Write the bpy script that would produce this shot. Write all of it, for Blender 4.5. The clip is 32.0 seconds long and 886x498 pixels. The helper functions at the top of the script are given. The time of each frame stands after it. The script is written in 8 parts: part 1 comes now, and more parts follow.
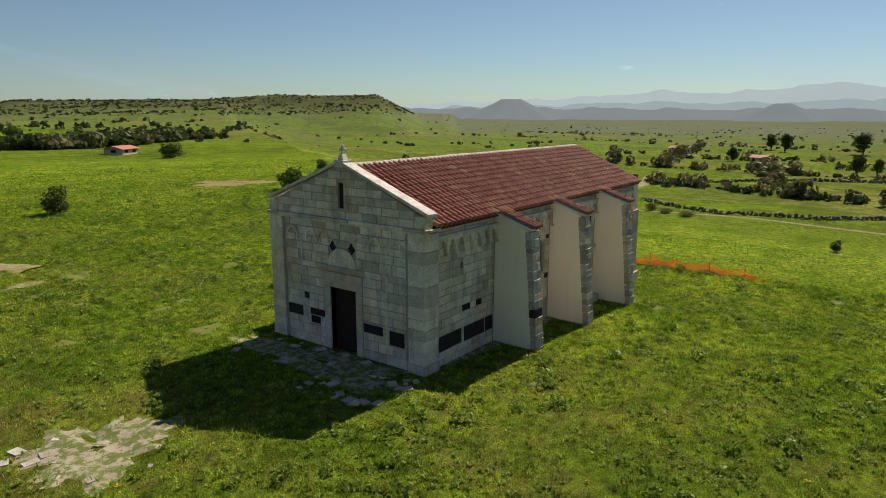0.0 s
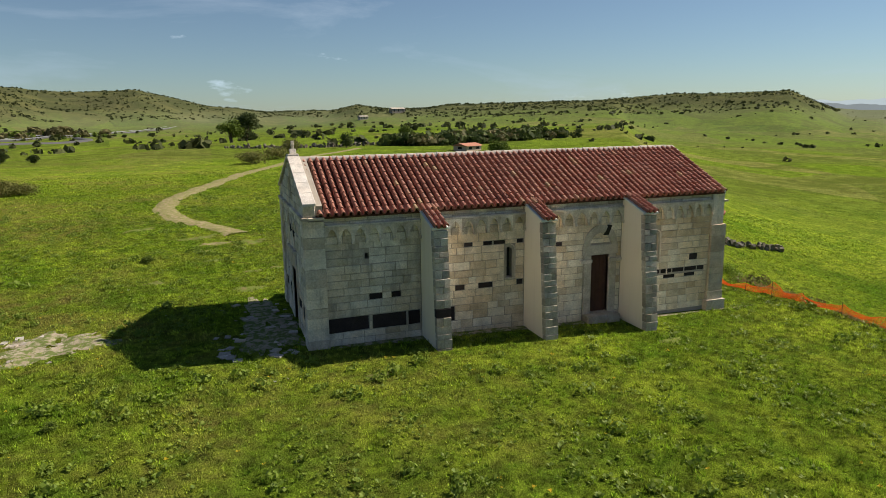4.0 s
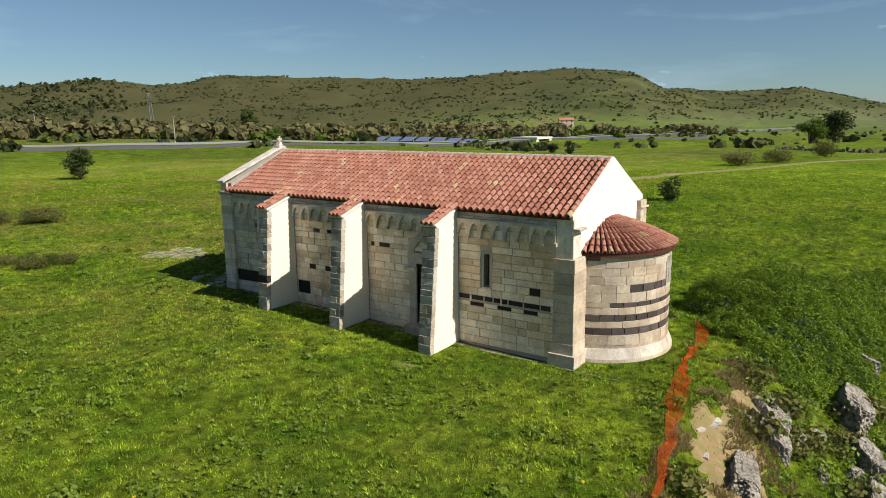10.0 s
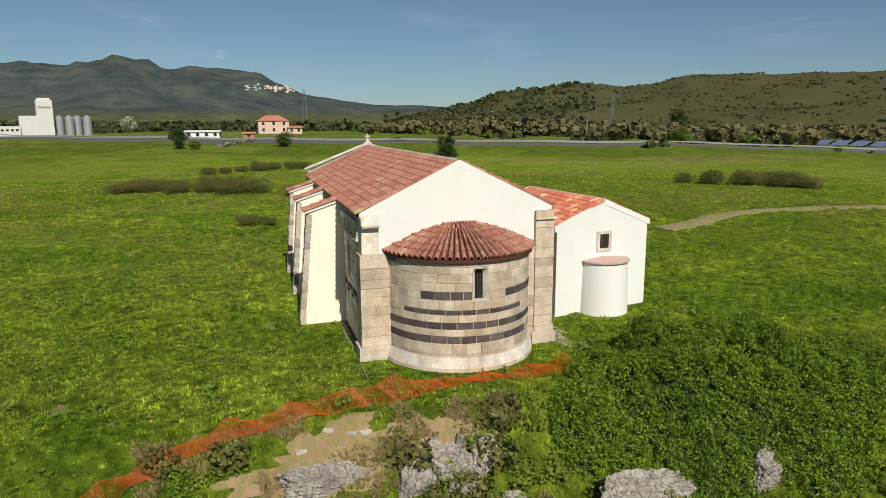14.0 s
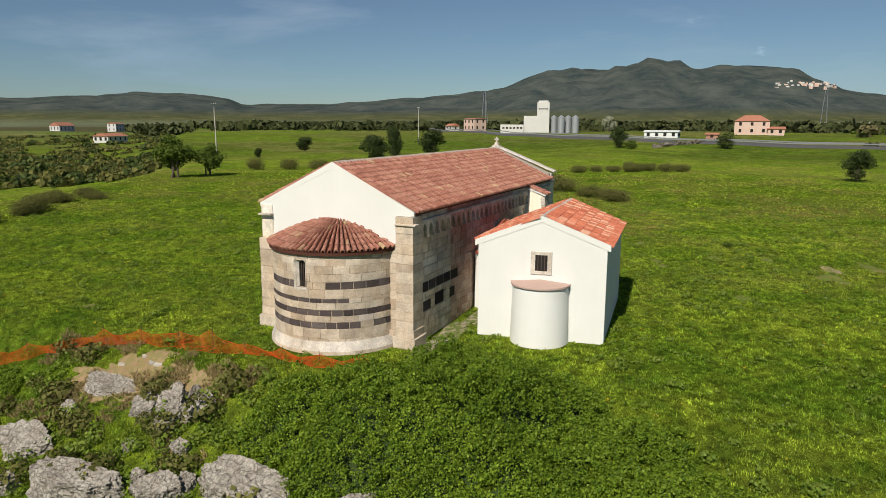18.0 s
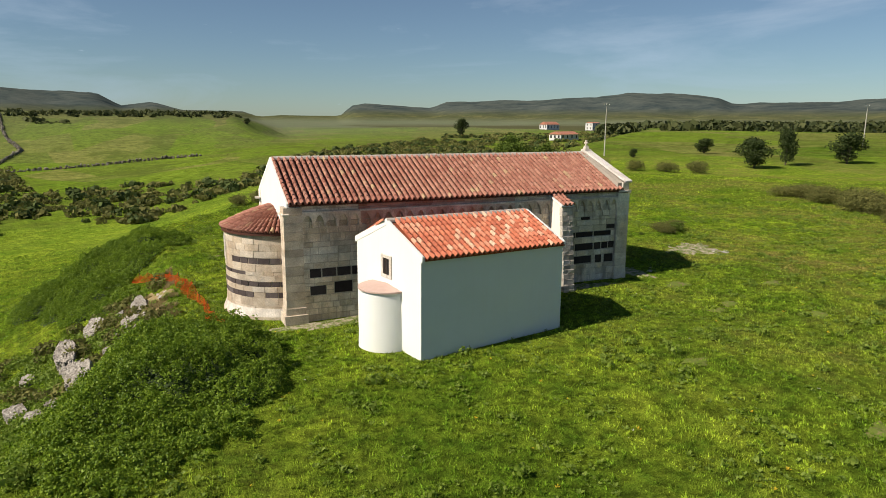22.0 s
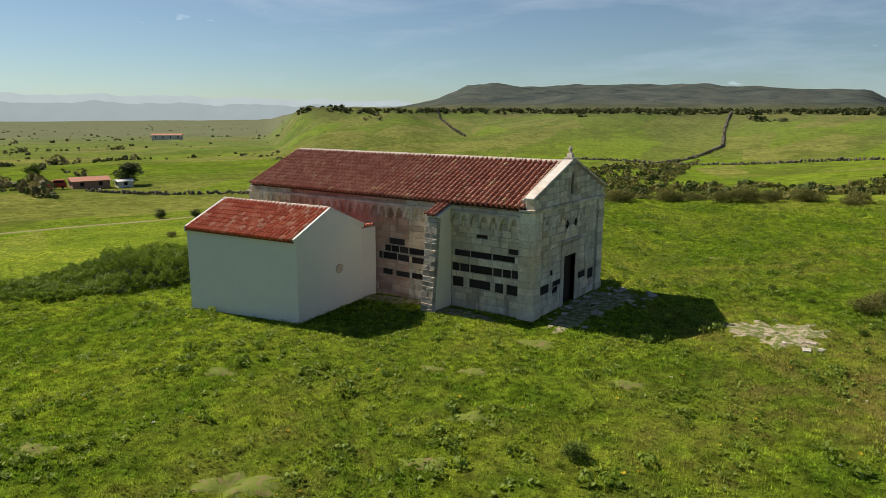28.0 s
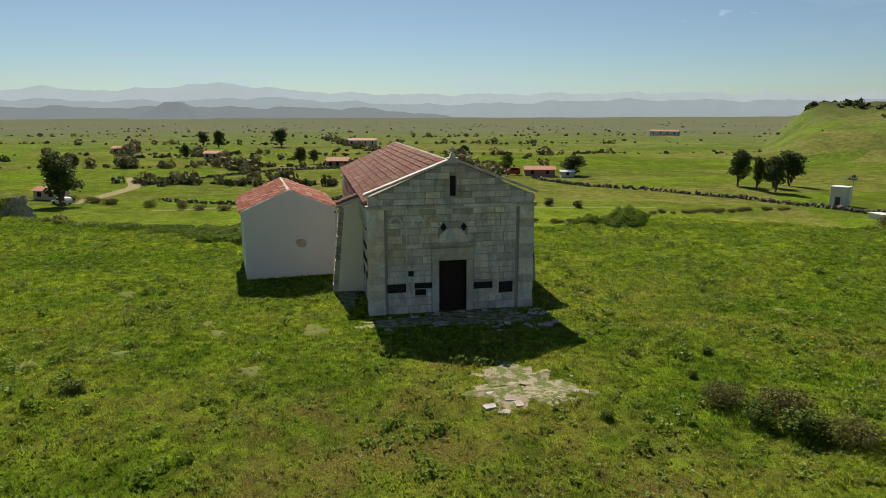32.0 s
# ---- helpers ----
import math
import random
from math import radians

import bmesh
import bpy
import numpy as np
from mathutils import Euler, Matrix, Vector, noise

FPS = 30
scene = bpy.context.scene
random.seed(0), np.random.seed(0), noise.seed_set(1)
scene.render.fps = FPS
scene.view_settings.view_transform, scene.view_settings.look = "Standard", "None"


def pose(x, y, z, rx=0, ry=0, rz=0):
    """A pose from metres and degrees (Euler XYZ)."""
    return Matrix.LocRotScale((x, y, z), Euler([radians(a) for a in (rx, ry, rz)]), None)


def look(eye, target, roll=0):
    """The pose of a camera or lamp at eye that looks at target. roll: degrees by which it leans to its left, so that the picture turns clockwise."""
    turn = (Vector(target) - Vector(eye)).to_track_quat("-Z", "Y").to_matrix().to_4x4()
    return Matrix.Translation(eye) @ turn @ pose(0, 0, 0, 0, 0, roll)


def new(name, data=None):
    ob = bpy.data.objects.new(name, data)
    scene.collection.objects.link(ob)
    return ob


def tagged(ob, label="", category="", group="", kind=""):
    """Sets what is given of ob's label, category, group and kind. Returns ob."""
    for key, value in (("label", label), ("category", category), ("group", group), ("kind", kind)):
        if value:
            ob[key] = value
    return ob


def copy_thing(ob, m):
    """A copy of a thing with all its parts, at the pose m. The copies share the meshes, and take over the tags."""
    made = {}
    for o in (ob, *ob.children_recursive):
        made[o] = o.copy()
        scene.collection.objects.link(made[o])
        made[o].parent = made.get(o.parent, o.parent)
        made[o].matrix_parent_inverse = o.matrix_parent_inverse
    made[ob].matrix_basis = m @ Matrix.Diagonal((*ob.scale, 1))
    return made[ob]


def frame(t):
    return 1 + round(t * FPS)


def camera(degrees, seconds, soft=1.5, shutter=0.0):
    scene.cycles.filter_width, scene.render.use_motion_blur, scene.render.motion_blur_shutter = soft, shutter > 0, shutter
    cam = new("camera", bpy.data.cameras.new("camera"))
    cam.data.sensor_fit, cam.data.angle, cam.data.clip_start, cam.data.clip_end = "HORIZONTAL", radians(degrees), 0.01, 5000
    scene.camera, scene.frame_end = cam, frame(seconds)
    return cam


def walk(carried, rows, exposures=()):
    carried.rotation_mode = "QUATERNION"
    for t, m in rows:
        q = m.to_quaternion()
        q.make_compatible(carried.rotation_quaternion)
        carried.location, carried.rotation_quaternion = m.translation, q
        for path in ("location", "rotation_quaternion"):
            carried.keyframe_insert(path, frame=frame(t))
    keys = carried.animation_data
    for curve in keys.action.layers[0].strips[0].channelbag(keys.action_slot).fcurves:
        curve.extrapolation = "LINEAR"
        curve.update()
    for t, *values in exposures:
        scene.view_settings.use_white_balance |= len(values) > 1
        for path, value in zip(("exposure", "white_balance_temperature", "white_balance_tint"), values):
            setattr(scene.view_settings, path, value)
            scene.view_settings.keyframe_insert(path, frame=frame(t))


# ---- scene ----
cam = camera(67.5, 32.0, 0.75)
PATH = [
    (0, (-14.49, -11.55, 7.67), (1.20, 0.16, 3.61), 0.12),
    (1, (-12.50, -14.35, 7.67), (1.50, -0.65, 3.61), -0.28),
    (2, (-9.81, -16.92, 7.64), (2.06, -1.34, 3.60), -0.54),
    (3, (-6.53, -19.17, 7.60), (2.83, -1.96, 3.57), -0.68),
    (4, (-2.75, -20.99, 7.55), (3.77, -2.51, 3.54), -0.74),
    (5, (1.42, -22.29, 7.49), (4.90, -3.00, 3.51), -0.75),
    (6, (5.88, -22.97, 7.43), (6.23, -3.37, 3.48), -0.73),
    (7, (10.53, -22.94, 7.39), (7.79, -3.52, 3.46), -0.73),
    (8, (15.25, -22.22, 7.36), (9.55, -3.45, 3.46), -0.71),
    (9, (19.90, -20.83, 7.35), (11.45, -3.12, 3.48), -0.67),
    (10, (24.37, -18.77, 7.36), (13.37, -2.52, 3.52), -0.60),
    (11, (28.47, -15.99, 7.36), (15.09, -1.62, 3.55), -0.51),
    (12, (32.04, -12.46, 7.33), (16.47, -0.54, 3.54), -0.41),
    (13, (34.98, -8.28, 7.28), (17.56, 0.71, 3.51), -0.32),
    (14, (37.19, -3.60, 7.25), (18.41, 2.09, 3.51), -0.27),
    (15, (38.53, 1.45, 7.25), (19.01, 3.58, 3.53), -0.22),
    (16, (38.87, 6.73, 7.29), (19.27, 5.18, 3.58), -0.14),
    (17, (38.10, 12.08, 7.37), (19.12, 6.91, 3.65), -0.01),
    (18, (36.32, 17.27, 7.46), (18.60, 8.72, 3.71), 0.14),
    (19, (33.66, 22.03, 7.53), (17.75, 10.51, 3.75), 0.29),
    (20, (30.22, 26.16, 7.55), (16.54, 12.07, 3.76), 0.41),
    (21, (26.12, 29.58, 7.57), (15.06, 13.36, 3.78), 0.44),
    (22, (21.43, 32.26, 7.64), (13.37, 14.36, 3.83), 0.35),
    (23, (16.24, 34.10, 7.72), (11.45, 15.07, 3.89), 0.24),
    (24, (10.62, 35.02, 7.79), (9.20, 15.45, 3.91), 0.21),
    (25, (4.82, 34.95, 7.84), (6.79, 15.43, 3.91), 0.22),
    (26, (-0.91, 33.86, 7.87), (4.39, 14.98, 3.92), 0.23),
    (27, (-6.43, 31.79, 7.89), (2.04, 14.12, 3.93), 0.23),
    (28, (-11.64, 28.81, 7.91), (-0.24, 12.86, 3.94), 0.23),
    (29, (-16.37, 24.96, 7.95), (-2.39, 11.24, 3.94), 0.25),
    (30, (-20.41, 20.33, 7.98), (-4.22, 9.31, 3.94), 0.25),
    (31, (-23.49, 14.97, 8.01), (-5.53, 7.18, 3.92), 0.18),
    (32, (-25.35, 8.96, 8.01), (-6.19, 4.95, 3.91), -0.00),
]
EXPOSURES = [(0, 0.46, 6950, 14), (3, 0.54, 6900, 14), (7, 0.62, 6550, 12), (10, 0.46, 6500, 11), (12, 0.28, 6450, 11), (15, 0.12, 6500, 12), (19, 0.12, 6550, 12),
             (21, 0.36, 6650, 13), (23, 0.56, 6800, 13), (25, 0.64, 6950, 14), (28, 0.60, 7000, 14), (32, 0.48, 6950, 14)]
walk(cam, [(t, look(eye, target, roll)) for t, eye, target, roll in PATH], EXPOSURES)

# ---- light: low-mid sun from the apse end, clear spring sky ----
SUN_AZ, SUN_EL = 2.0, 43.0
world = bpy.data.worlds.new("sky")
scene.world = world
world.use_nodes = True
wn, wl = world.node_tree.nodes, world.node_tree.links
wn.clear()
sky = wn.new("ShaderNodeTexSky")
sky.sky_type = 'NISHITA'
sky.sun_disc = False
sky.sun_elevation = radians(SUN_EL)
sky.sun_rotation = radians(90 - SUN_AZ)
sky.air_density, sky.dust_density, sky.ozone_density = 1.0, 0.12, 2.2
wtc = wn.new("ShaderNodeTexCoord")
wmap = wn.new("ShaderNodeMapping")
wmap.inputs["Scale"].default_value = (1.7, 1.7, 8.0)
wl.new(wtc.outputs["Generated"], wmap.inputs["Vector"])
wnoise = wn.new("ShaderNodeTexNoise")
wnoise.inputs["Scale"].default_value = 1.5
wnoise.inputs["Detail"].default_value = 7.0
wnoise.inputs["Roughness"].default_value = 0.6
wnoise.inputs["Distortion"].default_value = 0.4
wl.new(wmap.outputs["Vector"], wnoise.inputs["Vector"])
wramp = wn.new("ShaderNodeValToRGB")
wramp.color_ramp.elements[0].position = 0.53
wramp.color_ramp.elements[1].position = 0.82
wramp.color_ramp.elements[1].color = (0.60, 0.60, 0.60, 1)
wl.new(wnoise.outputs["Fac"], wramp.inputs["Fac"])
wmix = wn.new("ShaderNodeMixRGB")
wmix.inputs["Color2"].default_value = (8.6, 9.4, 10.4, 1)
wl.new(wramp.outputs["Color"], wmix.inputs["Fac"])
wl.new(sky.outputs["Color"], wmix.inputs["Color1"])
# a few small fair-weather clouds
wmap2 = wn.new("ShaderNodeMapping")
wmap2.inputs["Scale"].default_value = (5.0, 5.0, 15.0)
wmap2.inputs["Location"].default_value = (0.6, 0.3, 0.2)
wl.new(wtc.outputs["Generated"], wmap2.inputs["Vector"])
wpuff = wn.new("ShaderNodeTexNoise")
wpuff.inputs["Scale"].default_value, wpuff.inputs["Detail"].default_value, wpuff.inputs["Roughness"].default_value = 1.6, 7.0, 0.6
wl.new(wmap2.outputs["Vector"], wpuff.inputs["Vector"])
wpr = wn.new("ShaderNodeValToRGB")
wpr.color_ramp.elements[0].position = 0.665
wpr.color_ramp.elements[1].position = 0.84
wl.new(wpuff.outputs["Fac"], wpr.inputs["Fac"])
wcl = wn.new("ShaderNodeMixRGB")
wcl.inputs["Color2"].default_value = (15.0, 15.6, 16.2, 1)
wl.new(wpr.outputs["Color"], wcl.inputs["Fac"])
wl.new(wmix.outputs["Color"], wcl.inputs["Color1"])
# pale haze low over the horizon, all round
wsep = wn.new("ShaderNodeSeparateXYZ")
wl.new(wtc.outputs["Generated"], wsep.inputs[0])
whz = wn.new("ShaderNodeValToRGB")
whz.color_ramp.elements[0].position, whz.color_ramp.elements[0].color = 0.0, (0.85, 0.85, 0.85, 1)
whz.color_ramp.elements[1].position, whz.color_ramp.elements[1].color = 0.20, (0.34, 0.34, 0.34, 1)
wl.new(wsep.outputs[2], whz.inputs["Fac"])
wtint = wn.new("ShaderNodeMixRGB")
wtint.blend_type = 'MULTIPLY'
wtint.inputs["Color2"].default_value = (0.67, 0.94, 1.16, 1)
wl.new(whz.outputs["Color"], wtint.inputs["Fac"])
wl.new(wcl.outputs["Color"], wtint.inputs["Color1"])
wbg = wn.new("ShaderNodeBackground")
wbg.inputs["Strength"].default_value = 0.047
wout = wn.new("ShaderNodeOutputWorld")
wl.new(wtint.outputs["Color"], wbg.inputs["Color"])
wl.new(wbg.outputs["Background"], wout.inputs["Surface"])

sun_data = bpy.data.lights.new("sun", 'SUN')
sun_data.energy = 5.0
sun_data.angle = radians(0.55)
sun_data.color = (1.0, 0.93, 0.80)
sun = new("sun", sun_data)
sun_dir = Vector((math.cos(radians(SUN_EL)) * math.cos(radians(SUN_AZ)), math.cos(radians(SUN_EL)) * math.sin(radians(SUN_AZ)), math.sin(radians(SUN_EL))))
sun.matrix_world = look(tuple(sun_dir * 300), (0, 0, 0))


# ---- materials ----
class Nodes:
    """A node material built step by step."""

    def __init__(self, name, rough=0.85, spec=0.3):
        self.mat = bpy.data.materials.new(name)
        self.mat.use_nodes = True
        self.n, self.l = self.mat.node_tree.nodes, self.mat.node_tree.links
        self.bsdf = self.n["Principled BSDF"]
        self.bsdf.inputs["Roughness"].default_value = rough
        self.bsdf.inputs["Specular IOR Level"].default_value = spec
        self.pos = self.n.new("ShaderNodeNewGeometry").outputs["Position"]

    def put(self, socket, value):
        if isinstance(value, bpy.types.NodeSocket):
            self.l.new(value, socket)
        else:
            socket.default_value = (*value, 1) if isinstance(value, tuple) and len(value) == 3 and socket.type == 'RGBA' else value

    def noise(self, scale, detail=4.0, rough=0.55, vector=None):
        n = self.n.new("ShaderNodeTexNoise")
        n.inputs["Scale"].default_value, n.inputs["Detail"].default_value, n.inputs["Roughness"].default_value = scale, detail, rough
        self.l.new(vector or self.pos, n.inputs["Vector"])
        return n.outputs["Fac"]

    def voronoi(self, scale, feature='F1', out="Distance", vector=None):
        n = self.n.new("ShaderNodeTexVoronoi")
        n.feature = feature
        n.inputs["Scale"].default_value = scale
        self.l.new(vector or self.pos, n.inputs["Vector"])
        return n.outputs[out]

    def ramp(self, fac, *stops):
        n = self.n.new("ShaderNodeValToRGB")
        e = n.color_ramp.elements
        while len(e) < len(stops):
            e.new(0.5)
        for i, (p, c) in enumerate(stops):
            e[i].position = p
            e[i].color = (c, c, c, 1) if isinstance(c, (int, float)) else (*c, 1)
        self.l.new(fac, n.inputs["Fac"])
        return n.outputs["Color"]

    def mix(self, fac, a, b, how='MIX'):
        n = self.n.new("ShaderNodeMixRGB")
        n.blend_type = how
        for s, v in zip(n.inputs, (fac, a, b)):
            self.put(s, v)
        return n.outputs["Color"]

    def math(self, how, a, b=0.0):
        n = self.n.new("ShaderNodeMath")
        n.operation = how
        self.put(n.inputs[0], a)
        self.put(n.inputs[1], b)
        return n.outputs[0]

    def random(self, island=False):
        if island:
            return self.n.new("ShaderNodeNewGeometry").outputs["Random Per Island"]
        return self.n.new("ShaderNodeObjectInfo").outputs["Random"]

    def scaled(self, x, y, z):
        n = self.n.new("ShaderNodeMapping")
        n.inputs["Scale"].default_value = (x, y, z)
        self.l.new(self.pos, n.inputs["Vector"])
        return n.outputs["Vector"]

    def bump(self, height, strength=0.4, distance=0.02):
        n = self.n.new("ShaderNodeBump")
        n.inputs["Strength"].default_value, n.inputs["Distance"].default_value = strength, distance
        self.l.new(height, n.inputs["Height"])
        self.l.new(n.outputs["Normal"], self.bsdf.inputs["Normal"])

    def done(self, color):
        self.put(self.bsdf.inputs["Base Color"], color)
        return self.mat


def stone_material(name, dark, mid, light, island=False, lichen=0.30, warm=0.7):
    m = Nodes(name, 0.9, 0.2)
    tone = m.ramp(m.random(island), (0.0, dark), (0.45, mid), (1.0, light))
    blotch = m.ramp(m.noise(2.3, 7, 0.65), (0.32, 0.70), (0.7, 1.14))
    c = m.mix(1.0, tone, blotch, 'MULTIPLY')
    c = m.mix(m.ramp(m.noise(0.55, 5, 0.65), (0.42, 0.0), (0.62, warm)), c, m.mix(1.0, c, (1.0, 0.82, 0.62), 'MULTIPLY'))
    grain = m.ramp(m.noise(22, 5, 0.7), (0.3, 0.72), (0.7, 1.16))
    c = m.mix(1.0, c, grain, 'MULTIPLY')
    stain = m.ramp(m.noise(1.0, 6, 0.65, m.scaled(2.2, 2.2, 0.55)), (0.52, 0.0), (0.68, lichen))
    c = m.mix(stain, c, (0.10, 0.095, 0.085))
    pits = m.ramp(m.voronoi(38), (0.0, 0.0), (0.22, 1.0))
    m.bump(m.mix(0.5, m.noise(14, 6, 0.7), pits), 0.7, 0.022)
    return m.done(c)


LIMESTONE = stone_material("limestone", (0.49, 0.445, 0.375), (0.66, 0.61, 0.53), (0.80, 0.755, 0.67), lichen=0.42)
LIMESTONE_JOINED = stone_material("limestone_joined", (0.49, 0.445, 0.375), (0.66, 0.61, 0.53), (0.80, 0.755, 0.67), island=True, lichen=0.42)
APSE_STONE = stone_material("warm_limestone", (0.46, 0.38, 0.295), (0.56, 0.475, 0.375), (0.63, 0.56, 0.47), lichen=0.15, warm=0.4)
# limestone of the shaded south bays, lightened and tanned for bounced light
BOUNCE_LIT_STONE = stone_material("tan_limestone", (0.60, 0.50, 0.37), (0.80, 0.70, 0.55), (0.87, 0.81, 0.70), lichen=0.12, warm=0.6)
BOUNCE_LIT_JOINED = stone_material("tan_limestone_joined", (0.56, 0.46, 0.335), (0.76, 0.655, 0.505), (0.86, 0.79, 0.67), island=True, lichen=0.12, warm=0.6)
RED_TINT = stone_material("red_washed_limestone", (0.46, 0.30, 0.245), (0.58, 0.42, 0.355), (0.70, 0.56, 0.49), lichen=0.3)
RED_TINT_JOINED = stone_material("red_washed_limestone_joined", (0.42, 0.23, 0.18), (0.55, 0.35, 0.29), (0.66, 0.48, 0.41), island=True, lichen=0.3)
PALE_STONE = stone_material("pale_dressed_stone", (0.52, 0.475, 0.41), (0.60, 0.555, 0.49), (0.67, 0.62, 0.555), lichen=0.2, warm=0.3)
BASALT = stone_material("basalt", (0.020, 0.016, 0.016), (0.034, 0.026, 0.026), (0.055, 0.043, 0.042), lichen=0.0, warm=0.0)
APSE_BASALT = stone_material("apse_basalt", (0.065, 0.050, 0.048), (0.095, 0.075, 0.071), (0.14, 0.115, 0.108), lichen=0.0, warm=0.0)
ROUGH_GREY = stone_material("rough_grey_stone", (0.34, 0.315, 0.28), (0.48, 0.45, 0.405), (0.58, 0.545, 0.495))


def mortar_material():
    m = Nodes("mortar", 0.95, 0.1)
    c = m.mix(m.noise(3, 5), (0.25, 0.22, 0.185), (0.44, 0.395, 0.335))
    m.bump(m.noise(60, 3), 0.4, 0.01)
    return m.done(c)


MORTAR = mortar_material()
PALE_MORTAR = stone_material("pale_mortar", (0.50, 0.42, 0.33), (0.54, 0.465, 0.375), (0.58, 0.51, 0.425), lichen=0.1)


def plaster_material():
    m = Nodes("white_plaster", 0.9, 0.15)
    c = m.mix(m.noise(0.9, 6, 0.6), (0.63, 0.64, 0.61), (0.715, 0.725, 0.695))
    streak = m.ramp(m.noise(1.0, 5, 0.6, m.scaled(5, 5, 0.35)), (0.5, 0.0), (0.8, 0.3))
    c = m.mix(streak, c, (0.66, 0.63, 0.57))
    m.bump(m.noise(35, 5, 0.6), 0.22, 0.01)
    return m.done(c)


PLASTER = plaster_material()


def warmed_plaster_material():
    # slightly cream plaster, warmed more for sunlight bounced between the buttresses
    m = Nodes("cream_limewash", 0.9, 0.15)
    c = m.mix(m.noise(0.9, 6, 0.6), (0.80, 0.70, 0.56), (0.88, 0.79, 0.66))
    streak = m.ramp(m.noise(1.0, 5, 0.6, m.scaled(5, 5, 0.35)), (0.5, 0.0), (0.8, 0.35))
    c = m.mix(streak, c, (0.66, 0.56, 0.43))
    m.bump(m.noise(35, 5, 0.6), 0.25, 0.01)
    return m.done(c)


WARMED_PLASTER = warmed_plaster_material()
LIMEWASH = stone_material("limewashed_coping", (0.62, 0.585, 0.54), (0.66, 0.625, 0.58), (0.70, 0.665, 0.62), lichen=0.2, warm=0.3)


def tile_material(name, a, b, c3, island=False, pale=(0.42, 0.30, 0.17), pale_amount=0.05):
    m = Nodes(name, 0.78, 0.2)
    tone = m.ramp(m.random(island), (0.0, a), (0.5, b), (1.0 - pale_amount, c3), (1.0, pale))
    c = m.mix(1.0, tone, m.ramp(m.noise(9, 5, 0.6), (0.3, 0.7), (0.7, 1.15)), 'MULTIPLY')
    soot = m.ramp(m.noise(3.2, 6, 0.7), (0.54, 0.0), (0.72, 0.42))
    c = m.mix(soot, c, (0.085, 0.06, 0.05))
    m.bump(m.noise(45, 4), 0.3, 0.008)
    return m.done(c)


TILE = tile_material("clay_tile", (0.275, 0.110, 0.076), (0.335, 0.150, 0.106), (0.395, 0.195, 0.140))
TILE_JOINED = tile_material("clay_tile_joined", (0.275, 0.110, 0.076), (0.335, 0.150, 0.106), (0.395, 0.195, 0.140), island=True)
CHAPEL_TILE = tile_material("new_clay_tile", (0.40, 0.115, 0.065), (0.50, 0.155, 0.085), (0.55, 0.22, 0.135), pale=(0.64, 0.45, 0.32), pale_amount=0.18)


def plain_material(name, dark, light, scale=6.0, rough=0.8, bump=0.3, metal=0.0):
    m = Nodes(name, rough, 0.3)
    m.bsdf.inputs["Metallic"].default_value = metal
    c = m.mix(m.noise(scale, 6, 0.6), dark, light)
    m.bump(m.noise(scale * 9, 4), bump, 0.008)
    return m.done(c)


RED_WOOD = plain_material("red_brown_wood", (0.055, 0.024, 0.016), (0.105, 0.046, 0.030), 4)
# brown wood darkened in its colour for the shaded west doorway
WOOD = plain_material("dark_brown_wood", (0.016, 0.009, 0.007), (0.036, 0.020, 0.014), 4)
IRON = plain_material("rusty_iron", (0.05, 0.035, 0.03), (0.11, 0.075, 0.055), 10, 0.7)
# near-black paint for the shade of insides and recesses; also far window glass
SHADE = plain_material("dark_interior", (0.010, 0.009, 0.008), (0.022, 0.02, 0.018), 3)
PINK_CAP = plain_material("pink_cement_cap", (0.42, 0.29, 0.24), (0.52, 0.38, 0.33), 4)
FIELD_WALL = stone_material("field_wall_stone", (0.10, 0.093, 0.078), (0.155, 0.145, 0.122), (0.22, 0.205, 0.175), island=True)


def rock_material():
    """Weathered limestone outcrop: pale, pitted, with dark cracks and lichen."""
    m = Nodes("field_rock", 0.95, 0.1)
    c = m.ramp(m.noise(1.6, 8, 0.7), (0.3, (0.22, 0.19, 0.16)), (0.5, (0.36, 0.33, 0.285)), (0.7, (0.47, 0.44, 0.39)))
    c = m.mix(1.0, c, m.ramp(m.noise(11, 7, 0.75), (0.34, 0.42), (0.62, 1.12)), 'MULTIPLY')
    c = m.mix(m.ramp(m.voronoi(3.2, 'DISTANCE_TO_EDGE'), (0.0, 0.75), (0.05, 0.0)), c, (0.07, 0.06, 0.045))
    c = m.mix(m.ramp(m.noise(4.5, 6, 0.7), (0.58, 0.0), (0.68, 0.6)), c, (0.12, 0.115, 0.085))
    m.bump(m.mix(0.5, m.noise(7, 8, 0.75), m.voronoi(9)), 1.0, 0.09)
    return m.done(c)


ROCK = rock_material()
PAVING = stone_material("paving_stone", (0.28, 0.26, 0.225), (0.36, 0.335, 0.29), (0.42, 0.39, 0.345), lichen=0.25)


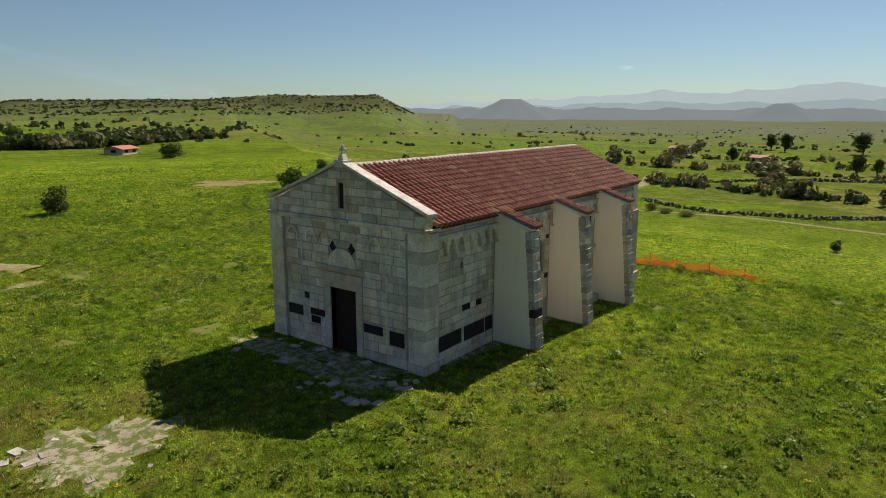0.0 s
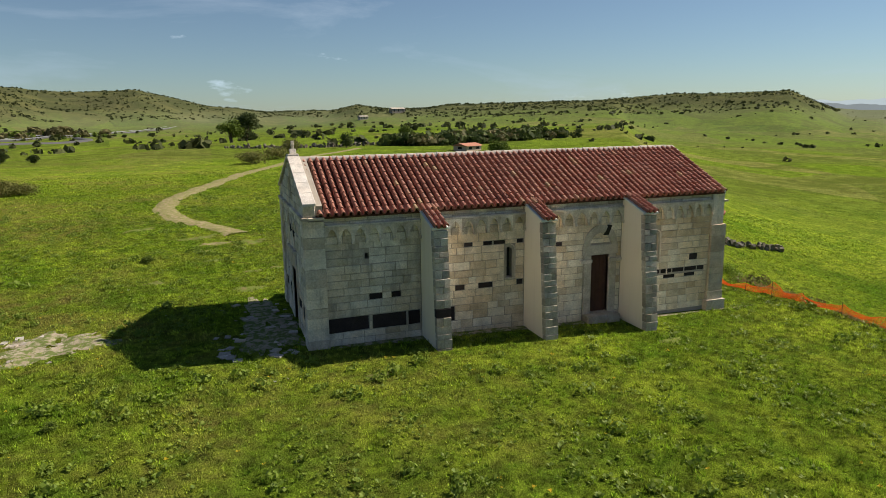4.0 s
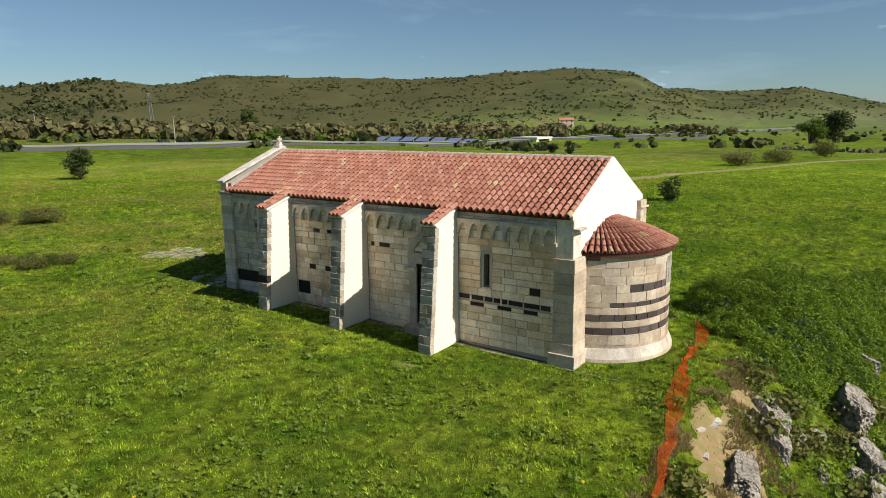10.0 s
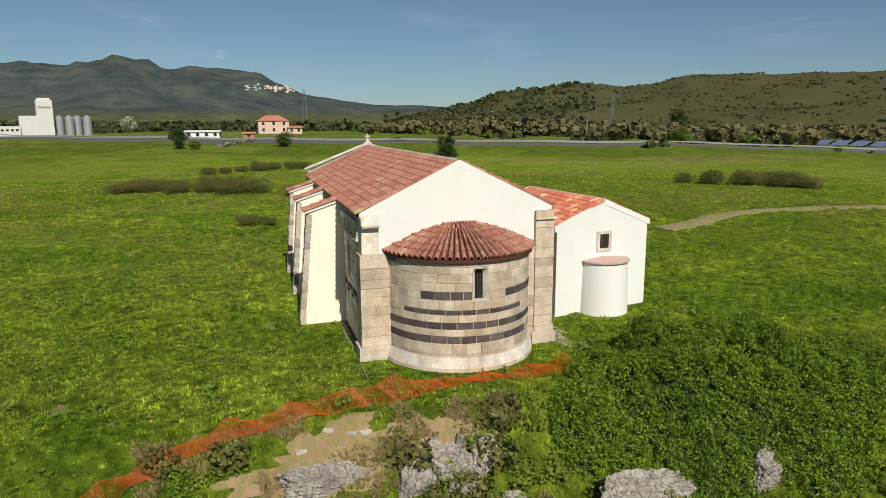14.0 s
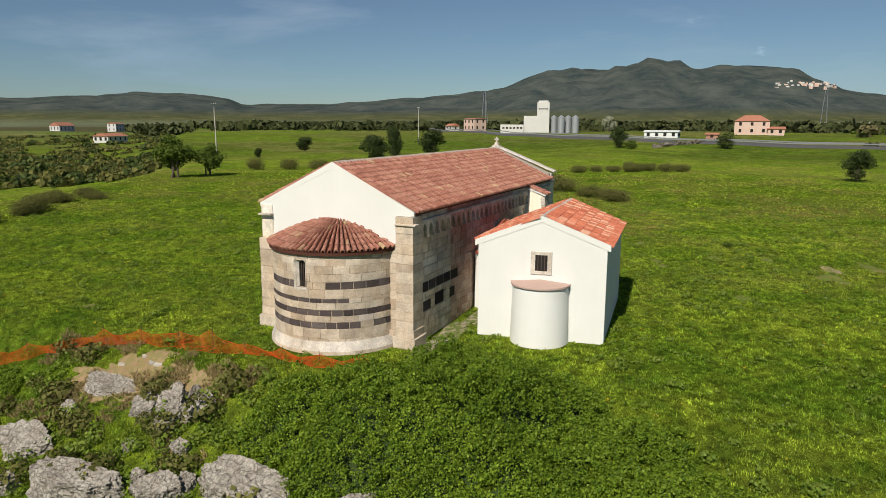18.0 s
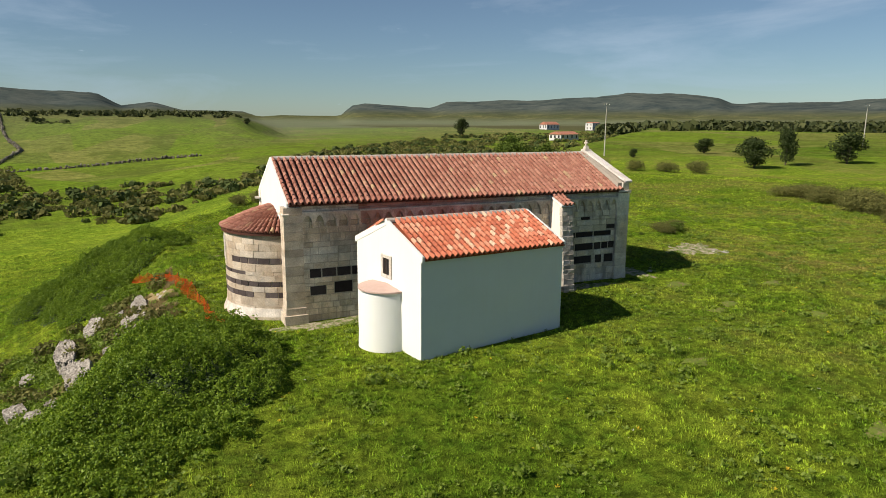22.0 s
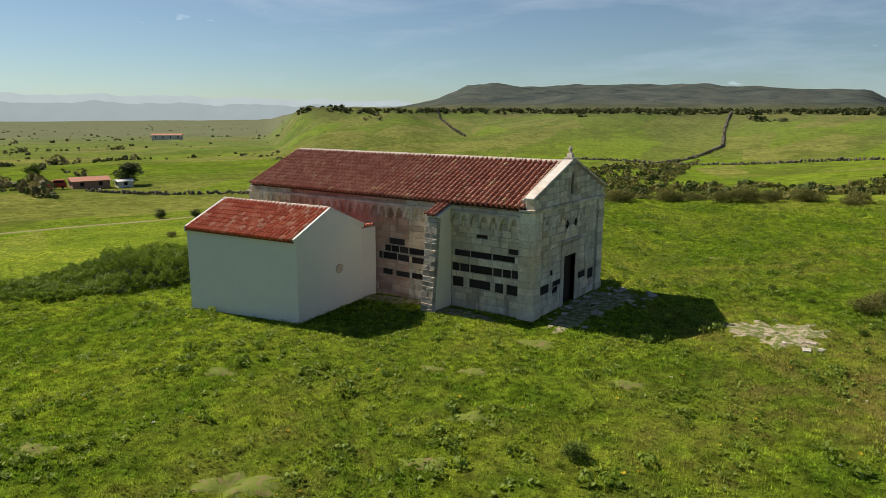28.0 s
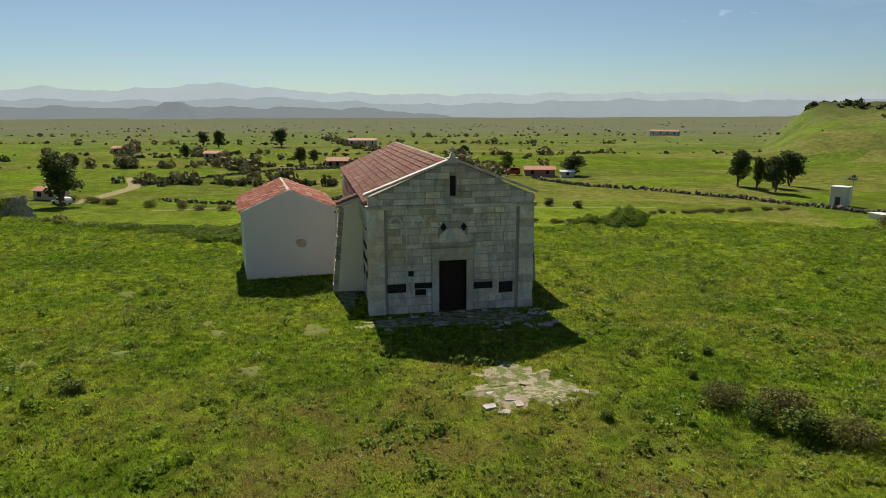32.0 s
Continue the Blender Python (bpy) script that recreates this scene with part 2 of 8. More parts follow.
def turf(m):
    """Colour of the living turf: lush, pale and dried patches."""
    c = m.mix(m.ramp(m.noise(0.16, 6, 0.6), (0.30, 0.0), (0.58, 1.0)), (0.108, 0.205, 0.014), (0.295, 0.385, 0.032))
    c = m.mix(m.ramp(m.noise(0.9, 5, 0.65), (0.40, 0.0), (0.66, 0.85)), c, (0.080, 0.170, 0.012))
    c = m.mix(1.0, c, m.ramp(m.noise(2.8, 4, 0.6), (0.36, 0.50), (0.62, 1.38)), 'MULTIPLY')
    east = m.n.new("ShaderNodeSeparateXYZ")
    m.l.new(m.pos, east.inputs[0])
    worn = m.ramp(m.math('ADD', m.math('MULTIPLY', east.outputs[0], 0.03), 0.5), (0.2, 1.0), (0.80, 0.18))
    dry = m.math('MULTIPLY', m.ramp(m.noise(0.085, 7, 0.68), (0.44, 0.0), (0.58, 1.0)), m.ramp(m.noise(0.75, 5, 0.65), (0.40, 0.15), (0.64, 0.95)))
    return m.mix(m.math('MULTIPLY', dry, worn), c, (0.265, 0.225, 0.065))


def ground_material():
    m = Nodes("meadow", 0.95, 0.0)
    grass = m.mix(1.0, turf(m), m.ramp(m.noise(24, 5, 0.7), (0.34, 0.45), (0.66, 1.45)), 'MULTIPLY')
    fields = m.mix(0.35, m.voronoi(1.0, 'F1', "Color", m.scaled(0.014, 0.0065, 0.001)), m.voronoi(1.0, 'F1', "Color", m.scaled(0.035, 0.018, 0.001)))
    field = m.ramp(fields, (0.25, (0.060, 0.105, 0.016)), (0.36, (0.125, 0.185, 0.022)), (0.46, (0.080, 0.104, 0.026)), (0.56, (0.185, 0.165, 0.062)), (0.64, (0.095, 0.110, 0.034)), (0.75, (0.100, 0.160, 0.018)))
    field = m.mix(0.22, field, grass)
    field = m.mix(1.0, field, m.ramp(m.noise(0.35, 8, 0.75), (0.36, 0.50), (0.62, 1.22)), 'MULTIPLY')
    field = m.mix(m.ramp(m.noise(0.055, 8, 0.72), (0.50, 0.0), (0.60, 0.8)), field, (0.075, 0.095, 0.020))
    p = m.n.new("ShaderNodeSeparateXYZ")
    m.l.new(m.pos, p.inputs[0])
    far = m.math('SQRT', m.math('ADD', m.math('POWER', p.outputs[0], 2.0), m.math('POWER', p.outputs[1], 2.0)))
    # thatch and soil under the standing grass, darkened further as shade between blades
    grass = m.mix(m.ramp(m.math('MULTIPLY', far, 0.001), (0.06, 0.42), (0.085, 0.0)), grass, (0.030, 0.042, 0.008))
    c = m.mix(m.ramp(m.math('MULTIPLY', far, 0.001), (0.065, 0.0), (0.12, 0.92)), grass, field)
    # distant land is greyed by distance: haze mixed into its colour
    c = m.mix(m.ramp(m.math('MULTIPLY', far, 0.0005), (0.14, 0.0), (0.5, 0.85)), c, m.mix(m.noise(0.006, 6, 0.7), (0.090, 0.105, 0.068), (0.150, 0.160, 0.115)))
    scrub = m.ramp(m.noise(0.022, 8, 0.72), (0.45, 0.0), (0.56, 1.0))
    high = m.ramp(m.math('MULTIPLY', p.outputs[2], 0.02), (0.07, 0.0), (0.34, 1.0))
    c = m.mix(m.math('MULTIPLY', high, 0.9), c, m.mix(m.ramp(m.noise(0.016, 7, 0.68), (0.38, 0.0), (0.62, 1.0)), (0.050, 0.062, 0.026), (0.112, 0.112, 0.046)))
    c = m.mix(m.math('MULTIPLY', m.math('MULTIPLY', scrub, high), 0.75), c, (0.060, 0.066, 0.034))
    # woodland of the far mountains, blued in its colour for haze
    wood = m.ramp(m.math('MULTIPLY', p.outputs[2], 0.01), (0.20, 0.0), (0.45, 1.0))
    c = m.mix(m.math('MULTIPLY', wood, m.ramp(m.math('MULTIPLY', far, 0.0005), (0.62, 0.0), (0.75, 1.0))), c, m.mix(m.ramp(m.noise(0.010, 8, 0.72), (0.36, 0.0), (0.64, 1.0)), (0.032, 0.046, 0.047), (0.082, 0.094, 0.082)))
    maquis = m.ramp(m.math('MULTIPLY', p.outputs[0], -0.001), (0.28, 0.0), (0.36, 0.85))
    c = m.mix(m.math('MULTIPLY', maquis, m.ramp(m.math('MULTIPLY', far, 0.0005), (0.62, 1.0), (0.75, 0.0))), c, m.mix(m.noise(0.03, 7, 0.7), (0.040, 0.044, 0.022), (0.095, 0.088, 0.042)))
    m.bump(m.mix(0.35, m.noise(5, 7, 0.75), m.noise(0.7, 6, 0.7)), 1.0, 0.34)
    return m.done(c)


MEADOW = ground_material()


def turf_blade_material(name):
    m = Nodes(name, 0.7, 0.08)
    c = m.mix(1.0, turf(m), m.ramp(m.random(True), (0.0, 0.62), (1.0, 1.85)), 'MULTIPLY')
    m.put(m.bsdf.inputs["Base Color"], c)
    tr = m.n.new("ShaderNodeBsdfTranslucent")
    m.l.new(c, tr.inputs["Color"])
    mixed = m.n.new("ShaderNodeMixShader")
    mixed.inputs[0].default_value = 0.32
    m.l.new(m.bsdf.outputs[0], mixed.inputs[1])
    m.l.new(tr.outputs[0], mixed.inputs[2])
    m.l.new(mixed.outputs[0], m.n["Material Output"].inputs["Surface"])
    return m.mat


def leaf_material(name, dark, light, island=True, trans=0.25, shade=0.8, rough=0.7, spec=0.12):
    m = Nodes(name, rough, spec)
    c = m.ramp(m.random(island), (0.0, dark), (1.0, light))
    c = m.mix(m.ramp(m.noise(0.45, 5), (0.35, 0.0), (0.7, 0.5)), c, tuple(v * shade for v in dark))
    m.put(m.bsdf.inputs["Base Color"], c)
    tr = m.n.new("ShaderNodeBsdfTranslucent")
    m.l.new(c, tr.inputs["Color"])
    mixed = m.n.new("ShaderNodeMixShader")
    mixed.inputs[0].default_value = trans
    m.l.new(m.bsdf.outputs[0], mixed.inputs[1])
    m.l.new(tr.outputs[0], mixed.inputs[2])
    m.l.new(mixed.outputs[0], m.n["Material Output"].inputs["Surface"])
    return m.mat


GRASS = turf_blade_material("grass_blades")
WEEDS = leaf_material("broad_weeds", (0.115, 0.19, 0.018), (0.25, 0.32, 0.055), trans=0.35, shade=0.85, rough=0.55, spec=0.2)
BRAMBLE = leaf_material("bramble_leaves", (0.065, 0.130, 0.008), (0.27, 0.38, 0.032), trans=0.36, rough=0.55, spec=0.2)
TREE_LEAF = leaf_material("tree_leaves", (0.042, 0.066, 0.018), (0.10, 0.13, 0.036))
DARK_LEAF = leaf_material("dark_evergreen_leaves", (0.028, 0.046, 0.014), (0.072, 0.095, 0.028))
BRIGHT_LEAF = leaf_material("spring_leaves", (0.06, 0.10, 0.015), (0.14, 0.19, 0.03))
SCRUB = leaf_material("maquis_scrub", (0.045, 0.060, 0.022), (0.105, 0.115, 0.042))
BROWN_SCRUB = leaf_material("dry_scrub", (0.095, 0.092, 0.040), (0.20, 0.18, 0.080))
MOUND = leaf_material("mound_scrub", (0.095, 0.105, 0.028), (0.23, 0.22, 0.068), trans=0.35)
BARK = plain_material("bark", (0.06, 0.045, 0.035), (0.13, 0.105, 0.08), 12)


# ---- building helpers ----
class Mesh:
    """Gathers vertices and faces for one mesh."""

    def __init__(self):
        self.v, self.f = [], []

    def add(self, verts, faces, m=None):
        k = len(self.v)
        self.v += [tuple(m @ Vector(p)) for p in verts] if m else [tuple(p) for p in verts]
        self.f += [tuple(k + i for i in f) for f in faces]
        return self

    def box(self, x0, x1, y0, y1, z0, z1, m=None):
        v = [(x, y, z) for x in (x0, x1) for y in (y0, y1) for z in (z0, z1)]
        return self.add(v, [(0, 1, 3, 2), (4, 6, 7, 5), (0, 4, 5, 1), (2, 3, 7, 6), (0, 2, 6, 4), (1, 5, 7, 3)], m)

    def prism(self, outline, axis, a, b):
        """Extrudes a 2D outline (counter-clockwise) along an axis from a to b."""
        n = len(outline)

        def at(p, d):
            return {"x": (d, p[0], p[1]), "y": (p[0], d, p[1]), "z": (p[0], p[1], d)}[axis]
        v = [at(p, a) for p in outline] + [at(p, b) for p in outline]
        f = [tuple(range(n))[::-1], tuple(range(n, 2 * n))] + [(i, (i + 1) % n, n + (i + 1) % n, n + i) for i in range(n)]
        return self.add(v, f)

    def data(self, name, material, smooth=False, bevel=0.0):
        me = bpy.data.meshes.new(name)
        me.from_pydata(self.v, [], self.f)
        bm = bmesh.new()
        bm.from_mesh(me)
        bmesh.ops.recalc_face_normals(bm, faces=bm.faces)
        if bevel:
            bmesh.ops.bevel(bm, geom=[e for e in bm.edges if len(e.link_faces) == 2 and e.calc_face_angle(0) > 0.5], offset=bevel, segments=1, affect='EDGES', clamp_overlap=True)
        bm.to_mesh(me)
        bm.free()
        me.materials.append(material)
        if smooth:
            me.shade_smooth()
        return me


def link(name, data, parent=None, label=""):
    ob = new(name, data)
    ob.parent = parent
    return tagged(ob, label)


def part(name, mesh, material, parent, label="", bevel=0.0, smooth=False):
    return link(name, mesh.data(name, material, smooth, bevel), parent, label)


def thing(name, label, category, group="", at=(0, 0, 0), kind=""):
    ob = new(name)
    ob.location = at
    ob.empty_display_size = 0.3
    return tagged(ob, label, category, group, kind)


def fast_mesh(name, verts, faces, material, smooth=False):
    """A mesh from numpy arrays; faces all of one size."""
    me = bpy.data.meshes.new(name)
    n, k = faces.shape
    me.vertices.add(len(verts))
    me.vertices.foreach_set("co", verts.astype(np.float32).ravel())
    me.loops.add(n * k)
    me.loops.foreach_set("vertex_index", faces.astype(np.int32).ravel())
    me.polygons.add(n)
    me.polygons.foreach_set("loop_start", np.arange(0, n * k, k, dtype=np.int32))
    me.update(calc_edges=True)
    me.materials.append(material)
    if smooth:
        me.shade_smooth()
    return me


def smooth_step(a, b, x):
    t = np.clip((np.asarray(x, float) - a) / (b - a), 0, 1)
    return t * t * (3 - 2 * t)


# ---- ground ----
# Edge of the terrace on which the church stands; the land falls away to the east and south.
EDGE = [(-500, -520), (-130, -165), (-48, -74), (-8, -46), (13, -33), (22.4, -19), (20.3, -8), (20.2, -4.6), (20.8, 0), (21.0, 6), (24, 14), (28, 26), (38, 38), (56, 60), (90, 110), (150, 200), (300, 420)]
# Hills: azimuth, half width, end softness (degrees), foot and top distance, height.
HILLS = [(-70, 30.5, 5, 300, 560, 11.5), (-47, 8, 4.5, 330, 560, 13.5)]
# Tableland and hills to the north, crest 0.8 to 1 km off: bearing and crest's height in degrees.
NORTH = [(36, -0.9), (38.6, -0.7), (40, 0.05), (42.7, 1.4), (47.8, 1.3), (51, 1.29), (55, 1.05), (58.7, 0.85), (65.3, 0.77), (70.1, 0.72), (72, 0.45), (75.1, 0.4), (77.9, 0.83), (80.2, 0.34), (85.7, 0.32), (88.1, 0.63),
         (90, 0.74), (92.2, 1.35), (95.5, 2.12), (99.2, 1.9), (101.7, 1.9), (105.4, 2.2), (107.8, 3.6), (111.2, 3.81), (115.4, 3.77), (118.6, 3.73), (122.6, 3.4), (127, 3.25), (129.2, 3.35), (136.4, 3.42), (138, 3.56),
         (142.5, 3.55), (145.5, 2.98), (148, 2.85), (151.4, 3.1), (157.5, 2.5), (158.5, 2.4), (160.3, 1.6), (164, 0.9), (168, 0.0)]
NORTH_FOOT = [(38, 380), (72, 430), (80, 650), (90, 700), (105, 450), (125, 430), (140, 520), (168, 620)]
# Mountains round the plain, foot to crest 1.3 to 3 km off: bearing and crest's height in degrees.
CREST = [(146, 0), (160, 0.8), (163.6, 1.3), (169.5, 1.5), (172, 1.85), (174.9, 2.4), (176.1, 2.85), (178.5, 4.0), (182.1, 4.15), (185.4, 4.1), (186.6, 4.75), (188.9, 4.95), (190.4, 4.4), (195.1, 4.15), (198, 3.8), (199.5, 3.2),
         (201, 2.7), (206.7, 2.1), (211, 1.8), (215.6, 1.45), (218.4, 1.5), (222.5, 1.4), (223.5, 1.75), (226, 2.1), (230.5, 2.2), (236.6, 1.65), (243.7, 1.55), (245.4, 1.5), (246.8, 1.02), (249, 1.1), (252.5, 1.3), (253.6, 1.18),
         (254.6, 0.3), (259.5, 0.35), (261.3, 0.2), (262.6, 0.65), (267.1, 0.66), (269.4, 1.25), (271.5, 0.95), (273.2, 1.8), (279, 2.05), (284.5, 2.4), (290.8, 2.4), (299.1, 2.3), (301, 2.52), (303.4, 2.35), (306.3, 1.2), (309.6, 0.6), (318, 0)]


def outward(x, y):
    """Distance past the terrace's edge (negative on the terrace)."""
    best, sign = np.full(x.shape, 1e9), np.ones(x.shape)
    for (ax, ay), (bx, by) in zip(EDGE, EDGE[1:]):
        dx, dy = bx - ax, by - ay
        t = np.clip(((x - ax) * dx + (y - ay) * dy) / (dx * dx + dy * dy), 0, 1)
        d = np.hypot(x - ax - t * dx, y - ay - t * dy)
        side = dx * (y - ay) - dy * (x - ax)
        near = d < best
        best = np.where(near, d, best)
        sign = np.where(near, np.where(side < 0, 1.0, -1.0), sign)
    return best * sign


def wave(x, y, size, seed):
    r = np.random.RandomState(seed)
    out = np.zeros_like(x, dtype=float)
    for k in range(7):
        a, s, p = r.rand() * 6.28, 2 * np.pi / (size * (0.55 + r.rand())), r.rand() * 6.28
        out += np.sin((x * np.cos(a) + y * np.sin(a)) * s + p)
    return out / 4.0


def ground_z(x, y):
    x, y = np.asarray(x, float), np.asarray(y, float)
    s = np.maximum(outward(x, y), 0)
    r, az = np.hypot(x - 8, y - 3), np.degrees(np.arctan2(y - 3, x - 8))
    mild = 1 - 0.65 * smooth_step(-75, -105, np.where(az > 90, -180, az))
    z = (-10.0 * (1 - np.exp(-s / 14.0)) - 12 * (1 - np.exp(-s / 700.0))) * mild
    z = z - 0.42 * smooth_step(2, 17, x) * smooth_step(60, 20, r) + 0.18 * smooth_step(0, -8, x) * smooth_step(80, 20, r)
    z = z + 3.0 * smooth_step(-60, -260, x) - 3.2 * smooth_step(90, 230, y) * smooth_step(-20, -120, x - 0.3 * y)
    z = z + (wave(x, y, 9, 3) * 0.07 + wave(x, y, 1.8, 4) * 0.06 + wave(x, y, 0.95, 14) * 0.04) * smooth_step(10, 16, r) * smooth_step(90, 60, r)
    if r.max() > 40:
        z = z + wave(x, y, 60, 5) * 0.5 * smooth_step(40, 110, r) + wave(x, y, 400, 6) * 2.0 * smooth_step(200, 700, r)
    z = z - 14 * smooth_step(500, 2500, r) * smooth_step(50, 20, np.abs(az))
    for a, half, soft, r0, r1, top in HILLS if r.max() > 270 else ():
        d = np.abs((az - a + 180) % 360 - 180)
        shape = smooth_step(half, half - soft, d + wave(x, y, 90, 7) * 0.5) * smooth_step(r0, r1, r + wave(x, y, 160, 8) * 22)
        z = np.maximum(z, z + (top * (1 + 0.07 * wave(x, y, r1 * 0.12, 9) + 0.04 * wave(x, y, r1 * 0.035, 19)) - z) * shape)
    if r.max() > 350:
        deg = az % 360
        top = np.interp(deg, [68, 78], [830, 1000])
        foot = np.interp(deg, [a for a, _ in NORTH_FOOT], [f for _, f in NORTH_FOOT])
        crest = top * np.tan(np.radians(np.interp(deg, [a for a, _ in NORTH], [e for _, e in NORTH], -0.9, -0.9))) + 7.5
        crest = crest * (1 + 0.02 * wave(x, y, 110, 9) + 0.012 * wave(x, y, 38, 19))
        z = z + np.maximum(crest - z, 0) * smooth_step(0, 1, (r + wave(x, y, 160, 8) * 26 + wave(x, y, 60, 18) * 9 - foot) / (top - foot)) * (deg > 36) * (deg < 168)
    if r.max() > 1200:
        crest = 3000 * np.tan(np.radians(np.interp(az % 360, [a for a, _ in CREST], [e for _, e in CREST]))) + 7.0
        crest = crest * (1 + 0.03 * wave(x, y, 420, 10) + 0.03 * wave(x, y, 130, 11))
        z = z + np.maximum(crest - z, 0) * (crest > 12) * smooth_step(1250, 3000, r + 110 * wave(x, y, 420, 12) + 40 * wave(x, y, 160, 13) * (r < 2800)) ** 1.15
    return z


def gz(x, y):
    return float(ground_z(np.array([x]), np.array([y]))[0])


rings = np.concatenate([np.linspace(0.3, 46, 116), 46 * 1.036 ** np.arange(1, 129)])
rings = rings[rings < 4400]
turns = np.linspace(0, 2 * np.pi, 721)[:-1]
gx, gy = 8 + rings[:, None] * np.cos(turns), 3 + rings[:, None] * np.sin(turns)
gv = np.stack([gx, gy, ground_z(gx, gy)], -1).reshape(-1, 3)
i, j = np.meshgrid(np.arange(len(rings) - 1), np.arange(len(turns)), indexing="ij")
j2 = (j + 1) % len(turns)
w = len(turns)
gf = np.stack([i * w + j, (i + 1) * w + j, (i + 1) * w + j2, i * w + j2], -1).reshape(-1, 4)
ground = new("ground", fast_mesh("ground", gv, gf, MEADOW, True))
tagged(ground, "green spring meadow on a terrace with fields and hills beyond", "ground", kind="structure")

# ---- the church ----
LEN, WID, AXIS = 16.5, 6.5, 3.25
EAVE, RIDGE = 4.38, 5.95
church = thing("church", "small Romanesque stone church with terracotta tile roof and white plaster gable", "church")


def stone_variants(name, material, count=5, seed=1):
    """Unit stones, 1 x 1 x 1 about their centre, the face towards +y, edges worn."""
    out, rnd = [], random.Random(seed)
    for k in range(count):
        m = Mesh()
        b, d = 0.022, 0.06
        back = [(x, -0.5, z) for x, z in ((-0.49, -0.48), (0.49, -0.48), (0.49, 0.48), (-0.49, 0.48))]
        rim = [(x + rnd.uniform(-0.006, 0.006), 0.5 - d, z + rnd.uniform(-0.02, 0.01)) for x, _, z in back]
        face = [(x * (1 - 2 * b) + rnd.uniform(-0.02, 0.02), 0.5 + rnd.uniform(-0.07, 0.05), z * (1 - 3.2 * b) + rnd.uniform(-0.025, 0.025)) for x, _, z in back]
        q = [(0, 1, 2, 3)] + [(i, (i + 1) % 4, 4 + (i + 1) % 4, 4 + i)[::-1] for i in range(4)] + [(4 + i, 4 + (i + 1) % 4, 8 + (i + 1) % 4, 8 + i)[::-1] for i in range(4)] + [(11, 10, 9, 8)]
        m.add(back + rim + face, q)
        out.append(m.data(name, material))
    return out


STONES = stone_variants("stone", LIMESTONE)
BOUNCE_LIT_STONES = stone_variants("stone", BOUNCE_LIT_STONE, 5, 9)
STONES_JOINED = [([tuple(v.co) for v in me.vertices], [tuple(p.vertices) for p in me.polygons]) for me in STONES]
DARK_STONES = stone_variants("stone", BASALT, 4, 2)
RED_STONES = stone_variants("stone", RED_TINT, 5, 12)
WARM_STONES = stone_variants("stone", APSE_STONE, 5, 3)
PALE_STONES = stone_variants("stone", PALE_STONE, 4, 4)
GREY_STONES = stone_variants("stone", ROUGH_GREY, 5, 5)


def facing(normal):
    """Turn that sends +y to a level normal."""
    return Matrix.Rotation(math.atan2(normal[1], normal[0]) - math.pi / 2, 4, 'Z')


def set_stone(meshes, parent, rnd, centre, normal, w, h, depth=0.16, gap=0.009, name="stone"):
    ob = new(name, rnd.choice(meshes))
    ob.parent = parent
    ob.matrix_basis = Matrix.Translation(centre) @ facing(normal) @ Matrix.Rotation(rnd.uniform(-0.012, 0.012), 4, 'Y') @ Matrix.Rotation(rnd.uniform(-0.012, 0.012), 4, 'Z') @ Matrix.Diagonal((w - gap, depth, h - gap, 1))
    return ob


def spans(u0, u1, cuts):
    """The stretches of u0..u1 that the cuts leave free."""
    free = [(u0, u1)]
    for a, b in cuts:
        free = [s for lo, hi in free for s in ((lo, min(hi, a)), (max(lo, b), hi)) if s[1] - s[0] > 0.05]
    return free


def courses(z0, z1, rnd, mean=0.27, fixed=()):
    """Heights of courses from z0 to z1 that keep the fixed levels."""
    marks = sorted({z0, z1, *[f for f in fixed if z0 + 0.08 < f < z1 - 0.08]})
    keep = [marks[0]]
    for v in marks[1:]:
        if v - keep[-1] > 0.11:
            keep.append(v)
    keep[-1] = z1
    out = [keep[0]]
    for a, b in zip(keep, keep[1:]):
        n = max(1, round((b - a) / mean))
        out += [a + (b - a) * (k + 1) / n + (rnd.uniform(-0.05, 0.05) if k + 1 < n else 0) for k in range(n)]
    return out


def masonry(parent, place, normal, u0, u1, z0, z1, holes, darks, rnd, meshes=STONES, limit=[0], mean=0.265, width=(0.26, 0.82), rest=None):
    """Lays a stretch of ashlar. place(u, z) gives the wall face's point. Stones past the first 300 go into rest."""
    fixed = [v for a, b, lo, hi in darks if a < u1 and b > u0 for v in (lo, hi)]
    levels = courses(z0, z1, rnd, mean, fixed)
    for lo, hi in zip(levels, levels[1:]):
        mid, cuts = (lo + hi) / 2, []
        for a, b, c, d in holes:
            if c < hi - 0.04 and d > lo + 0.04:
                cuts.append((a, b))
        for a, b, c, d in darks:
            if c - 0.03 < mid < d + 0.03 and a < u1 and b > u0:
                cuts.append((a, b))
        for a, b in spans(u0, u1, cuts):
            u = a
            while b - u > 0.02:
                w = rnd.uniform(*width)
                if b - u - w < width[0] * 0.7:
                    w = b - u if b - u < width[1] * 1.25 else (b - u) / 2
                depth = 0.16 + rnd.uniform(-0.02, 0.02)
                limit[0] += 1
                c = Vector(place(u + w / 2, mid)) - Vector(normal) * 0.075
                if rest is not None and limit[0] > 290:
                    v, f = rnd.choice(STONES_JOINED)
                    rest.add(v, f, Matrix.Translation(c) @ facing(normal) @ Matrix.Rotation(rnd.uniform(-0.012, 0.012), 4, 'Y') @ Matrix.Rotation(rnd.uniform(-0.014, 0.014), 4, 'Z') @ Matrix.Diagonal((w - 0.009, depth, hi - lo - 0.009, 1)))
                else:
                    set_stone(meshes, parent, rnd, c, normal, w, hi - lo, depth)
                u += w


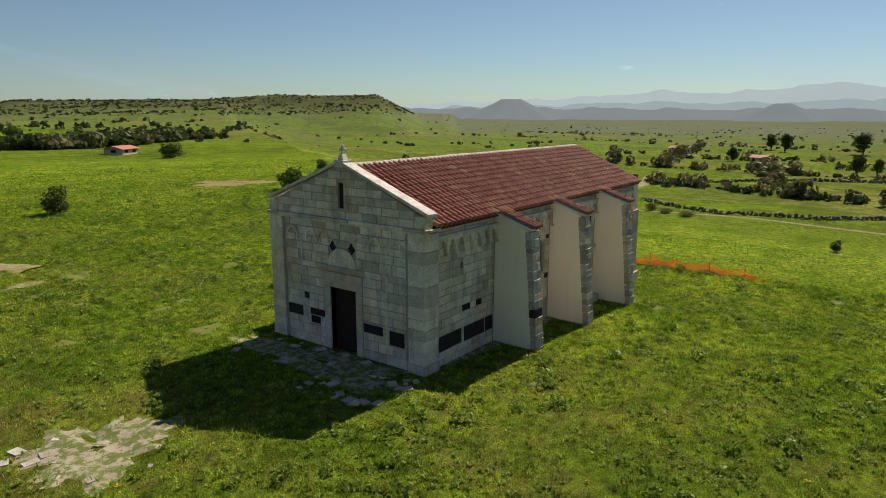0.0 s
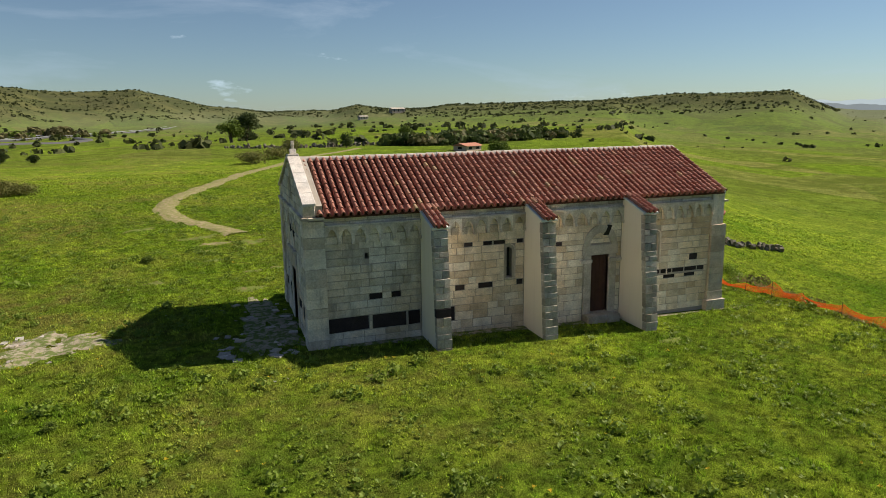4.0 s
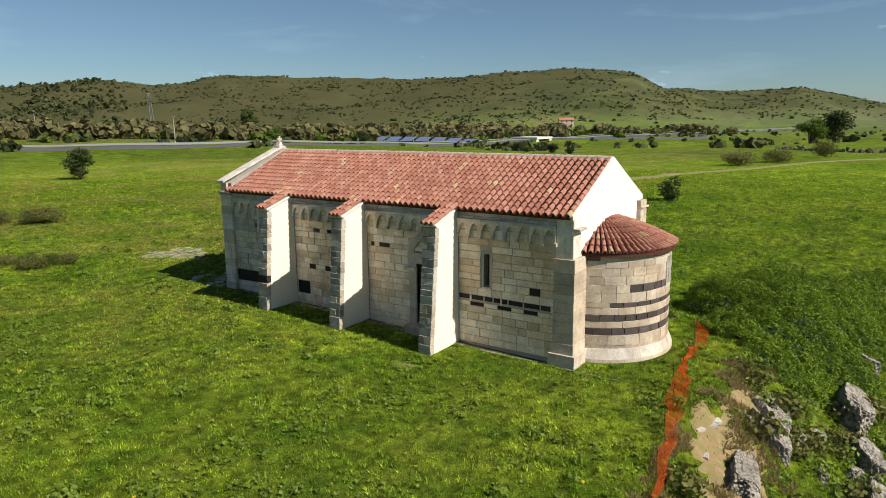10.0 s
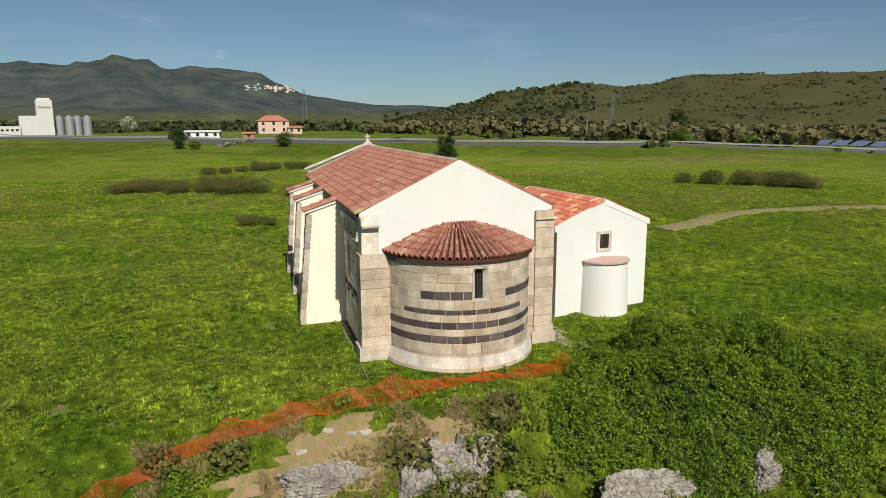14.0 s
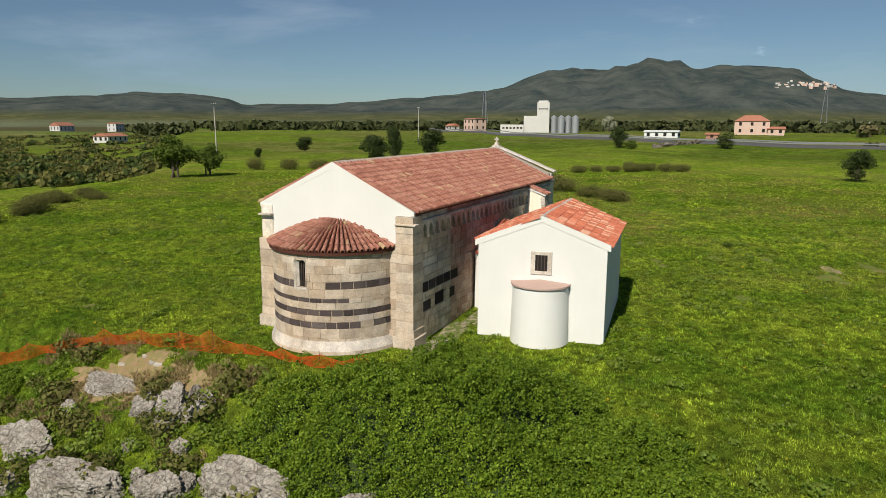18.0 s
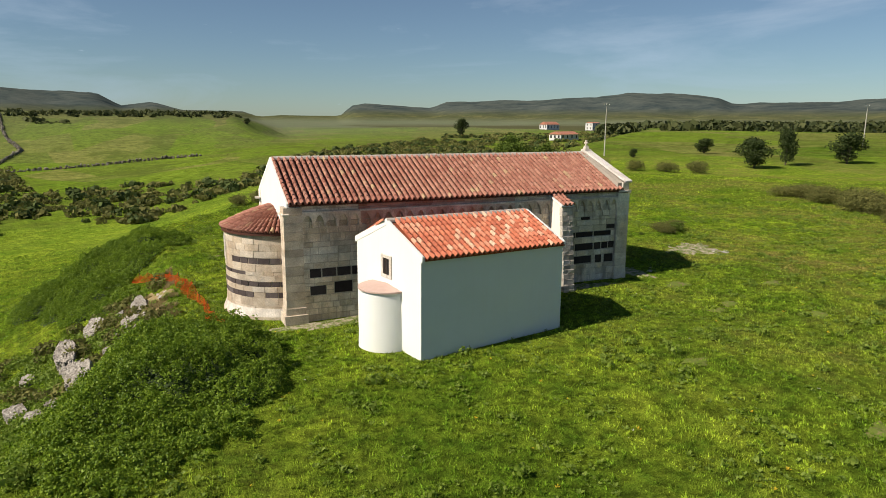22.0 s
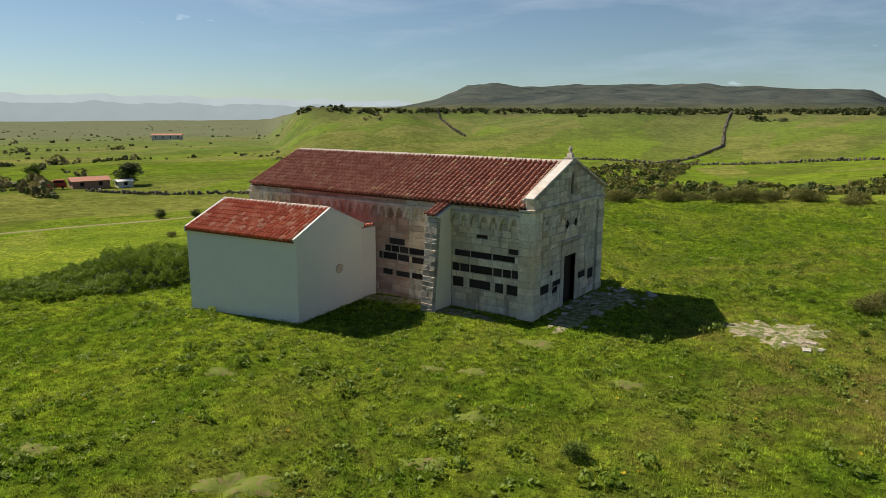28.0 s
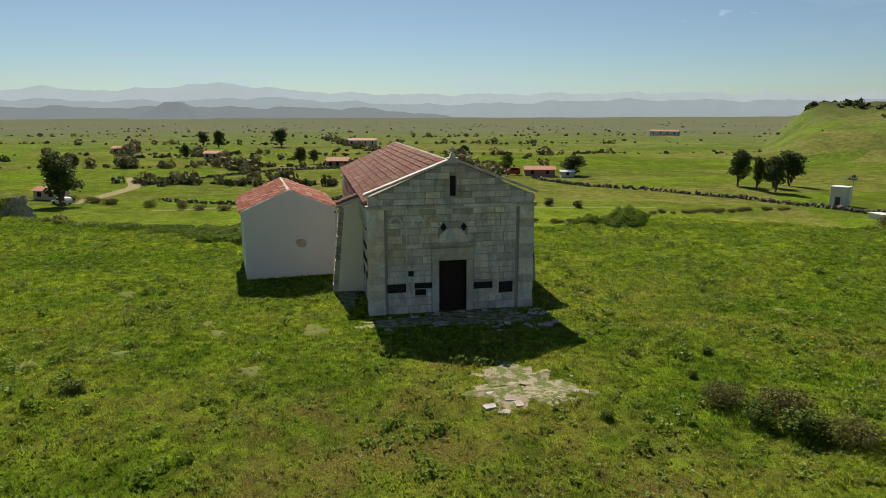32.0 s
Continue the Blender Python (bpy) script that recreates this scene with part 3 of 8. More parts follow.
def lay_darks(parent, place, normal, darks, rnd):
    for a, b, lo, hi in darks:
        c = Vector(place((a + b) / 2, (lo + hi) / 2)) - Vector(normal) * 0.085
        set_stone(DARK_STONES, parent, rnd, c, normal, b - a, hi - lo, 0.16, 0.02)


def wall_core(axis, face, back, u0, u1, z0, z1, holes):
    """A wall's body, one closed mesh with its openings cut through, between two planes."""
    m = Mesh()
    us = sorted({u0, u1, *[v for h in holes for v in h[:2]]})
    zs = sorted({z0, z1, *[v for h in holes for v in h[2:]]})
    depth = (min(face, back), max(face, back))
    index = {}

    def solid(i, k):
        if not (0 <= i < len(us) - 1 and 0 <= k < len(zs) - 1):
            return False
        return not any(h[0] - 1e-6 <= us[i] and us[i + 1] <= h[1] + 1e-6 and h[2] - 1e-6 <= zs[k] and zs[k + 1] <= h[3] + 1e-6 for h in holes)

    def corner(i, k, d):
        if (i, k, d) not in index:
            index[i, k, d] = len(m.v)
            m.v.append((us[i], depth[d], zs[k]) if axis == "y" else (depth[d], us[i], zs[k]))
        return index[i, k, d]
    for i in range(len(us) - 1):
        for k in range(len(zs) - 1):
            if not solid(i, k):
                continue
            for d in (0, 1):
                m.f.append((corner(i, k, d), corner(i + 1, k, d), corner(i + 1, k + 1, d), corner(i, k + 1, d)))
            for di, dk, a, b in ((-1, 0, (i, k), (i, k + 1)), (1, 0, (i + 1, k), (i + 1, k + 1)), (0, -1, (i, k), (i + 1, k)), (0, 1, (i, k + 1), (i + 1, k + 1))):
                if not solid(i + di, k + dk):
                    m.f.append((corner(*a, 0), corner(*b, 0), corner(*b, 1), corner(*a, 1)))
    return m


rs = random.Random(11)
S_HOLES = [(7.06, 7.28, 1.76, 2.86), (13.30, 13.52, 1.79, 2.92), (10.52, 11.28, 0.05, 2.28), (1.92, 2.06, 2.88, 3.08)]
S_DARK = [(2.02, 2.48, 1.47, 1.69), (2.79, 3.13, 1.47, 1.69), (0.56, 2.02, 0.44, 0.96), (2.10, 3.32, 0.44, 0.96), (3.36, 3.80, 0.44, 0.96),
          (4.40, 5.08, 0.38, 0.93), (5.43, 5.75, 2.99, 3.15), (5.09, 5.45, 1.46, 1.67), (5.96, 6.52, 1.46, 1.67), (6.15, 6.50, 2.99, 3.15),
          (6.54, 7.00, 2.99, 3.15), (7.45, 7.70, 2.99, 3.15), (7.45, 7.70, 1.46, 1.67), (8.40, 8.56, 2.73, 2.90), (8.79, 9.29, 2.73, 2.90),
          (12.31, 12.75, 1.28, 1.46), (12.82, 13.29, 1.28, 1.46), (13.33, 13.65, 1.28, 1.46), (13.69, 13.95, 1.28, 1.46), (14.00, 14.21, 1.28, 1.46),
          (14.24, 14.79, 1.28, 1.46), (14.82, 15.40, 1.28, 1.46), (15.42, 15.77, 1.28, 1.46), (12.76, 13.31, 1.07, 1.22), (13.83, 14.37, 1.07, 1.22),
          (14.81, 15.33, 1.07, 1.22), (15.02, 15.41, 1.72, 1.99)]
S_BAYS = [(0.62, 3.84), (4.35, 7.73), (8.24, 11.80), (12.31, 15.95)]
south = part("wall_south", wall_core("y", 0.02, 0.6, 0.3, 16.2, -1.2, 4.45, S_HOLES), MORTAR, church, "south wall of weathered limestone ashlar with basalt blocks")
rest, rest_bounce_lit = Mesh(), Mesh()
count = [0]
door_cut = (10.18, 11.62, -0.3, 2.70)
for a, b in S_BAYS:
    cuts = [(h[0] - 0.10, h[1] + 0.10, h[2], h[3] + 0.12) if h[3] - h[2] > 1 else h for h in S_HOLES if h[0] > 12 or h[0] < 8] + [door_cut]
    # first bay keeps plain limestone; the others get the colour of bounced light
    masonry(south, lambda u, z: (u, 0, z), (0, -1, 0), a, b, -0.25, 3.46, cuts, [d for d in S_DARK if a - 0.1 <= d[0] < b], rs, limit=count, rest=rest if a < 1 else rest_bounce_lit, meshes=STONES if a < 1 else BOUNCE_LIT_STONES)
masonry(south, lambda u, z: (u, 0.0, z), (0, -1, 0), 0.62, 15.95, 4.02, 4.42, [], [], rs, limit=count, rest=rest, width=(0.5, 1.1))
lay_darks(south, lambda u, z: (u, 0, z), (0, -1, 0), S_DARK, rs)

N_HOLES = [(8.35, 8.57, 1.9, 2.9)]
N_DARK = [(6.38, 7.27, 2.24, 2.54), (7.18, 7.52, 1.90, 2.20), (6.71, 7.16, 1.90, 2.20), (6.18, 6.68, 1.90, 2.20), (5.30, 6.14, 1.90, 2.20), (7.68, 7.88, 1.53, 1.86),
          (6.82, 7.64, 1.53, 1.86), (6.14, 6.78, 1.53, 1.84), (5.21, 5.99, 1.53, 1.82), (4.52, 5.18, 1.53, 1.80), (7.09, 7.66, 0.82, 1.12), (6.11, 6.90, 0.82, 1.08),
          (5.20, 6.00, 0.84, 1.12), (4.78, 5.09, 0.82, 1.14), (4.48, 4.70, 0.82, 1.26), (2.11, 2.65, 3.01, 3.17), (2.93, 3.71, 2.18, 2.45), (1.90, 2.92, 2.18, 2.45),
          (0.84, 1.87, 2.20, 2.45), (0.62, 1.14, 2.52, 2.75), (3.46, 3.83, 1.53, 1.88), (2.97, 3.44, 1.53, 1.88), (1.87, 2.94, 1.54, 1.89), (1.42, 1.83, 1.54, 1.92),
          (1.00, 1.38, 1.55, 1.92), (0.62, 0.98, 1.56, 1.93), (3.25, 3.80, 0.86, 1.31), (1.94, 2.98, 0.90, 1.28), (1.34, 1.73, 0.87, 1.28), (0.66, 1.20, 0.87, 1.29),
          (15.20, 15.67, 1.39, 1.77), (14.58, 15.17, 1.39, 1.77), (13.96, 14.55, 1.39, 1.77), (13.30, 13.93, 1.39, 1.77), (12.6, 13.27, 1.39, 1.77),
          (15.01, 15.67, 0.66, 1.06), (13.91, 14.68, 0.68, 1.18), (12.9, 13.4, 0.68, 1.1)]
north = part("wall_north", wall_core("y", WID - 0.02, WID - 0.6, 0.3, 16.2, -1.2, 4.45, N_HOLES), MORTAR, church, "north wall of grey limestone ashlar with rows of basalt")
count_n = [0]
rest_red = Mesh()
for a, b, red in [(0.62, 3.85, False), (4.44, 6.14, False), (6.14, 13.27, True), (13.27, 15.95, False)]:
    masonry(north, lambda u, z: (u, WID, z), (0, 1, 0), a, b, -0.45, 3.46, [(8.25, 8.67, 1.9, 3.0)], [d for d in N_DARK if d[1] > a and d[0] < b], rs, limit=count_n, meshes=RED_STONES if red else STONES, rest=rest_red if red else rest)
for a, b, heap in ((0.62, 6.3, rest), (6.3, 13.6, rest_red), (13.6, 15.95, rest)):
    masonry(north, lambda u, z: (u, WID, z), (0, 1, 0), a, b, 4.02, 4.42, [], [], rs, limit=[999], rest=heap, width=(0.5, 1.1))
lay_darks(north, lambda u, z: (u, WID, z), (0, 1, 0), N_DARK, rs)

F_HOLES = [(2.68, 3.81, -0.02, 2.1), (3.13, 3.37, 4.70, 5.50)]
F_DARK = [(5.13, 5.93, 0.86, 1.24), (3.98, 4.83, 1.00, 1.24), (4.34, 4.80, 0.72, 0.98), (4.84, 5.07, 1.52, 1.75), (1.57, 2.39, 0.86, 1.16), (0.70, 1.31, 0.64, 1.13), (4.53, 5.15, -0.16, -0.04)]
front = wall_core("x", 0.02, 0.6, -0.02, 6.52, -1.2, 4.70, [F_HOLES[0]])
front.prism([(-0.02, 4.70), (3.13, 4.70), (3.13, 6.05), (-0.02, 4.72)], "x", 0.02, 0.6)
front.prism([(3.37, 4.70), (6.52, 4.70), (6.52, 4.72), (3.37, 6.05)], "x", 0.02, 0.6)
front.prism([(3.13, 5.50), (3.37, 5.50), (3.37, 6.04), (3.25, 6.09), (3.13, 6.04)], "x", 0.02, 0.6)
west = part("wall_west", front, MORTAR, church, "west facade of grey weathered limestone with blind arches and a gable")
count_f = [0]
masonry(west, lambda u, z: (0, u, z), (-1, 0, 0), 0.62, 5.88, -0.25, 3.46, [(2.38, 4.12, -0.3, 2.64), (2.66, 3.84, 2.64, 3.42)], F_DARK, rs, limit=count_f, rest=rest, mean=0.29)
masonry(west, lambda u, z: (0, u, z), (-1, 0, 0), 0.62, 5.88, 3.46, 4.24, [], [], rs, limit=count_f, rest=rest, mean=0.26)
# gable courses, each shorter than the one below
lo = 4.38
while lo < 5.9:
    hi = min(lo + 0.25, 6.0)
    half = 3.35 - max(0.0, hi - 4.72) / 1.36 * 3.35
    if half > 0.2:
        masonry(west, lambda u, z: (0, u, z), (-1, 0, 0), AXIS - half, AXIS + half, lo, hi, [(3.10, 3.40, 4.68, 5.52)], [], rs, limit=count_f, rest=rest, mean=0.5, width=(0.35, 0.7))
    lo = hi
lay_darks(west, lambda u, z: (0, u, z), (-1, 0, 0), F_DARK, rs)

# east wall: white plaster above, dressed stone at the corners
east = Mesh().prism([(0.0, -1.2), (WID, -1.2), (WID, 4.42), (AXIS, 5.93), (0.0, 4.42)], "x", 15.95, 16.5)
part("wall_east", east, PLASTER, church, "white plastered east gable wall", 0.01)


def corner_pier(x0, x1, y0, y1, top, normals, name, cap=True, meshes=STONES, cores=MORTAR):
    """A corner pilaster of large blocks with a spreading foot."""
    core = Mesh().box(x0 + 0.03, x1 - 0.03, y0 + 0.03, y1 - 0.03, -1.0, top)
    pier = part(name, core, cores, church, "corner pilaster of large limestone blocks")
    z = gz((x0 + x1) / 2, (y0 + y1) / 2) - 0.3
    while z < top - 0.05:
        h = min(rs.uniform(0.27, 0.40), top - z)
        if top - z - h < 0.12:
            h = top - z
        g = 0.10 * max(0.0, 1 - max(0, z + 0.35) / 0.45)
        m = Mesh().box(x0 - g, x1 + g, y0 - g, y1 + g, z + 0.003, z + h - 0.003)
        for v in range(len(m.v)):
            m.v[v] = tuple(c + rs.uniform(-0.008, 0.008) for c in m.v[v])
        part("stone", m, meshes[0].materials[0], pier, bevel=0.007)
        z += h
    return pier


corner_pier(-0.06, 0.62, -0.12, 0.50, 4.24, None, "corner_pilaster")
corner_pier(-0.06, 0.62, 6.00, 6.62, 4.24, None, "corner_pilaster")
corner_pier(15.92, 16.62, -0.14, 0.93, 3.08, None, "corner_pilaster", meshes=WARM_STONES)
corner_pier(15.92, 16.66, 5.95, 6.64, 4.28, None, "corner_pilaster", meshes=WARM_STONES)
corner_pier(15.94, 16.59, 5.60, 5.955, 3.06, None, "inner_pilaster", meshes=WARM_STONES)
part("corner_block", Mesh().box(15.95, 16.53, -0.06, 0.5, 3.08, 4.40), LIMESTONE, church, bevel=0.02)

# string course, blind arcade and frieze along the sides
def arch_plate(w, z0, z1, rise, foot, depth):
    """A plate with a pointed arch cut out of it."""
    n, out = 9, []
    half = w / 2 - foot
    arc = []
    for k in range(n + 1):
        t = k / n
        arc.append((-half + half * t, z0 + 0.12 + (rise) * math.sin(t * math.pi / 2) ** 0.85))
    arc = arc + [(-x, z) for x, z in arc[::-1][1:]]
    m = Mesh()
    pts = [(-half, z0)] + arc + [(half, z0)]
    top = [(-w / 2, z0)] + [(x * (w / 2) / half, z1) for x, z in arc] + [(w / 2, z0)]
    k = len(pts)
    v = [(x, 0, z) for x, z in pts] + [(x, 0, z) for x, z in top] + [(x, depth, z) for x, z in pts] + [(x, depth, z) for x, z in top]
    f = []
    for q in range(k - 1):
        f += [(2 * k + q, 2 * k + q + 1, 3 * k + q + 1, 3 * k + q), (q, 2 * k + q, 2 * k + q + 1, q + 1)]
    f += [(0, k, 3 * k, 2 * k), (k - 1, 2 * k - 1, 4 * k - 1, 3 * k - 1), (k, k + 1, 3 * k + 1, 3 * k), (2 * k - 2, 2 * k - 1, 4 * k - 1, 4 * k - 2)]
    m.add(v, f)
    m.box(-w / 2 - 0.05, -w / 2 + 0.05, 0, depth + 0.04, z0 - 0.10, z0)
    return m


ARCH = arch_plate(0.485, -0.30, 0.17, 0.27, 0.058, 0.115).data("blind_arch", LIMESTONE)
RED_ARCH = arch_plate(0.485, -0.30, 0.17, 0.27, 0.058, 0.115).data("blind_arch", RED_TINT)


def arcade(parent, y, normal, starts):
    for a, b in starts:
        n = max(1, round((b - a) / 0.485))
        for k in range(n):
            ob = new("blind_arch", RED_ARCH if normal[1] > 0 and 6.3 < a + (b - a) * (k + 0.5) / n < 13.6 else ARCH)
            ob.parent = parent
            ob.matrix_basis = Matrix.Translation((a + (b - a) * (k + 0.5) / n, y, 3.85)) @ facing(normal) @ Matrix.Diagonal(((b - a) / n / 0.485, 1, 1, 1))


arcade(south, 0.0, (0, -1, 0), [(0.62, 3.84), (4.35, 7.73), (8.24, 11.80), (12.31, 15.95)])
arcade(north, WID, (0, 1, 0), [(0.62, 3.85), (4.44, 15.95)])
for par, y, sgn in ((south, 0.0, -1), (north, WID, 1)):
    for a, b, heap in ((0.62, 6.3, rest), (6.3, 13.6, rest_red if sgn > 0 else rest_bounce_lit), (13.6, 15.95, rest)):
        masonry(par, lambda u, z, y=y, sgn=sgn: (u, y - sgn * 0.008, z), (0, sgn, 0), a, b, 3.44, 4.0, [], [], rs, limit=[999], rest=heap, width=(0.45, 0.9))
    x = 0.62
    while x < 15.9:
        x1 = min(x + rs.uniform(0.7, 1.3), 15.95)
        y0, y1 = sorted((y - sgn * 0.02, y + sgn * (0.12 + rs.uniform(-0.01, 0.01))))
        part("string_course", Mesh().box(x + 0.004, x1 - 0.004, y0, y1, 4.02, 4.10), PALE_STONE, par, bevel=0.012)
        x = x1
part("masonry_rest", rest, LIMESTONE_JOINED, church, "weathered limestone ashlar")["kind"] = "stuff"
part("masonry_rest", rest_red, RED_TINT_JOINED, church, "limestone stained by old red wash")["kind"] = "stuff"
part("masonry_rest", rest_bounce_lit, BOUNCE_LIT_JOINED, church, "tan limestone ashlar of the sunny side")["kind"] = "stuff"

# facade: cornice, raking slabs, cross, portal
cornice = part("cornice", Mesh().box(-0.07, 0.1, -0.20, 6.70, 4.22, 4.28), LIMESTONE, church, "weathered moulded cornice")
y = -0.20
while y < 6.66:
    y1 = min(y + rs.uniform(0.7, 1.2), 6.70)
    part("cornice_slab", Mesh().box(-0.11, 0.1, y + 0.004, y1 - 0.004, 4.282, 4.38), LIMESTONE, cornice, bevel=0.012)
    y = y1
for y0, y1 in ((-0.20, 0.05), (6.45, 6.70)):
    part("cornice_return", Mesh().box(0.105, 0.62, y0, y1, 4.282, 4.37), LIMESTONE, cornice, bevel=0.012)
for s in (-1, 1):
    m = Mesh()
    n = 5
    for k in range(n):
        a, b = k / n, (k + 1) / n
        pts = []
        for t in (a, b):
            yy, zz = AXIS + s * (3.52 - 3.50 * t), 4.74 + 1.36 * t
            pts.append((yy, zz))
        (ya, za), (yb, zb) = pts
        v = [(x, yy, zz + dz) for x in (-0.06, 0.37) for yy, zz in ((ya, za), (yb, zb - 0.004)) for dz in (0.0, 0.10)]
        m.add(v, [(0, 1, 3, 2), (4, 6, 7, 5), (0, 4, 5, 1), (2, 3, 7, 6), (0, 2, 6, 4), (1, 5, 7, 3)])
    part("raking_slab", m, LIMEWASH, church, "pale mortared coping of the gable", 0.012)
    y0, y1 = sorted((AXIS + s * 3.36, AXIS + s * 3.0))
    part("kneeler", Mesh().box(-0.03, 0.36, y0, y1, 4.38, 4.74), LIMESTONE, church, bevel=0.02)
cross = Mesh()
cross.box(-0.04, 0.36, AXIS - 0.20, AXIS + 0.20, 5.98, 6.20).prism([(AXIS - 0.13, 6.20), (AXIS + 0.13, 6.20), (AXIS + 0.06, 6.38), (AXIS - 0.06, 6.38)], "x", 0.05, 0.28)
cross.box(0.12, 0.22, AXIS - 0.04, AXIS + 0.04, 6.38, 6.66).box(0.12, 0.22, AXIS - 0.13, AXIS + 0.13, 6.48, 6.56)
part("gable_cross", cross, PALE_STONE, church, "small pale stone cross on a pedestal", 0.012)

portal = part("portal", Mesh().box(-0.03, 0.3, 2.40, 2.68, -0.15, 2.12).box(-0.03, 0.3, 3.81, 4.10, -0.15, 2.12), LIMESTONE, church, "limestone door jambs", 0.02)
part("lintel", Mesh().box(-0.05, 0.3, 2.36, 4.14, 2.12, 2.62), LIMESTONE, portal, bevel=0.02)
part("hood_moulding", Mesh().prism([(-0.04, 2.64), (0.1, 2.64), (0.1, 2.84), (-0.12, 2.84), (-0.12, 2.77)], "y", 2.30, 4.10), PALE_STONE, portal, bevel=0.012)
lun = Mesh()
ring = [(AXIS + 0.62 * math.cos(a), 2.84 + 0.60 * math.sin(a)) for a in np.linspace(0, math.pi, 15)]
ring2 = [(AXIS + 0.46 * math.cos(a), 2.84 + 0.48 * math.sin(a)) for a in np.linspace(math.pi, 0, 15)]
lun.prism(ring + ring2, "x", -0.034, 0.08)
part("lunette_arch", lun, LIMESTONE, portal)
part("lunette_field", Mesh().prism(ring, "x", -0.016, 0.08), LIMESTONE, portal)
for yy in (2.81, 3.64):
    # recesses are dark pieces on the wall face, their shade painted
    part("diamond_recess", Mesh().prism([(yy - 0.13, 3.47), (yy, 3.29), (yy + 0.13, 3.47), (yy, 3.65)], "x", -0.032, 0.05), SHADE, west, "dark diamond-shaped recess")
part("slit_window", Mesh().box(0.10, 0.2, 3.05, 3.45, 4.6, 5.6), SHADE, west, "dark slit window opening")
door = part("west_door", Mesh().box(0.22, 0.30, 2.68, 3.81, -0.02, 2.12), WOOD, church, "dark brown wooden double door in deep shade")
for k in range(8):
    a = 2.69 + k * 0.14
    part("plank", Mesh().box(0.195, 0.22, a, a + 0.132, 0.02, 2.08), WOOD, door)
part("threshold", Mesh().box(-0.22, 0.3, 2.45, 4.05, -0.25, 0.0), PAVING, church, bevel=0.03)
for yy in (1.36, 5.10):
    part("pilaster_strip", Mesh().box(-0.022, 0.05, yy, yy + 0.05, -0.1, 3.55), LIMESTONE, west, bevel=0.01)
for k, yy in enumerate((0.98, 1.85, 2.45, 4.05, 4.65, 5.55)):
    r = 0.30 if k in (0, 5) else 0.28
    ring = [(yy + r * math.cos(a), 3.55 + 0.42 * math.sin(a)) for a in np.linspace(0, math.pi, 11)]
    ring2 = [(yy + (r - 0.07) * math.cos(a), 3.55 + 0.34 * math.sin(a)) for a in np.linspace(math.pi, 0, 11)]
    part("blind_arch", Mesh().prism(ring + ring2, "x", -0.035, 0.05), LIMESTONE, west)

# south doorway and windows
sp = part("south_portal", Mesh().box(10.20, 10.52, -0.06, 0.3, -0.2, 2.0).box(11.28, 11.60, -0.06, 0.3, -0.2, 2.0), PALE_STONE, church, "pale limestone side doorway", 0.02)
for x0, x1 in ((10.02, 10.52), (11.28, 11.80)):
    part("capital", Mesh().box(x0, x1, -0.12, 0.2, 2.0, 2.14), PALE_STONE, sp, bevel=0.015)
part("lintel", Mesh().box(10.14, 11.66, -0.05, 0.3, 2.28, 2.66).box(10.20, 10.52, -0.04, 0.3, 2.14, 2.28).box(11.28, 11.6, -0.04, 0.3, 2.14, 2.28), PALE_STONE, sp, bevel=0.015)
for r0, r1, d, mat, nm in ((0.0, 0.42, 0.06, LIMESTONE, "tympanum"), (0.42, 0.47, 0.012, ROUGH_GREY, "arch_joint"), (0.47, 0.72, -0.03, PALE_STONE, "arch_ring")):
    a1 = [(10.9 + r1 * math.cos(a), 2.66 + r1 * 1.05 * math.sin(a)) for a in np.linspace(0, math.pi, 17)]
    a0 = [(10.9 + r0 * math.cos(a), 2.66 + r0 * 1.05 * math.sin(a)) for a in np.linspace(math.pi, 0, 17)] if r0 else []
    part(nm, Mesh().prism(a1 + a0, "y", d - 0.02, 0.2), mat, sp)
# the gap is a dark piece, not cut into the arch
part("missing_stone", Mesh().prism([(11.02, 3.02), (11.22, 3.02), (11.36, 3.38), (11.20, 3.40)], "y", -0.056, 0.1), SHADE, sp, "dark gap of a missing arch stone")
sd = part("south_door", Mesh().box(10.50, 11.30, 0.16, 0.22, 0.05, 2.30), RED_WOOD, church, "dark red-brown plank door")
for k in range(5):
    part("plank", Mesh().box(10.53 + k * 0.15, 10.67 + k * 0.15, 0.13, 0.16, 0.07, 2.27), RED_WOOD, sd)
part("south_step", Mesh().box(10.2, 11.6, -0.45, 0.2, -0.3, 0.04), PAVING, church, bevel=0.03)


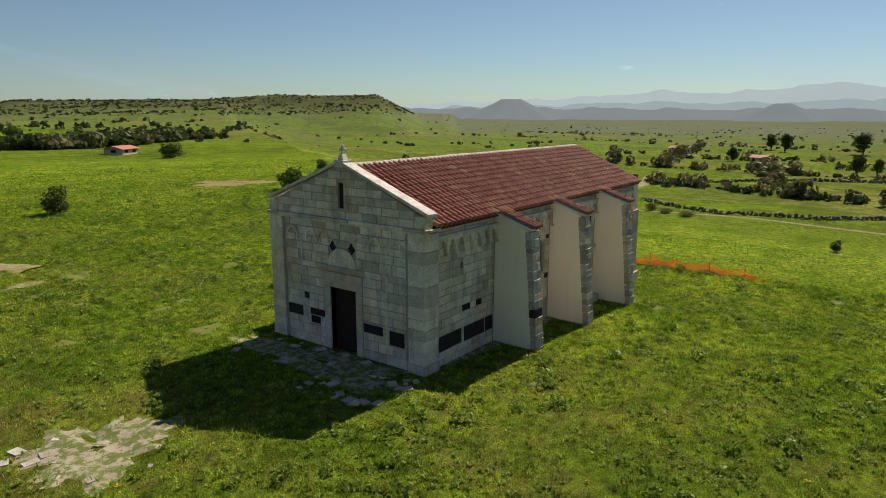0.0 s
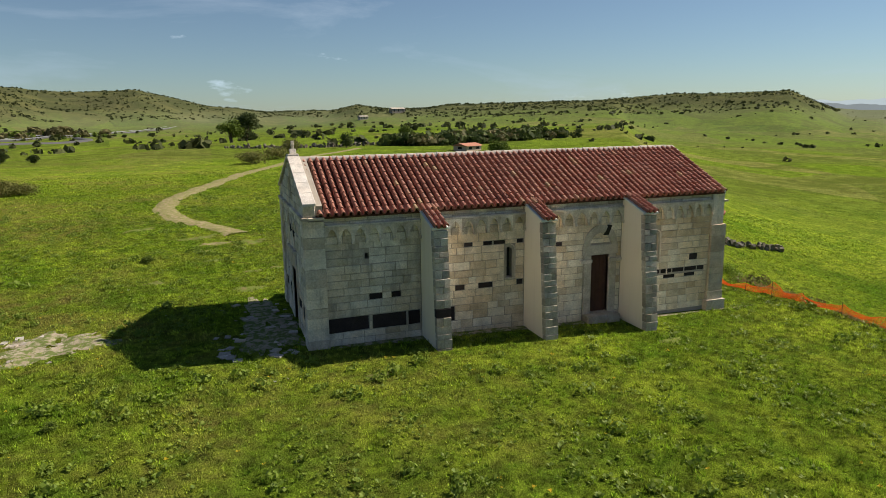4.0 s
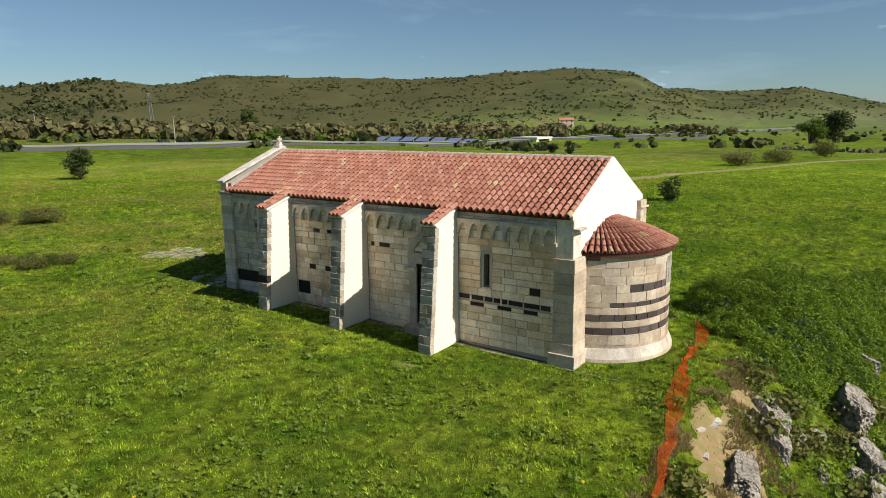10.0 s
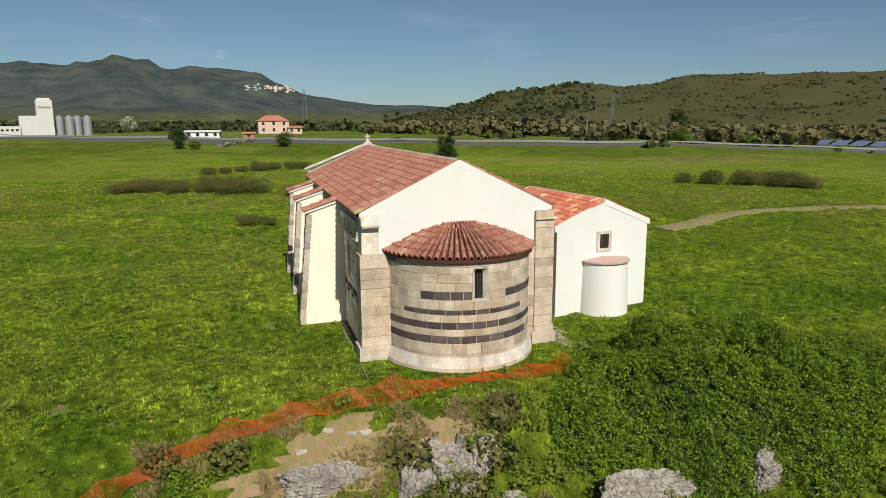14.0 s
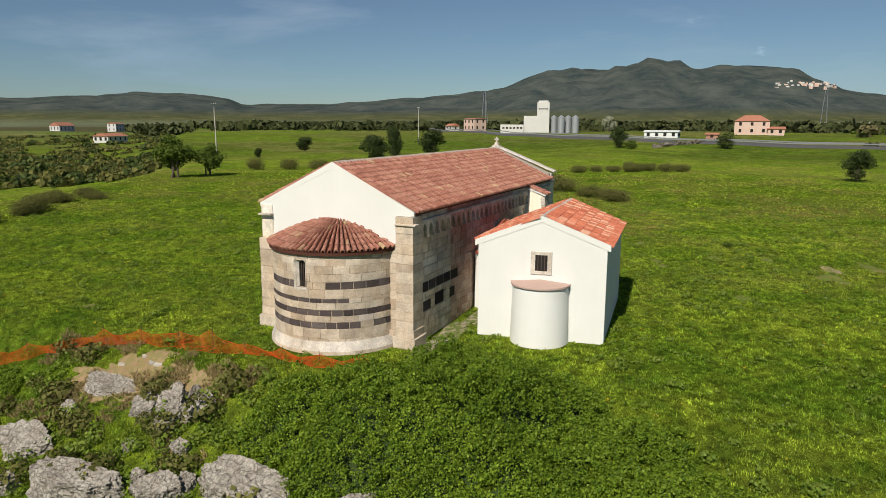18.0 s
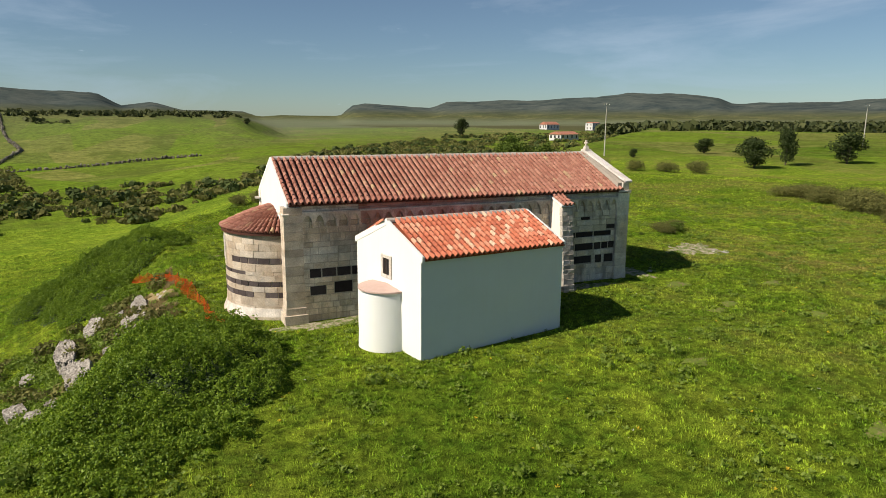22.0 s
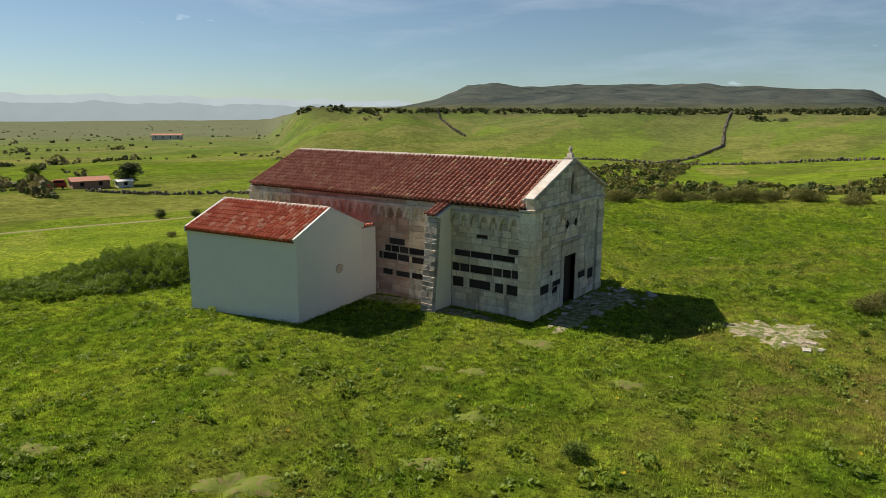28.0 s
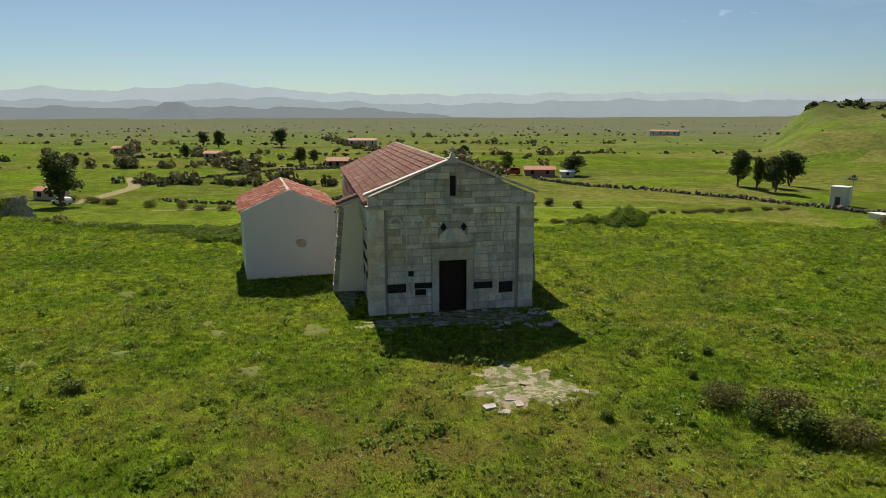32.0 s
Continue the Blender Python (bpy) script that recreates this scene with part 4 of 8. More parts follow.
def slit(u, z0, z1, y, sgn, parent):
    """A narrow round-headed window with a splayed surround."""
    m = Mesh()
    w0, w1, n = 0.11, 0.23, 10
    inner = [(u - w0, z0)] + [(u - w0 * math.cos(a), z1 - w0 + w0 * math.sin(a)) for a in np.linspace(0, math.pi, n)] + [(u + w0, z0)]
    outer = [(u - w1, z0 - 0.02)] + [(u - w1 * math.cos(a), z1 - w0 + (w1 + 0.02) * math.sin(a)) for a in np.linspace(0, math.pi, n)] + [(u + w1, z0 - 0.02)]
    k = len(inner)
    for q in range(k - 1):
        quad = [outer[q], outer[q + 1], inner[q + 1], inner[q]]
        v = [(x, y + sgn * 0.015, z) for x, z in quad[:2]] + [(x, y - sgn * 0.10, z) for x, z in quad[2:]] + [(x, y - sgn * 0.14, z) for x, z in quad]
        m.add(v, [(0, 1, 2, 3), (4, 5, 1, 0), (7, 6, 5, 4), (3, 2, 6, 7)])
    win = part("window_surround", m, PALE_STONE, parent, "pale stone round-headed window surround")
    y0, y1 = sorted((y - sgn * 0.30, y - sgn * 0.34))
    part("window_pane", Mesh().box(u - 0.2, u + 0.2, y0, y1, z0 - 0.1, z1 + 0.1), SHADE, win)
    part("window_sill", Mesh().box(u - 0.2, u + 0.2, *sorted((y + sgn * 0.03, y - sgn * 0.2)), z0 - 0.08, z0 - 0.01), PALE_STONE, win, bevel=0.01)


slit(7.17, 1.76, 2.86, 0.0, -1, south)
slit(13.41, 1.79, 2.92, 0.0, -1, south)
slit(8.46, 1.90, 2.90, WID, 1, north)
part("floor_inside", Mesh().box(0.5, 16.0, 0.5, 6.0, -0.3, -0.1), SHADE, church)


# ---- roofs ----
def tile_shape(length=0.40, r0=0.080, r1=0.060, seg=6, thick=0.022):
    """A barrel tile, hollow side down, its wide end at x = 0 and rising towards +x (up the slope)."""
    v, f = [], []
    for x, r in ((0.0, r0), (length, r1)):
        for rr in (r, r - thick):
            v += [(x, -rr * math.cos(math.pi * k / seg), rr * 1.12 * math.sin(math.pi * k / seg)) for k in range(seg + 1)]
    n = seg + 1
    for k in range(seg):
        f += [(k, k + 1, 2 * n + k + 1, 2 * n + k), (n + k, 3 * n + k, 3 * n + k + 1, n + k + 1), (k, n + k, n + k + 1, k + 1)]
    return v, f


TV, TF = tile_shape()
TILE_MESH = Mesh().add(TV, TF).data("tile", TILE)
CHAPEL_TILE_MESH = Mesh().add(TV, TF).data("tile", CHAPEL_TILE)


def roof_slope(parent, eave0, eave1, up, rise_len, cols, rows, as_parts, tile_mesh, joined, rnd):
    """Barrel tiles over a slope. eave0..eave1: the eave's line; up: unit vector up the slope."""
    e0, e1, up = Vector(eave0), Vector(eave1), Vector(up)
    along = (e1 - e0).normalized()
    normal = up.cross(along).normalized()
    if normal.z < 0:
        normal = -normal
    side = normal.cross(up)
    turn = Matrix((up, side, normal)).transposed().to_4x4()
    pitch = (e1 - e0).length / cols
    step = rise_len / rows
    for c in range(cols):
        sag = rnd.uniform(-0.004, 0.004)
        for r in range(rows):
            at = e0 + along * pitch * (c + 0.5) + up * (r * step - 0.05) + normal * (0.05 + sag + rnd.uniform(-0.003, 0.003))
            m = Matrix.Translation(at) @ turn @ Matrix.Rotation(rnd.uniform(-0.014, 0.014), 4, 'Z') @ Matrix.Rotation(0.035, 4, 'Y') @ Matrix.Diagonal((step / 0.40 * 1.22, pitch / 0.232, 1.45, 1))
            if as_parts(c, r):
                ob = new("tile", tile_mesh)
                ob.parent = parent
                ob.matrix_basis = m
            else:
                joined.add(TV, TF, m)
            # channel tile between two columns, hollow side up
            if r == 0:
                ch = Matrix.Translation(e0 + along * pitch * (c + 1.0) + up * (-0.03) + normal * 0.075) @ turn @ Matrix.Rotation(math.pi, 4, 'X') @ Matrix.Diagonal((1, pitch / 0.215, 0.8, 1))
                if c < cols - 1 and as_parts(c, r) and cols < 60:
                    ob = new("channel_tile", tile_mesh)
                    ob.parent = parent
                    ob.matrix_basis = ch
                elif c < cols - 1:
                    joined.add(TV, TF, ch)


rr = random.Random(5)
slope_len = math.hypot(AXIS + 0.17, RIDGE - EAVE)
up_s = Vector((0, AXIS + 0.17, RIDGE - EAVE)).normalized()
up_n = Vector((0, -(AXIS + 0.17), RIDGE - EAVE)).normalized()
deck = Mesh()
deck.prism([(-0.14, EAVE - 0.02), (AXIS, RIDGE - 0.02), (WID + 0.14, EAVE - 0.02), (WID + 0.14, EAVE - 0.07), (AXIS, RIDGE - 0.10), (-0.14, EAVE - 0.07)], "x", 0.37, 16.44)
# near-black bed: shade between the tile columns painted into its colour
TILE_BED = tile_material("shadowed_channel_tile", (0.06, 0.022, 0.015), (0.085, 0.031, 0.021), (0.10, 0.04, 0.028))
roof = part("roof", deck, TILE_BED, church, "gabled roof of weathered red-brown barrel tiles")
joined = Mesh()
roof_slope(roof, (0.38, -0.16, EAVE), (16.5, -0.16, EAVE), up_s, slope_len, 66, 12, lambda c, r: r < 4, TILE_MESH, joined, rr)
roof_slope(roof, (0.38, WID + 0.16, EAVE), (16.5, WID + 0.16, EAVE), up_n, slope_len, 66, 12, lambda c, r: False, TILE_MESH, joined, rr)
part("roof_tiles", joined, TILE_JOINED, roof, "weathered red-brown barrel tiles")["kind"] = "stuff"
x = 0.38
RIDGE_TILE = plain_material("mortared_ridge_tile", (0.34, 0.29, 0.25), (0.52, 0.47, 0.42), 7)
ridge_v, ridge_f = tile_shape(0.46, 0.13, 0.115)
ridge_me = Mesh().add(ridge_v, ridge_f).data("ridge_tile", RIDGE_TILE)
while x < 16.3:
    ob = new("ridge_tile", ridge_me)
    ob.parent = roof
    ob.matrix_basis = Matrix.Translation((x, AXIS + rr.uniform(-0.01, 0.01), RIDGE + 0.0 + rr.uniform(-0.005, 0.008)))
    x += 0.40
part("verge", Mesh().prism([(-0.10, EAVE - 0.10), (AXIS, RIDGE - 0.12), (WID + 0.10, EAVE - 0.10), (WID + 0.10, EAVE + 0.05), (AXIS, RIDGE + 0.11), (-0.10, EAVE + 0.05)], "x", 16.40, 16.506), PLASTER, roof, "white mortared verge")


def buttress(x0, x1, wall_y, sgn, foot, top_out, ztop, zwall, name_seed, cap_cols):
    """Plastered buttress with a battered stone front and a tiled cap."""
    rnd = random.Random(name_seed)
    g = gz((x0 + x1) / 2, foot) - 0.4
    inner = wall_y + sgn * 0.0
    m = Mesh()
    f0, f1 = foot - sgn * 0.10, top_out - sgn * 0.10
    lean = (f1 - f0) / (ztop - 0.05)
    out = [(inner, g), (f0 - lean * 0, g), (f1, ztop - 0.05), (inner, zwall - 0.05)]
    m.prism(out if sgn > 0 else out[::-1], "x", x0 + 0.01, x1 - 0.01)
    b = part("buttress", m, WARMED_PLASTER, church, "cream-white plastered buttress with rough stone front and tiled cap", 0.01)
    z = g
    while z < ztop - 0.12:
        h = min(rnd.uniform(0.16, 0.30), ztop - 0.1 - z)
        if ztop - 0.1 - z - h < 0.10:
            h = ztop - 0.1 - z
        y = foot + (top_out - foot) * max(0.0, z + h / 2) / ztop
        w = x1 - x0 - 0.004
        mats = DARK_STONES if rnd.random() < 0.015 else GREY_STONES
        cuts = [0.0, w] if rnd.random() < 0.22 else [0.0, rnd.uniform(0.3, 0.7) * w, w]
        for a, b_ in zip(cuts, cuts[1:]):
            set_stone(mats, b, rnd, Vector((x0 + 0.002 + (a + b_) / 2, y - sgn * (0.105 + rnd.uniform(0, 0.012)), z + h / 2)), (0, sgn, 0), b_ - a, h, 0.22, 0.003)
        z += h
    jm = Mesh()
    e0, e1 = (x0 - 0.03, top_out + sgn * 0.08, ztop - 0.02), (x1 + 0.03, top_out + sgn * 0.08, ztop - 0.02)
    d = Vector((0, inner - top_out - sgn * 0.08, zwall - ztop + 0.02))
    roof_slope(b, e0, e1, d.normalized(), d.length, cap_cols, 4, lambda c, r: True, TILE_MESH, jm, rnd)
    m = Mesh()
    pts = [(inner, zwall - 0.06), (top_out + sgn * 0.06, ztop - 0.06), (top_out + sgn * 0.06, ztop), (inner, zwall)]
    m.prism(pts if sgn < 0 else pts[::-1], "x", x0 - 0.05, x1 + 0.05)
    part("cap_bed", m, PLASTER, b)
    return b


buttress(3.84, 4.35, 0.0, -1, -1.70, -1.36, 4.00, 4.46, 21, 3)
buttress(7.73, 8.24, 0.0, -1, -1.72, -1.36, 4.00, 4.46, 22, 3)
buttress(11.80, 12.31, 0.0, -1, -1.75, -1.36, 4.00, 4.46, 23, 3)
buttress(3.85, 4.44, WID, 1, 7.90, 7.50, 3.92, 4.30, 24, 3)

# ---- apse ----
AR, AX, AY = 2.50, 16.02, AXIS
apse = part("apse", Mesh(), MORTAR, church, "semicircular apse of warm limestone banded with basalt")


def half_drum(r, z0, z1, r_top=None, n=40, a0=-90, a1=90):
    m = Mesh()
    v = []
    for z, rad in ((z0, r), (z1, r_top or r)):
        v += [(AX + rad * math.cos(radians(a)), AY + rad * math.sin(radians(a)), z) for a in np.linspace(a0, a1, n + 1)]
    f = [(k, k + 1, n + 2 + k, n + 1 + k) for k in range(n)]
    v += [(AX - 0.1, AY, z0), (AX - 0.1, AY, z1)]
    f += [(n + 1 + k, n + 2 + k, 2 * n + 3) for k in range(n)]
    return m.add(v, f)


for z0, z1, a0, a1 in ((-1.2, 1.87, -90, 90), (2.90, 3.10, -90, 90), (1.87, 2.90, -90, -4.6), (1.87, 2.90, 4.6, 90)):
    part("drum_core", half_drum(AR - 0.022, z0, z1, None, 40, a0, a1), PALE_MORTAR, apse)
ra = random.Random(31)
levels = [-0.6, -0.35, -0.12, 0.12, 0.46, 0.70, 0.92, 1.14, 1.38, 1.54, 1.86, 2.12, 2.40, 2.68, 2.90, 3.12]
win_a = 0.0


def curved_stone(a0, a1, z0, z1, r, rnd):
    n = max(2, int((a1 - a0) / 4))
    v = []
    inset = 0.14
    for rad, za, zb, da in ((r - 0.12, z0, z1, 0), (r - 0.009, z0, z1, 0), (r + rnd.uniform(-0.006, 0.010), z0 + 0.007, z1 - 0.007, inset)):
        for a in np.linspace(a0 + da, a1 - da, n + 1):
            for z in (za, zb):
                v.append((AX + rad * math.cos(radians(a)), AY + rad * math.sin(radians(a)), z))
    k = 2 * (n + 1)
    f = []
    for q in range(n):
        f.append((2 * k + 2 * q, 2 * k + 2 * q + 2, 2 * k + 2 * q + 3, 2 * k + 2 * q + 1))
        for lay in (0, k):
            f.append((lay + 2 * q, lay + 2 * q + 2, lay + k + 2 * q + 2, lay + k + 2 * q))
            f.append((lay + 2 * q + 1, lay + k + 2 * q + 1, lay + k + 2 * q + 3, lay + 2 * q + 3))
    for lay in (0, k):
        f.append((lay, lay + k, lay + k + 1, lay + 1))
        f.append((lay + 2 * n, lay + 2 * n + 1, lay + k + 2 * n + 1, lay + k + 2 * n))
    return Mesh().add(v, f)


for z0, z1 in zip(levels, levels[1:]):
    band = {0.46: 1, 0.92: 2, 1.38: 3, 1.86: 4, 2.90: 5}.get(z0, 0)
    a = -88.0
    while a < 87.5:
        w = ra.uniform(8, 12.5) if band else ra.uniform(10, 17)
        if a + w > 80:
            w = 88 - a
        for lo_a, hi_a in spans(a, a + w, [(-5.4, 5.4)] if 1.8 < z0 < 2.85 else []):
            dark = band in (1, 2) and not (band == 1 and ra.random() < 0.05)
            dark |= band == 3 and -62 < lo_a < 34 and not -2 < lo_a < 4
            dark |= band == 4 and (-52 < lo_a < -8 or 18 < lo_a < 80)
            dark |= band == 5 and lo_a < -76
            part("stone", curved_stone(lo_a + (0.35 if dark else 0.06), hi_a - (0.35 if dark else 0.06), z0 + (0.015 if dark else 0.002), z1 - (0.015 if dark else 0.002), AR, ra), APSE_BASALT if dark else APSE_STONE, apse)
        a += w
# battered plinth
for z0, z1, r, rt in ((-0.9, -0.30, AR + 0.19, AR + 0.16), (-0.30, 0.02, AR + 0.155, AR + 0.03)):
    a = -86.0
    while a < 85:
        w = min(ra.uniform(9, 16), 86 - a)
        if 86 - a - w < 6:
            w = 86 - a
        m = half_drum(r, z0, z1, rt, max(2, int(w / 4)), a + 0.05, a + w - 0.05)
        part("plinth_stone", m, PALE_STONE if z0 > -0.5 else APSE_STONE, apse)
        a += w
# window of the apse
wm = Mesh()
w0, w1, wz0, wz1 = 0.13, 0.26, 1.90, 2.82
inner = [(-w0, wz0)] + [(-w0 * math.cos(a), wz1 - w0 + w0 * math.sin(a)) for a in np.linspace(0, math.pi, 12)] + [(w0, wz0)]
outer = [(-w1, wz0 - 0.03)] + [(-w1 * math.cos(a), wz1 - w0 + w1 * math.sin(a)) for a in np.linspace(0, math.pi, 12)] + [(w1, wz0 - 0.03)]
for q in range(len(inner) - 1):
    quad = [outer[q], outer[q + 1], inner[q + 1], inner[q]]
    front = [(AX + AR + 0.016, AY + u, z) for u, z in quad[:2]] + [(AX + AR - 0.13, AY + u, z) for u, z in quad[2:]]
    wm.add(front + [(AX + AR - 0.18, AY + u, z) for u, z in quad], [(3, 2, 1, 0), (0, 1, 5, 4), (4, 5, 6, 7), (7, 6, 2, 3)])
win = part("apse_window", wm, PALE_STONE, apse, "splayed round-headed stone window surround")
for u in (-0.045, 0.045):
    part("window_bar", Mesh().box(AX + AR - 0.17, AX + AR - 0.15, AY + u - 0.009, AY + u + 0.009, 1.9, 2.80), IRON, win)
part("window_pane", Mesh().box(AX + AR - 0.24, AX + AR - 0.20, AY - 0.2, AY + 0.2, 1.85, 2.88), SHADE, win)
part("window_head", curved_stone(win_a - 6.5, win_a + 6.5, 2.84, 3.00, AR - 0.004, ra), APSE_STONE, win)
part("window_sill", curved_stone(win_a - 6.5, win_a + 6.5, 1.79, 1.88, AR + 0.02, ra), PALE_STONE, win)
# bowed half-conical tiled roof
RR = AR + 0.11


def apse_roof_z(rad):
    return 3.14 + 0.86 * (1 - min(1.0, max(0.0, rad / RR)) ** 1.6)


cone, n, rads = Mesh(), 36, [RR * q / 7 for q in range(7, -1, -1)]
rads[-1] = 0.02
for rad in rads:
    cone.v += [(AX + rad * math.cos(radians(a)), AY + rad * math.sin(radians(a)), apse_roof_z(rad)) for a in np.linspace(-90, 90, n + 1)]
cone.f += [(q * (n + 1) + k, q * (n + 1) + k + 1, (q + 1) * (n + 1) + k + 1, (q + 1) * (n + 1) + k) for q in range(7) for k in range(n)]
m0 = len(cone.v)
cone.v += [(x, y, z - 0.09) for x, y, z in cone.v[:n + 1]] + [(AX, AY, 3.05)]
cone.f += [(k, m0 + k, m0 + k + 1, k + 1) for k in range(n)] + [(m0 + k, m0 + n + 1, m0 + k + 1) for k in range(n)]
# the same shade-dark bed lies below the apse tiles
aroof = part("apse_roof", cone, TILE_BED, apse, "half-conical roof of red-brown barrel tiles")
cols = 38
for c in range(cols):
    a = radians(-90 + (c + 0.5) * 180 / cols)
    out = Vector((math.cos(a), math.sin(a), 0))
    for r in range(9):
        rad = RR + 0.02 - 0.31 * r
        if rad < 1.35 and c % 2 or rad < 0.62 and c % 4 or rad < 0.25:
            continue
        wide = rad / RR * (4 if rad < 0.62 else 2 if rad < 1.35 else 1)
        up = Vector((-out.x * 0.31, -out.y * 0.31, apse_roof_z(rad - 0.31) - apse_roof_z(rad))).normalized()
        side = Vector((-out.y, out.x, 0))
        normal = up.cross(side)
        if normal.z < 0:
            normal = -normal
        side = normal.cross(up)
        turn = Matrix((up, side, normal)).transposed().to_4x4()
        at = Vector((AX, AY, apse_roof_z(rad))) + out * rad + normal * 0.045
        ob = new("tile", TILE_MESH)
        ob.parent = aroof
        ob.matrix_basis = Matrix.Translation(at) @ turn @ Matrix.Rotation(rr.uniform(-0.03, 0.03), 4, 'Z') @ Matrix.Rotation(0.06, 4, 'Y') @ Matrix.Diagonal((1.0, min(wide, 1.2), 1.25, 1))
for y0, y1 in ((-0.06, 0.52), (5.95, 6.76)):
    part("gable_ledge", Mesh().box(16.45, 16.72, y0, y1, 3.97, 4.04), LIMESTONE, church, "small stone ledge on the gable's corner", 0.012)

# ---- side chapel ----
chapel = thing("side_chapel", "white plastered side chapel with a bright orange tile roof", "chapel")
C = {"ne": (13.36, 12.58), "nw": (7.34, 11.90), "sw": (7.92, 7.55), "se": (14.15, 8.02)}
CE, CR = 3.12, 4.04
ap_e = tuple((C["ne"][k] + C["se"][k]) / 2 for k in (0, 1))
ap_w = tuple((C["nw"][k] + C["sw"][k]) / 2 for k in (0, 1))
body = Mesh()
low = -1.0
v = [(*C[k], z) for z in (low, CE) for k in ("ne", "nw", "sw", "se")] + [(*ap_e, CR), (*ap_w, CR)]
body.add(v, [(0, 1, 2, 3), (0, 4, 5, 1), (1, 5, 9, 6, 2), (2, 6, 7, 3), (3, 7, 8, 4, 0), (4, 8, 9, 5), (6, 9, 8, 7)])
part("body", body, PLASTER, chapel, "white plastered walls", 0.012)
roof2 = Mesh()
o = 0.10
ext = {}
for k, (px, py) in C.items():
    cx, cy = (ap_e if k in ("ne", "se") else ap_w)
    ext[k] = (px + (px - cx) * 0.05, py + (py - cy) * 0.05)
v = [(*ext["ne"], CE - 0.03), (*ext["nw"], CE - 0.03), (*ap_w, CR + 0.02), (*ap_e, CR + 0.02), (*ext["sw"], CE - 0.03), (*ext["se"], CE - 0.03)]
v += [(x, y, z + 0.05) for x, y, z in v]
roof2.add(v, [(0, 1, 2, 3), (3, 2, 4, 5), (6, 9, 8, 7), (9, 11, 10, 8), (0, 6, 7, 1), (5, 4, 10, 11), (0, 3, 9, 6), (3, 5, 11, 9), (1, 7, 8, 2), (2, 8, 10, 4)])
# darker copy of the chapel tile, the gaps' shade put into its colour
CH_BED = tile_material("chapel_channel_tile", (0.22, 0.055, 0.025), (0.27, 0.07, 0.032), (0.30, 0.09, 0.045))
chroof = part("roof", roof2, CH_BED, chapel, "bright orange barrel tile roof")
rc = random.Random(8)
jm = Mesh()
for a, b, ra0, rb0 in (("ne", "nw", ap_e, ap_w), ("sw", "se", ap_w, ap_e)):
    e0, e1 = Vector((*ext[a], CE + 0.02)), Vector((*ext[b], CE + 0.02))
    e0, e1 = e0 + (e1 - e0).normalized() * 0.10, e1 - (e1 - e0).normalized() * 0.10
    mid_e, mid_r = (e0 + e1) / 2, Vector(((ra0[0] + rb0[0]) / 2, (ra0[1] + rb0[1]) / 2, CR + 0.07))
    along = (e1 - e0).normalized()
    d = mid_r - mid_e
    d = d - along * d.dot(along)
    roof_slope(chroof, e0, e1, d.normalized(), d.length, 27, 8, lambda c, r: True, CHAPEL_TILE_MESH, jm, rc)
ce = Vector((*ap_e, CR + 0.06))
cw = Vector((*ap_w, CR + 0.06))
dirv = (cw - ce).normalized()
turn = Matrix((dirv, Vector((-dirv.y, dirv.x, 0)), Vector((0, 0, 1)))).transposed().to_4x4()
k = 0.0
while k < (cw - ce).length - 0.2:
    ob = new("ridge_tile", ridge_me)
    ob.parent = chroof
    ob.matrix_basis = Matrix.Translation(ce + dirv * k) @ turn
    k += 0.40
# plastered verges that close the tiles off at both gables
for a, b, apex, sgn in (("se", "ne", ap_e, 1), ("sw", "nw", ap_w, -1)):
    line = [(*ext[a], CE - 0.04), (*apex, CR), (*ext[b], CE - 0.04)]
    along = Vector((cw.x - ce.x, cw.y - ce.y, 0)).normalized() * sgn
    vm = Mesh()
    for p, q in zip(line, line[1:]):
        v = [Vector(r) + along * d + Vector((0, 0, h)) for r in (p, q) for d in (-0.015, 0.075) for h in (-0.05, 0.17)]
        vm.add(v, [(0, 1, 3, 2), (4, 6, 7, 5), (0, 4, 5, 1), (2, 3, 7, 6), (0, 2, 6, 4), (1, 5, 7, 3)])
    part("verge", vm, PLASTER, chroof, "white mortared verge")
# small round apse of the chapel, with a pink cement cap
en = Vector((C["ne"][0] - C["se"][0], C["ne"][1] - C["se"][1], 0)).normalized()
eo = Vector((en.y, -en.x, 0))
pc = Vector((*C["se"], 0)) + en * 2.32
drum = Mesh()
n = 48
pts = [pc + en * (1.0 * math.sin(a)) + eo * (0.95 * math.cos(a)) for a in np.linspace(-math.pi / 2, math.pi / 2, n + 1)]
low = [pc + en * (1.09 * math.sin(a)) + eo * (1.06 * math.cos(a)) for a in np.linspace(-math.pi / 2, math.pi / 2, n + 1)]
drum.add([(p.x, p.y, -0.9) for p in low] + [(p.x, p.y, 1.78) for p in pts], [(k, k + 1, n + 2 + k, n + 1 + k) for k in range(n)] + [tuple(range(n + 1))[::-1], tuple(range(n + 1, 2 * n + 2)), (n, 0, n + 1, 2 * n + 1)])
part("round_apse", drum, PLASTER, chapel, "white plastered half-round apse")
pts = [pc + en * (1.07 * math.sin(a)) + eo * (1.03 * math.cos(a)) for a in np.linspace(-math.pi / 2, math.pi / 2, n + 1)]
cap = Mesh()
cap.add([(p.x, p.y, 1.74) for p in pts] + [(p.x, p.y, 1.80) for p in pts] + [(pc.x, pc.y, 1.90), (pc.x, pc.y, 1.74)],
        [(k, k + 1, n + 2 + k, n + 1 + k) for k in range(n)] + [(n + 1 + k, n + 2 + k, 2 * n + 2) for k in range(n)] + [(k + 1, k, 2 * n + 3) for k in range(n)])
part("apse_cap", cap, PINK_CAP, chapel, "pink cement cap")
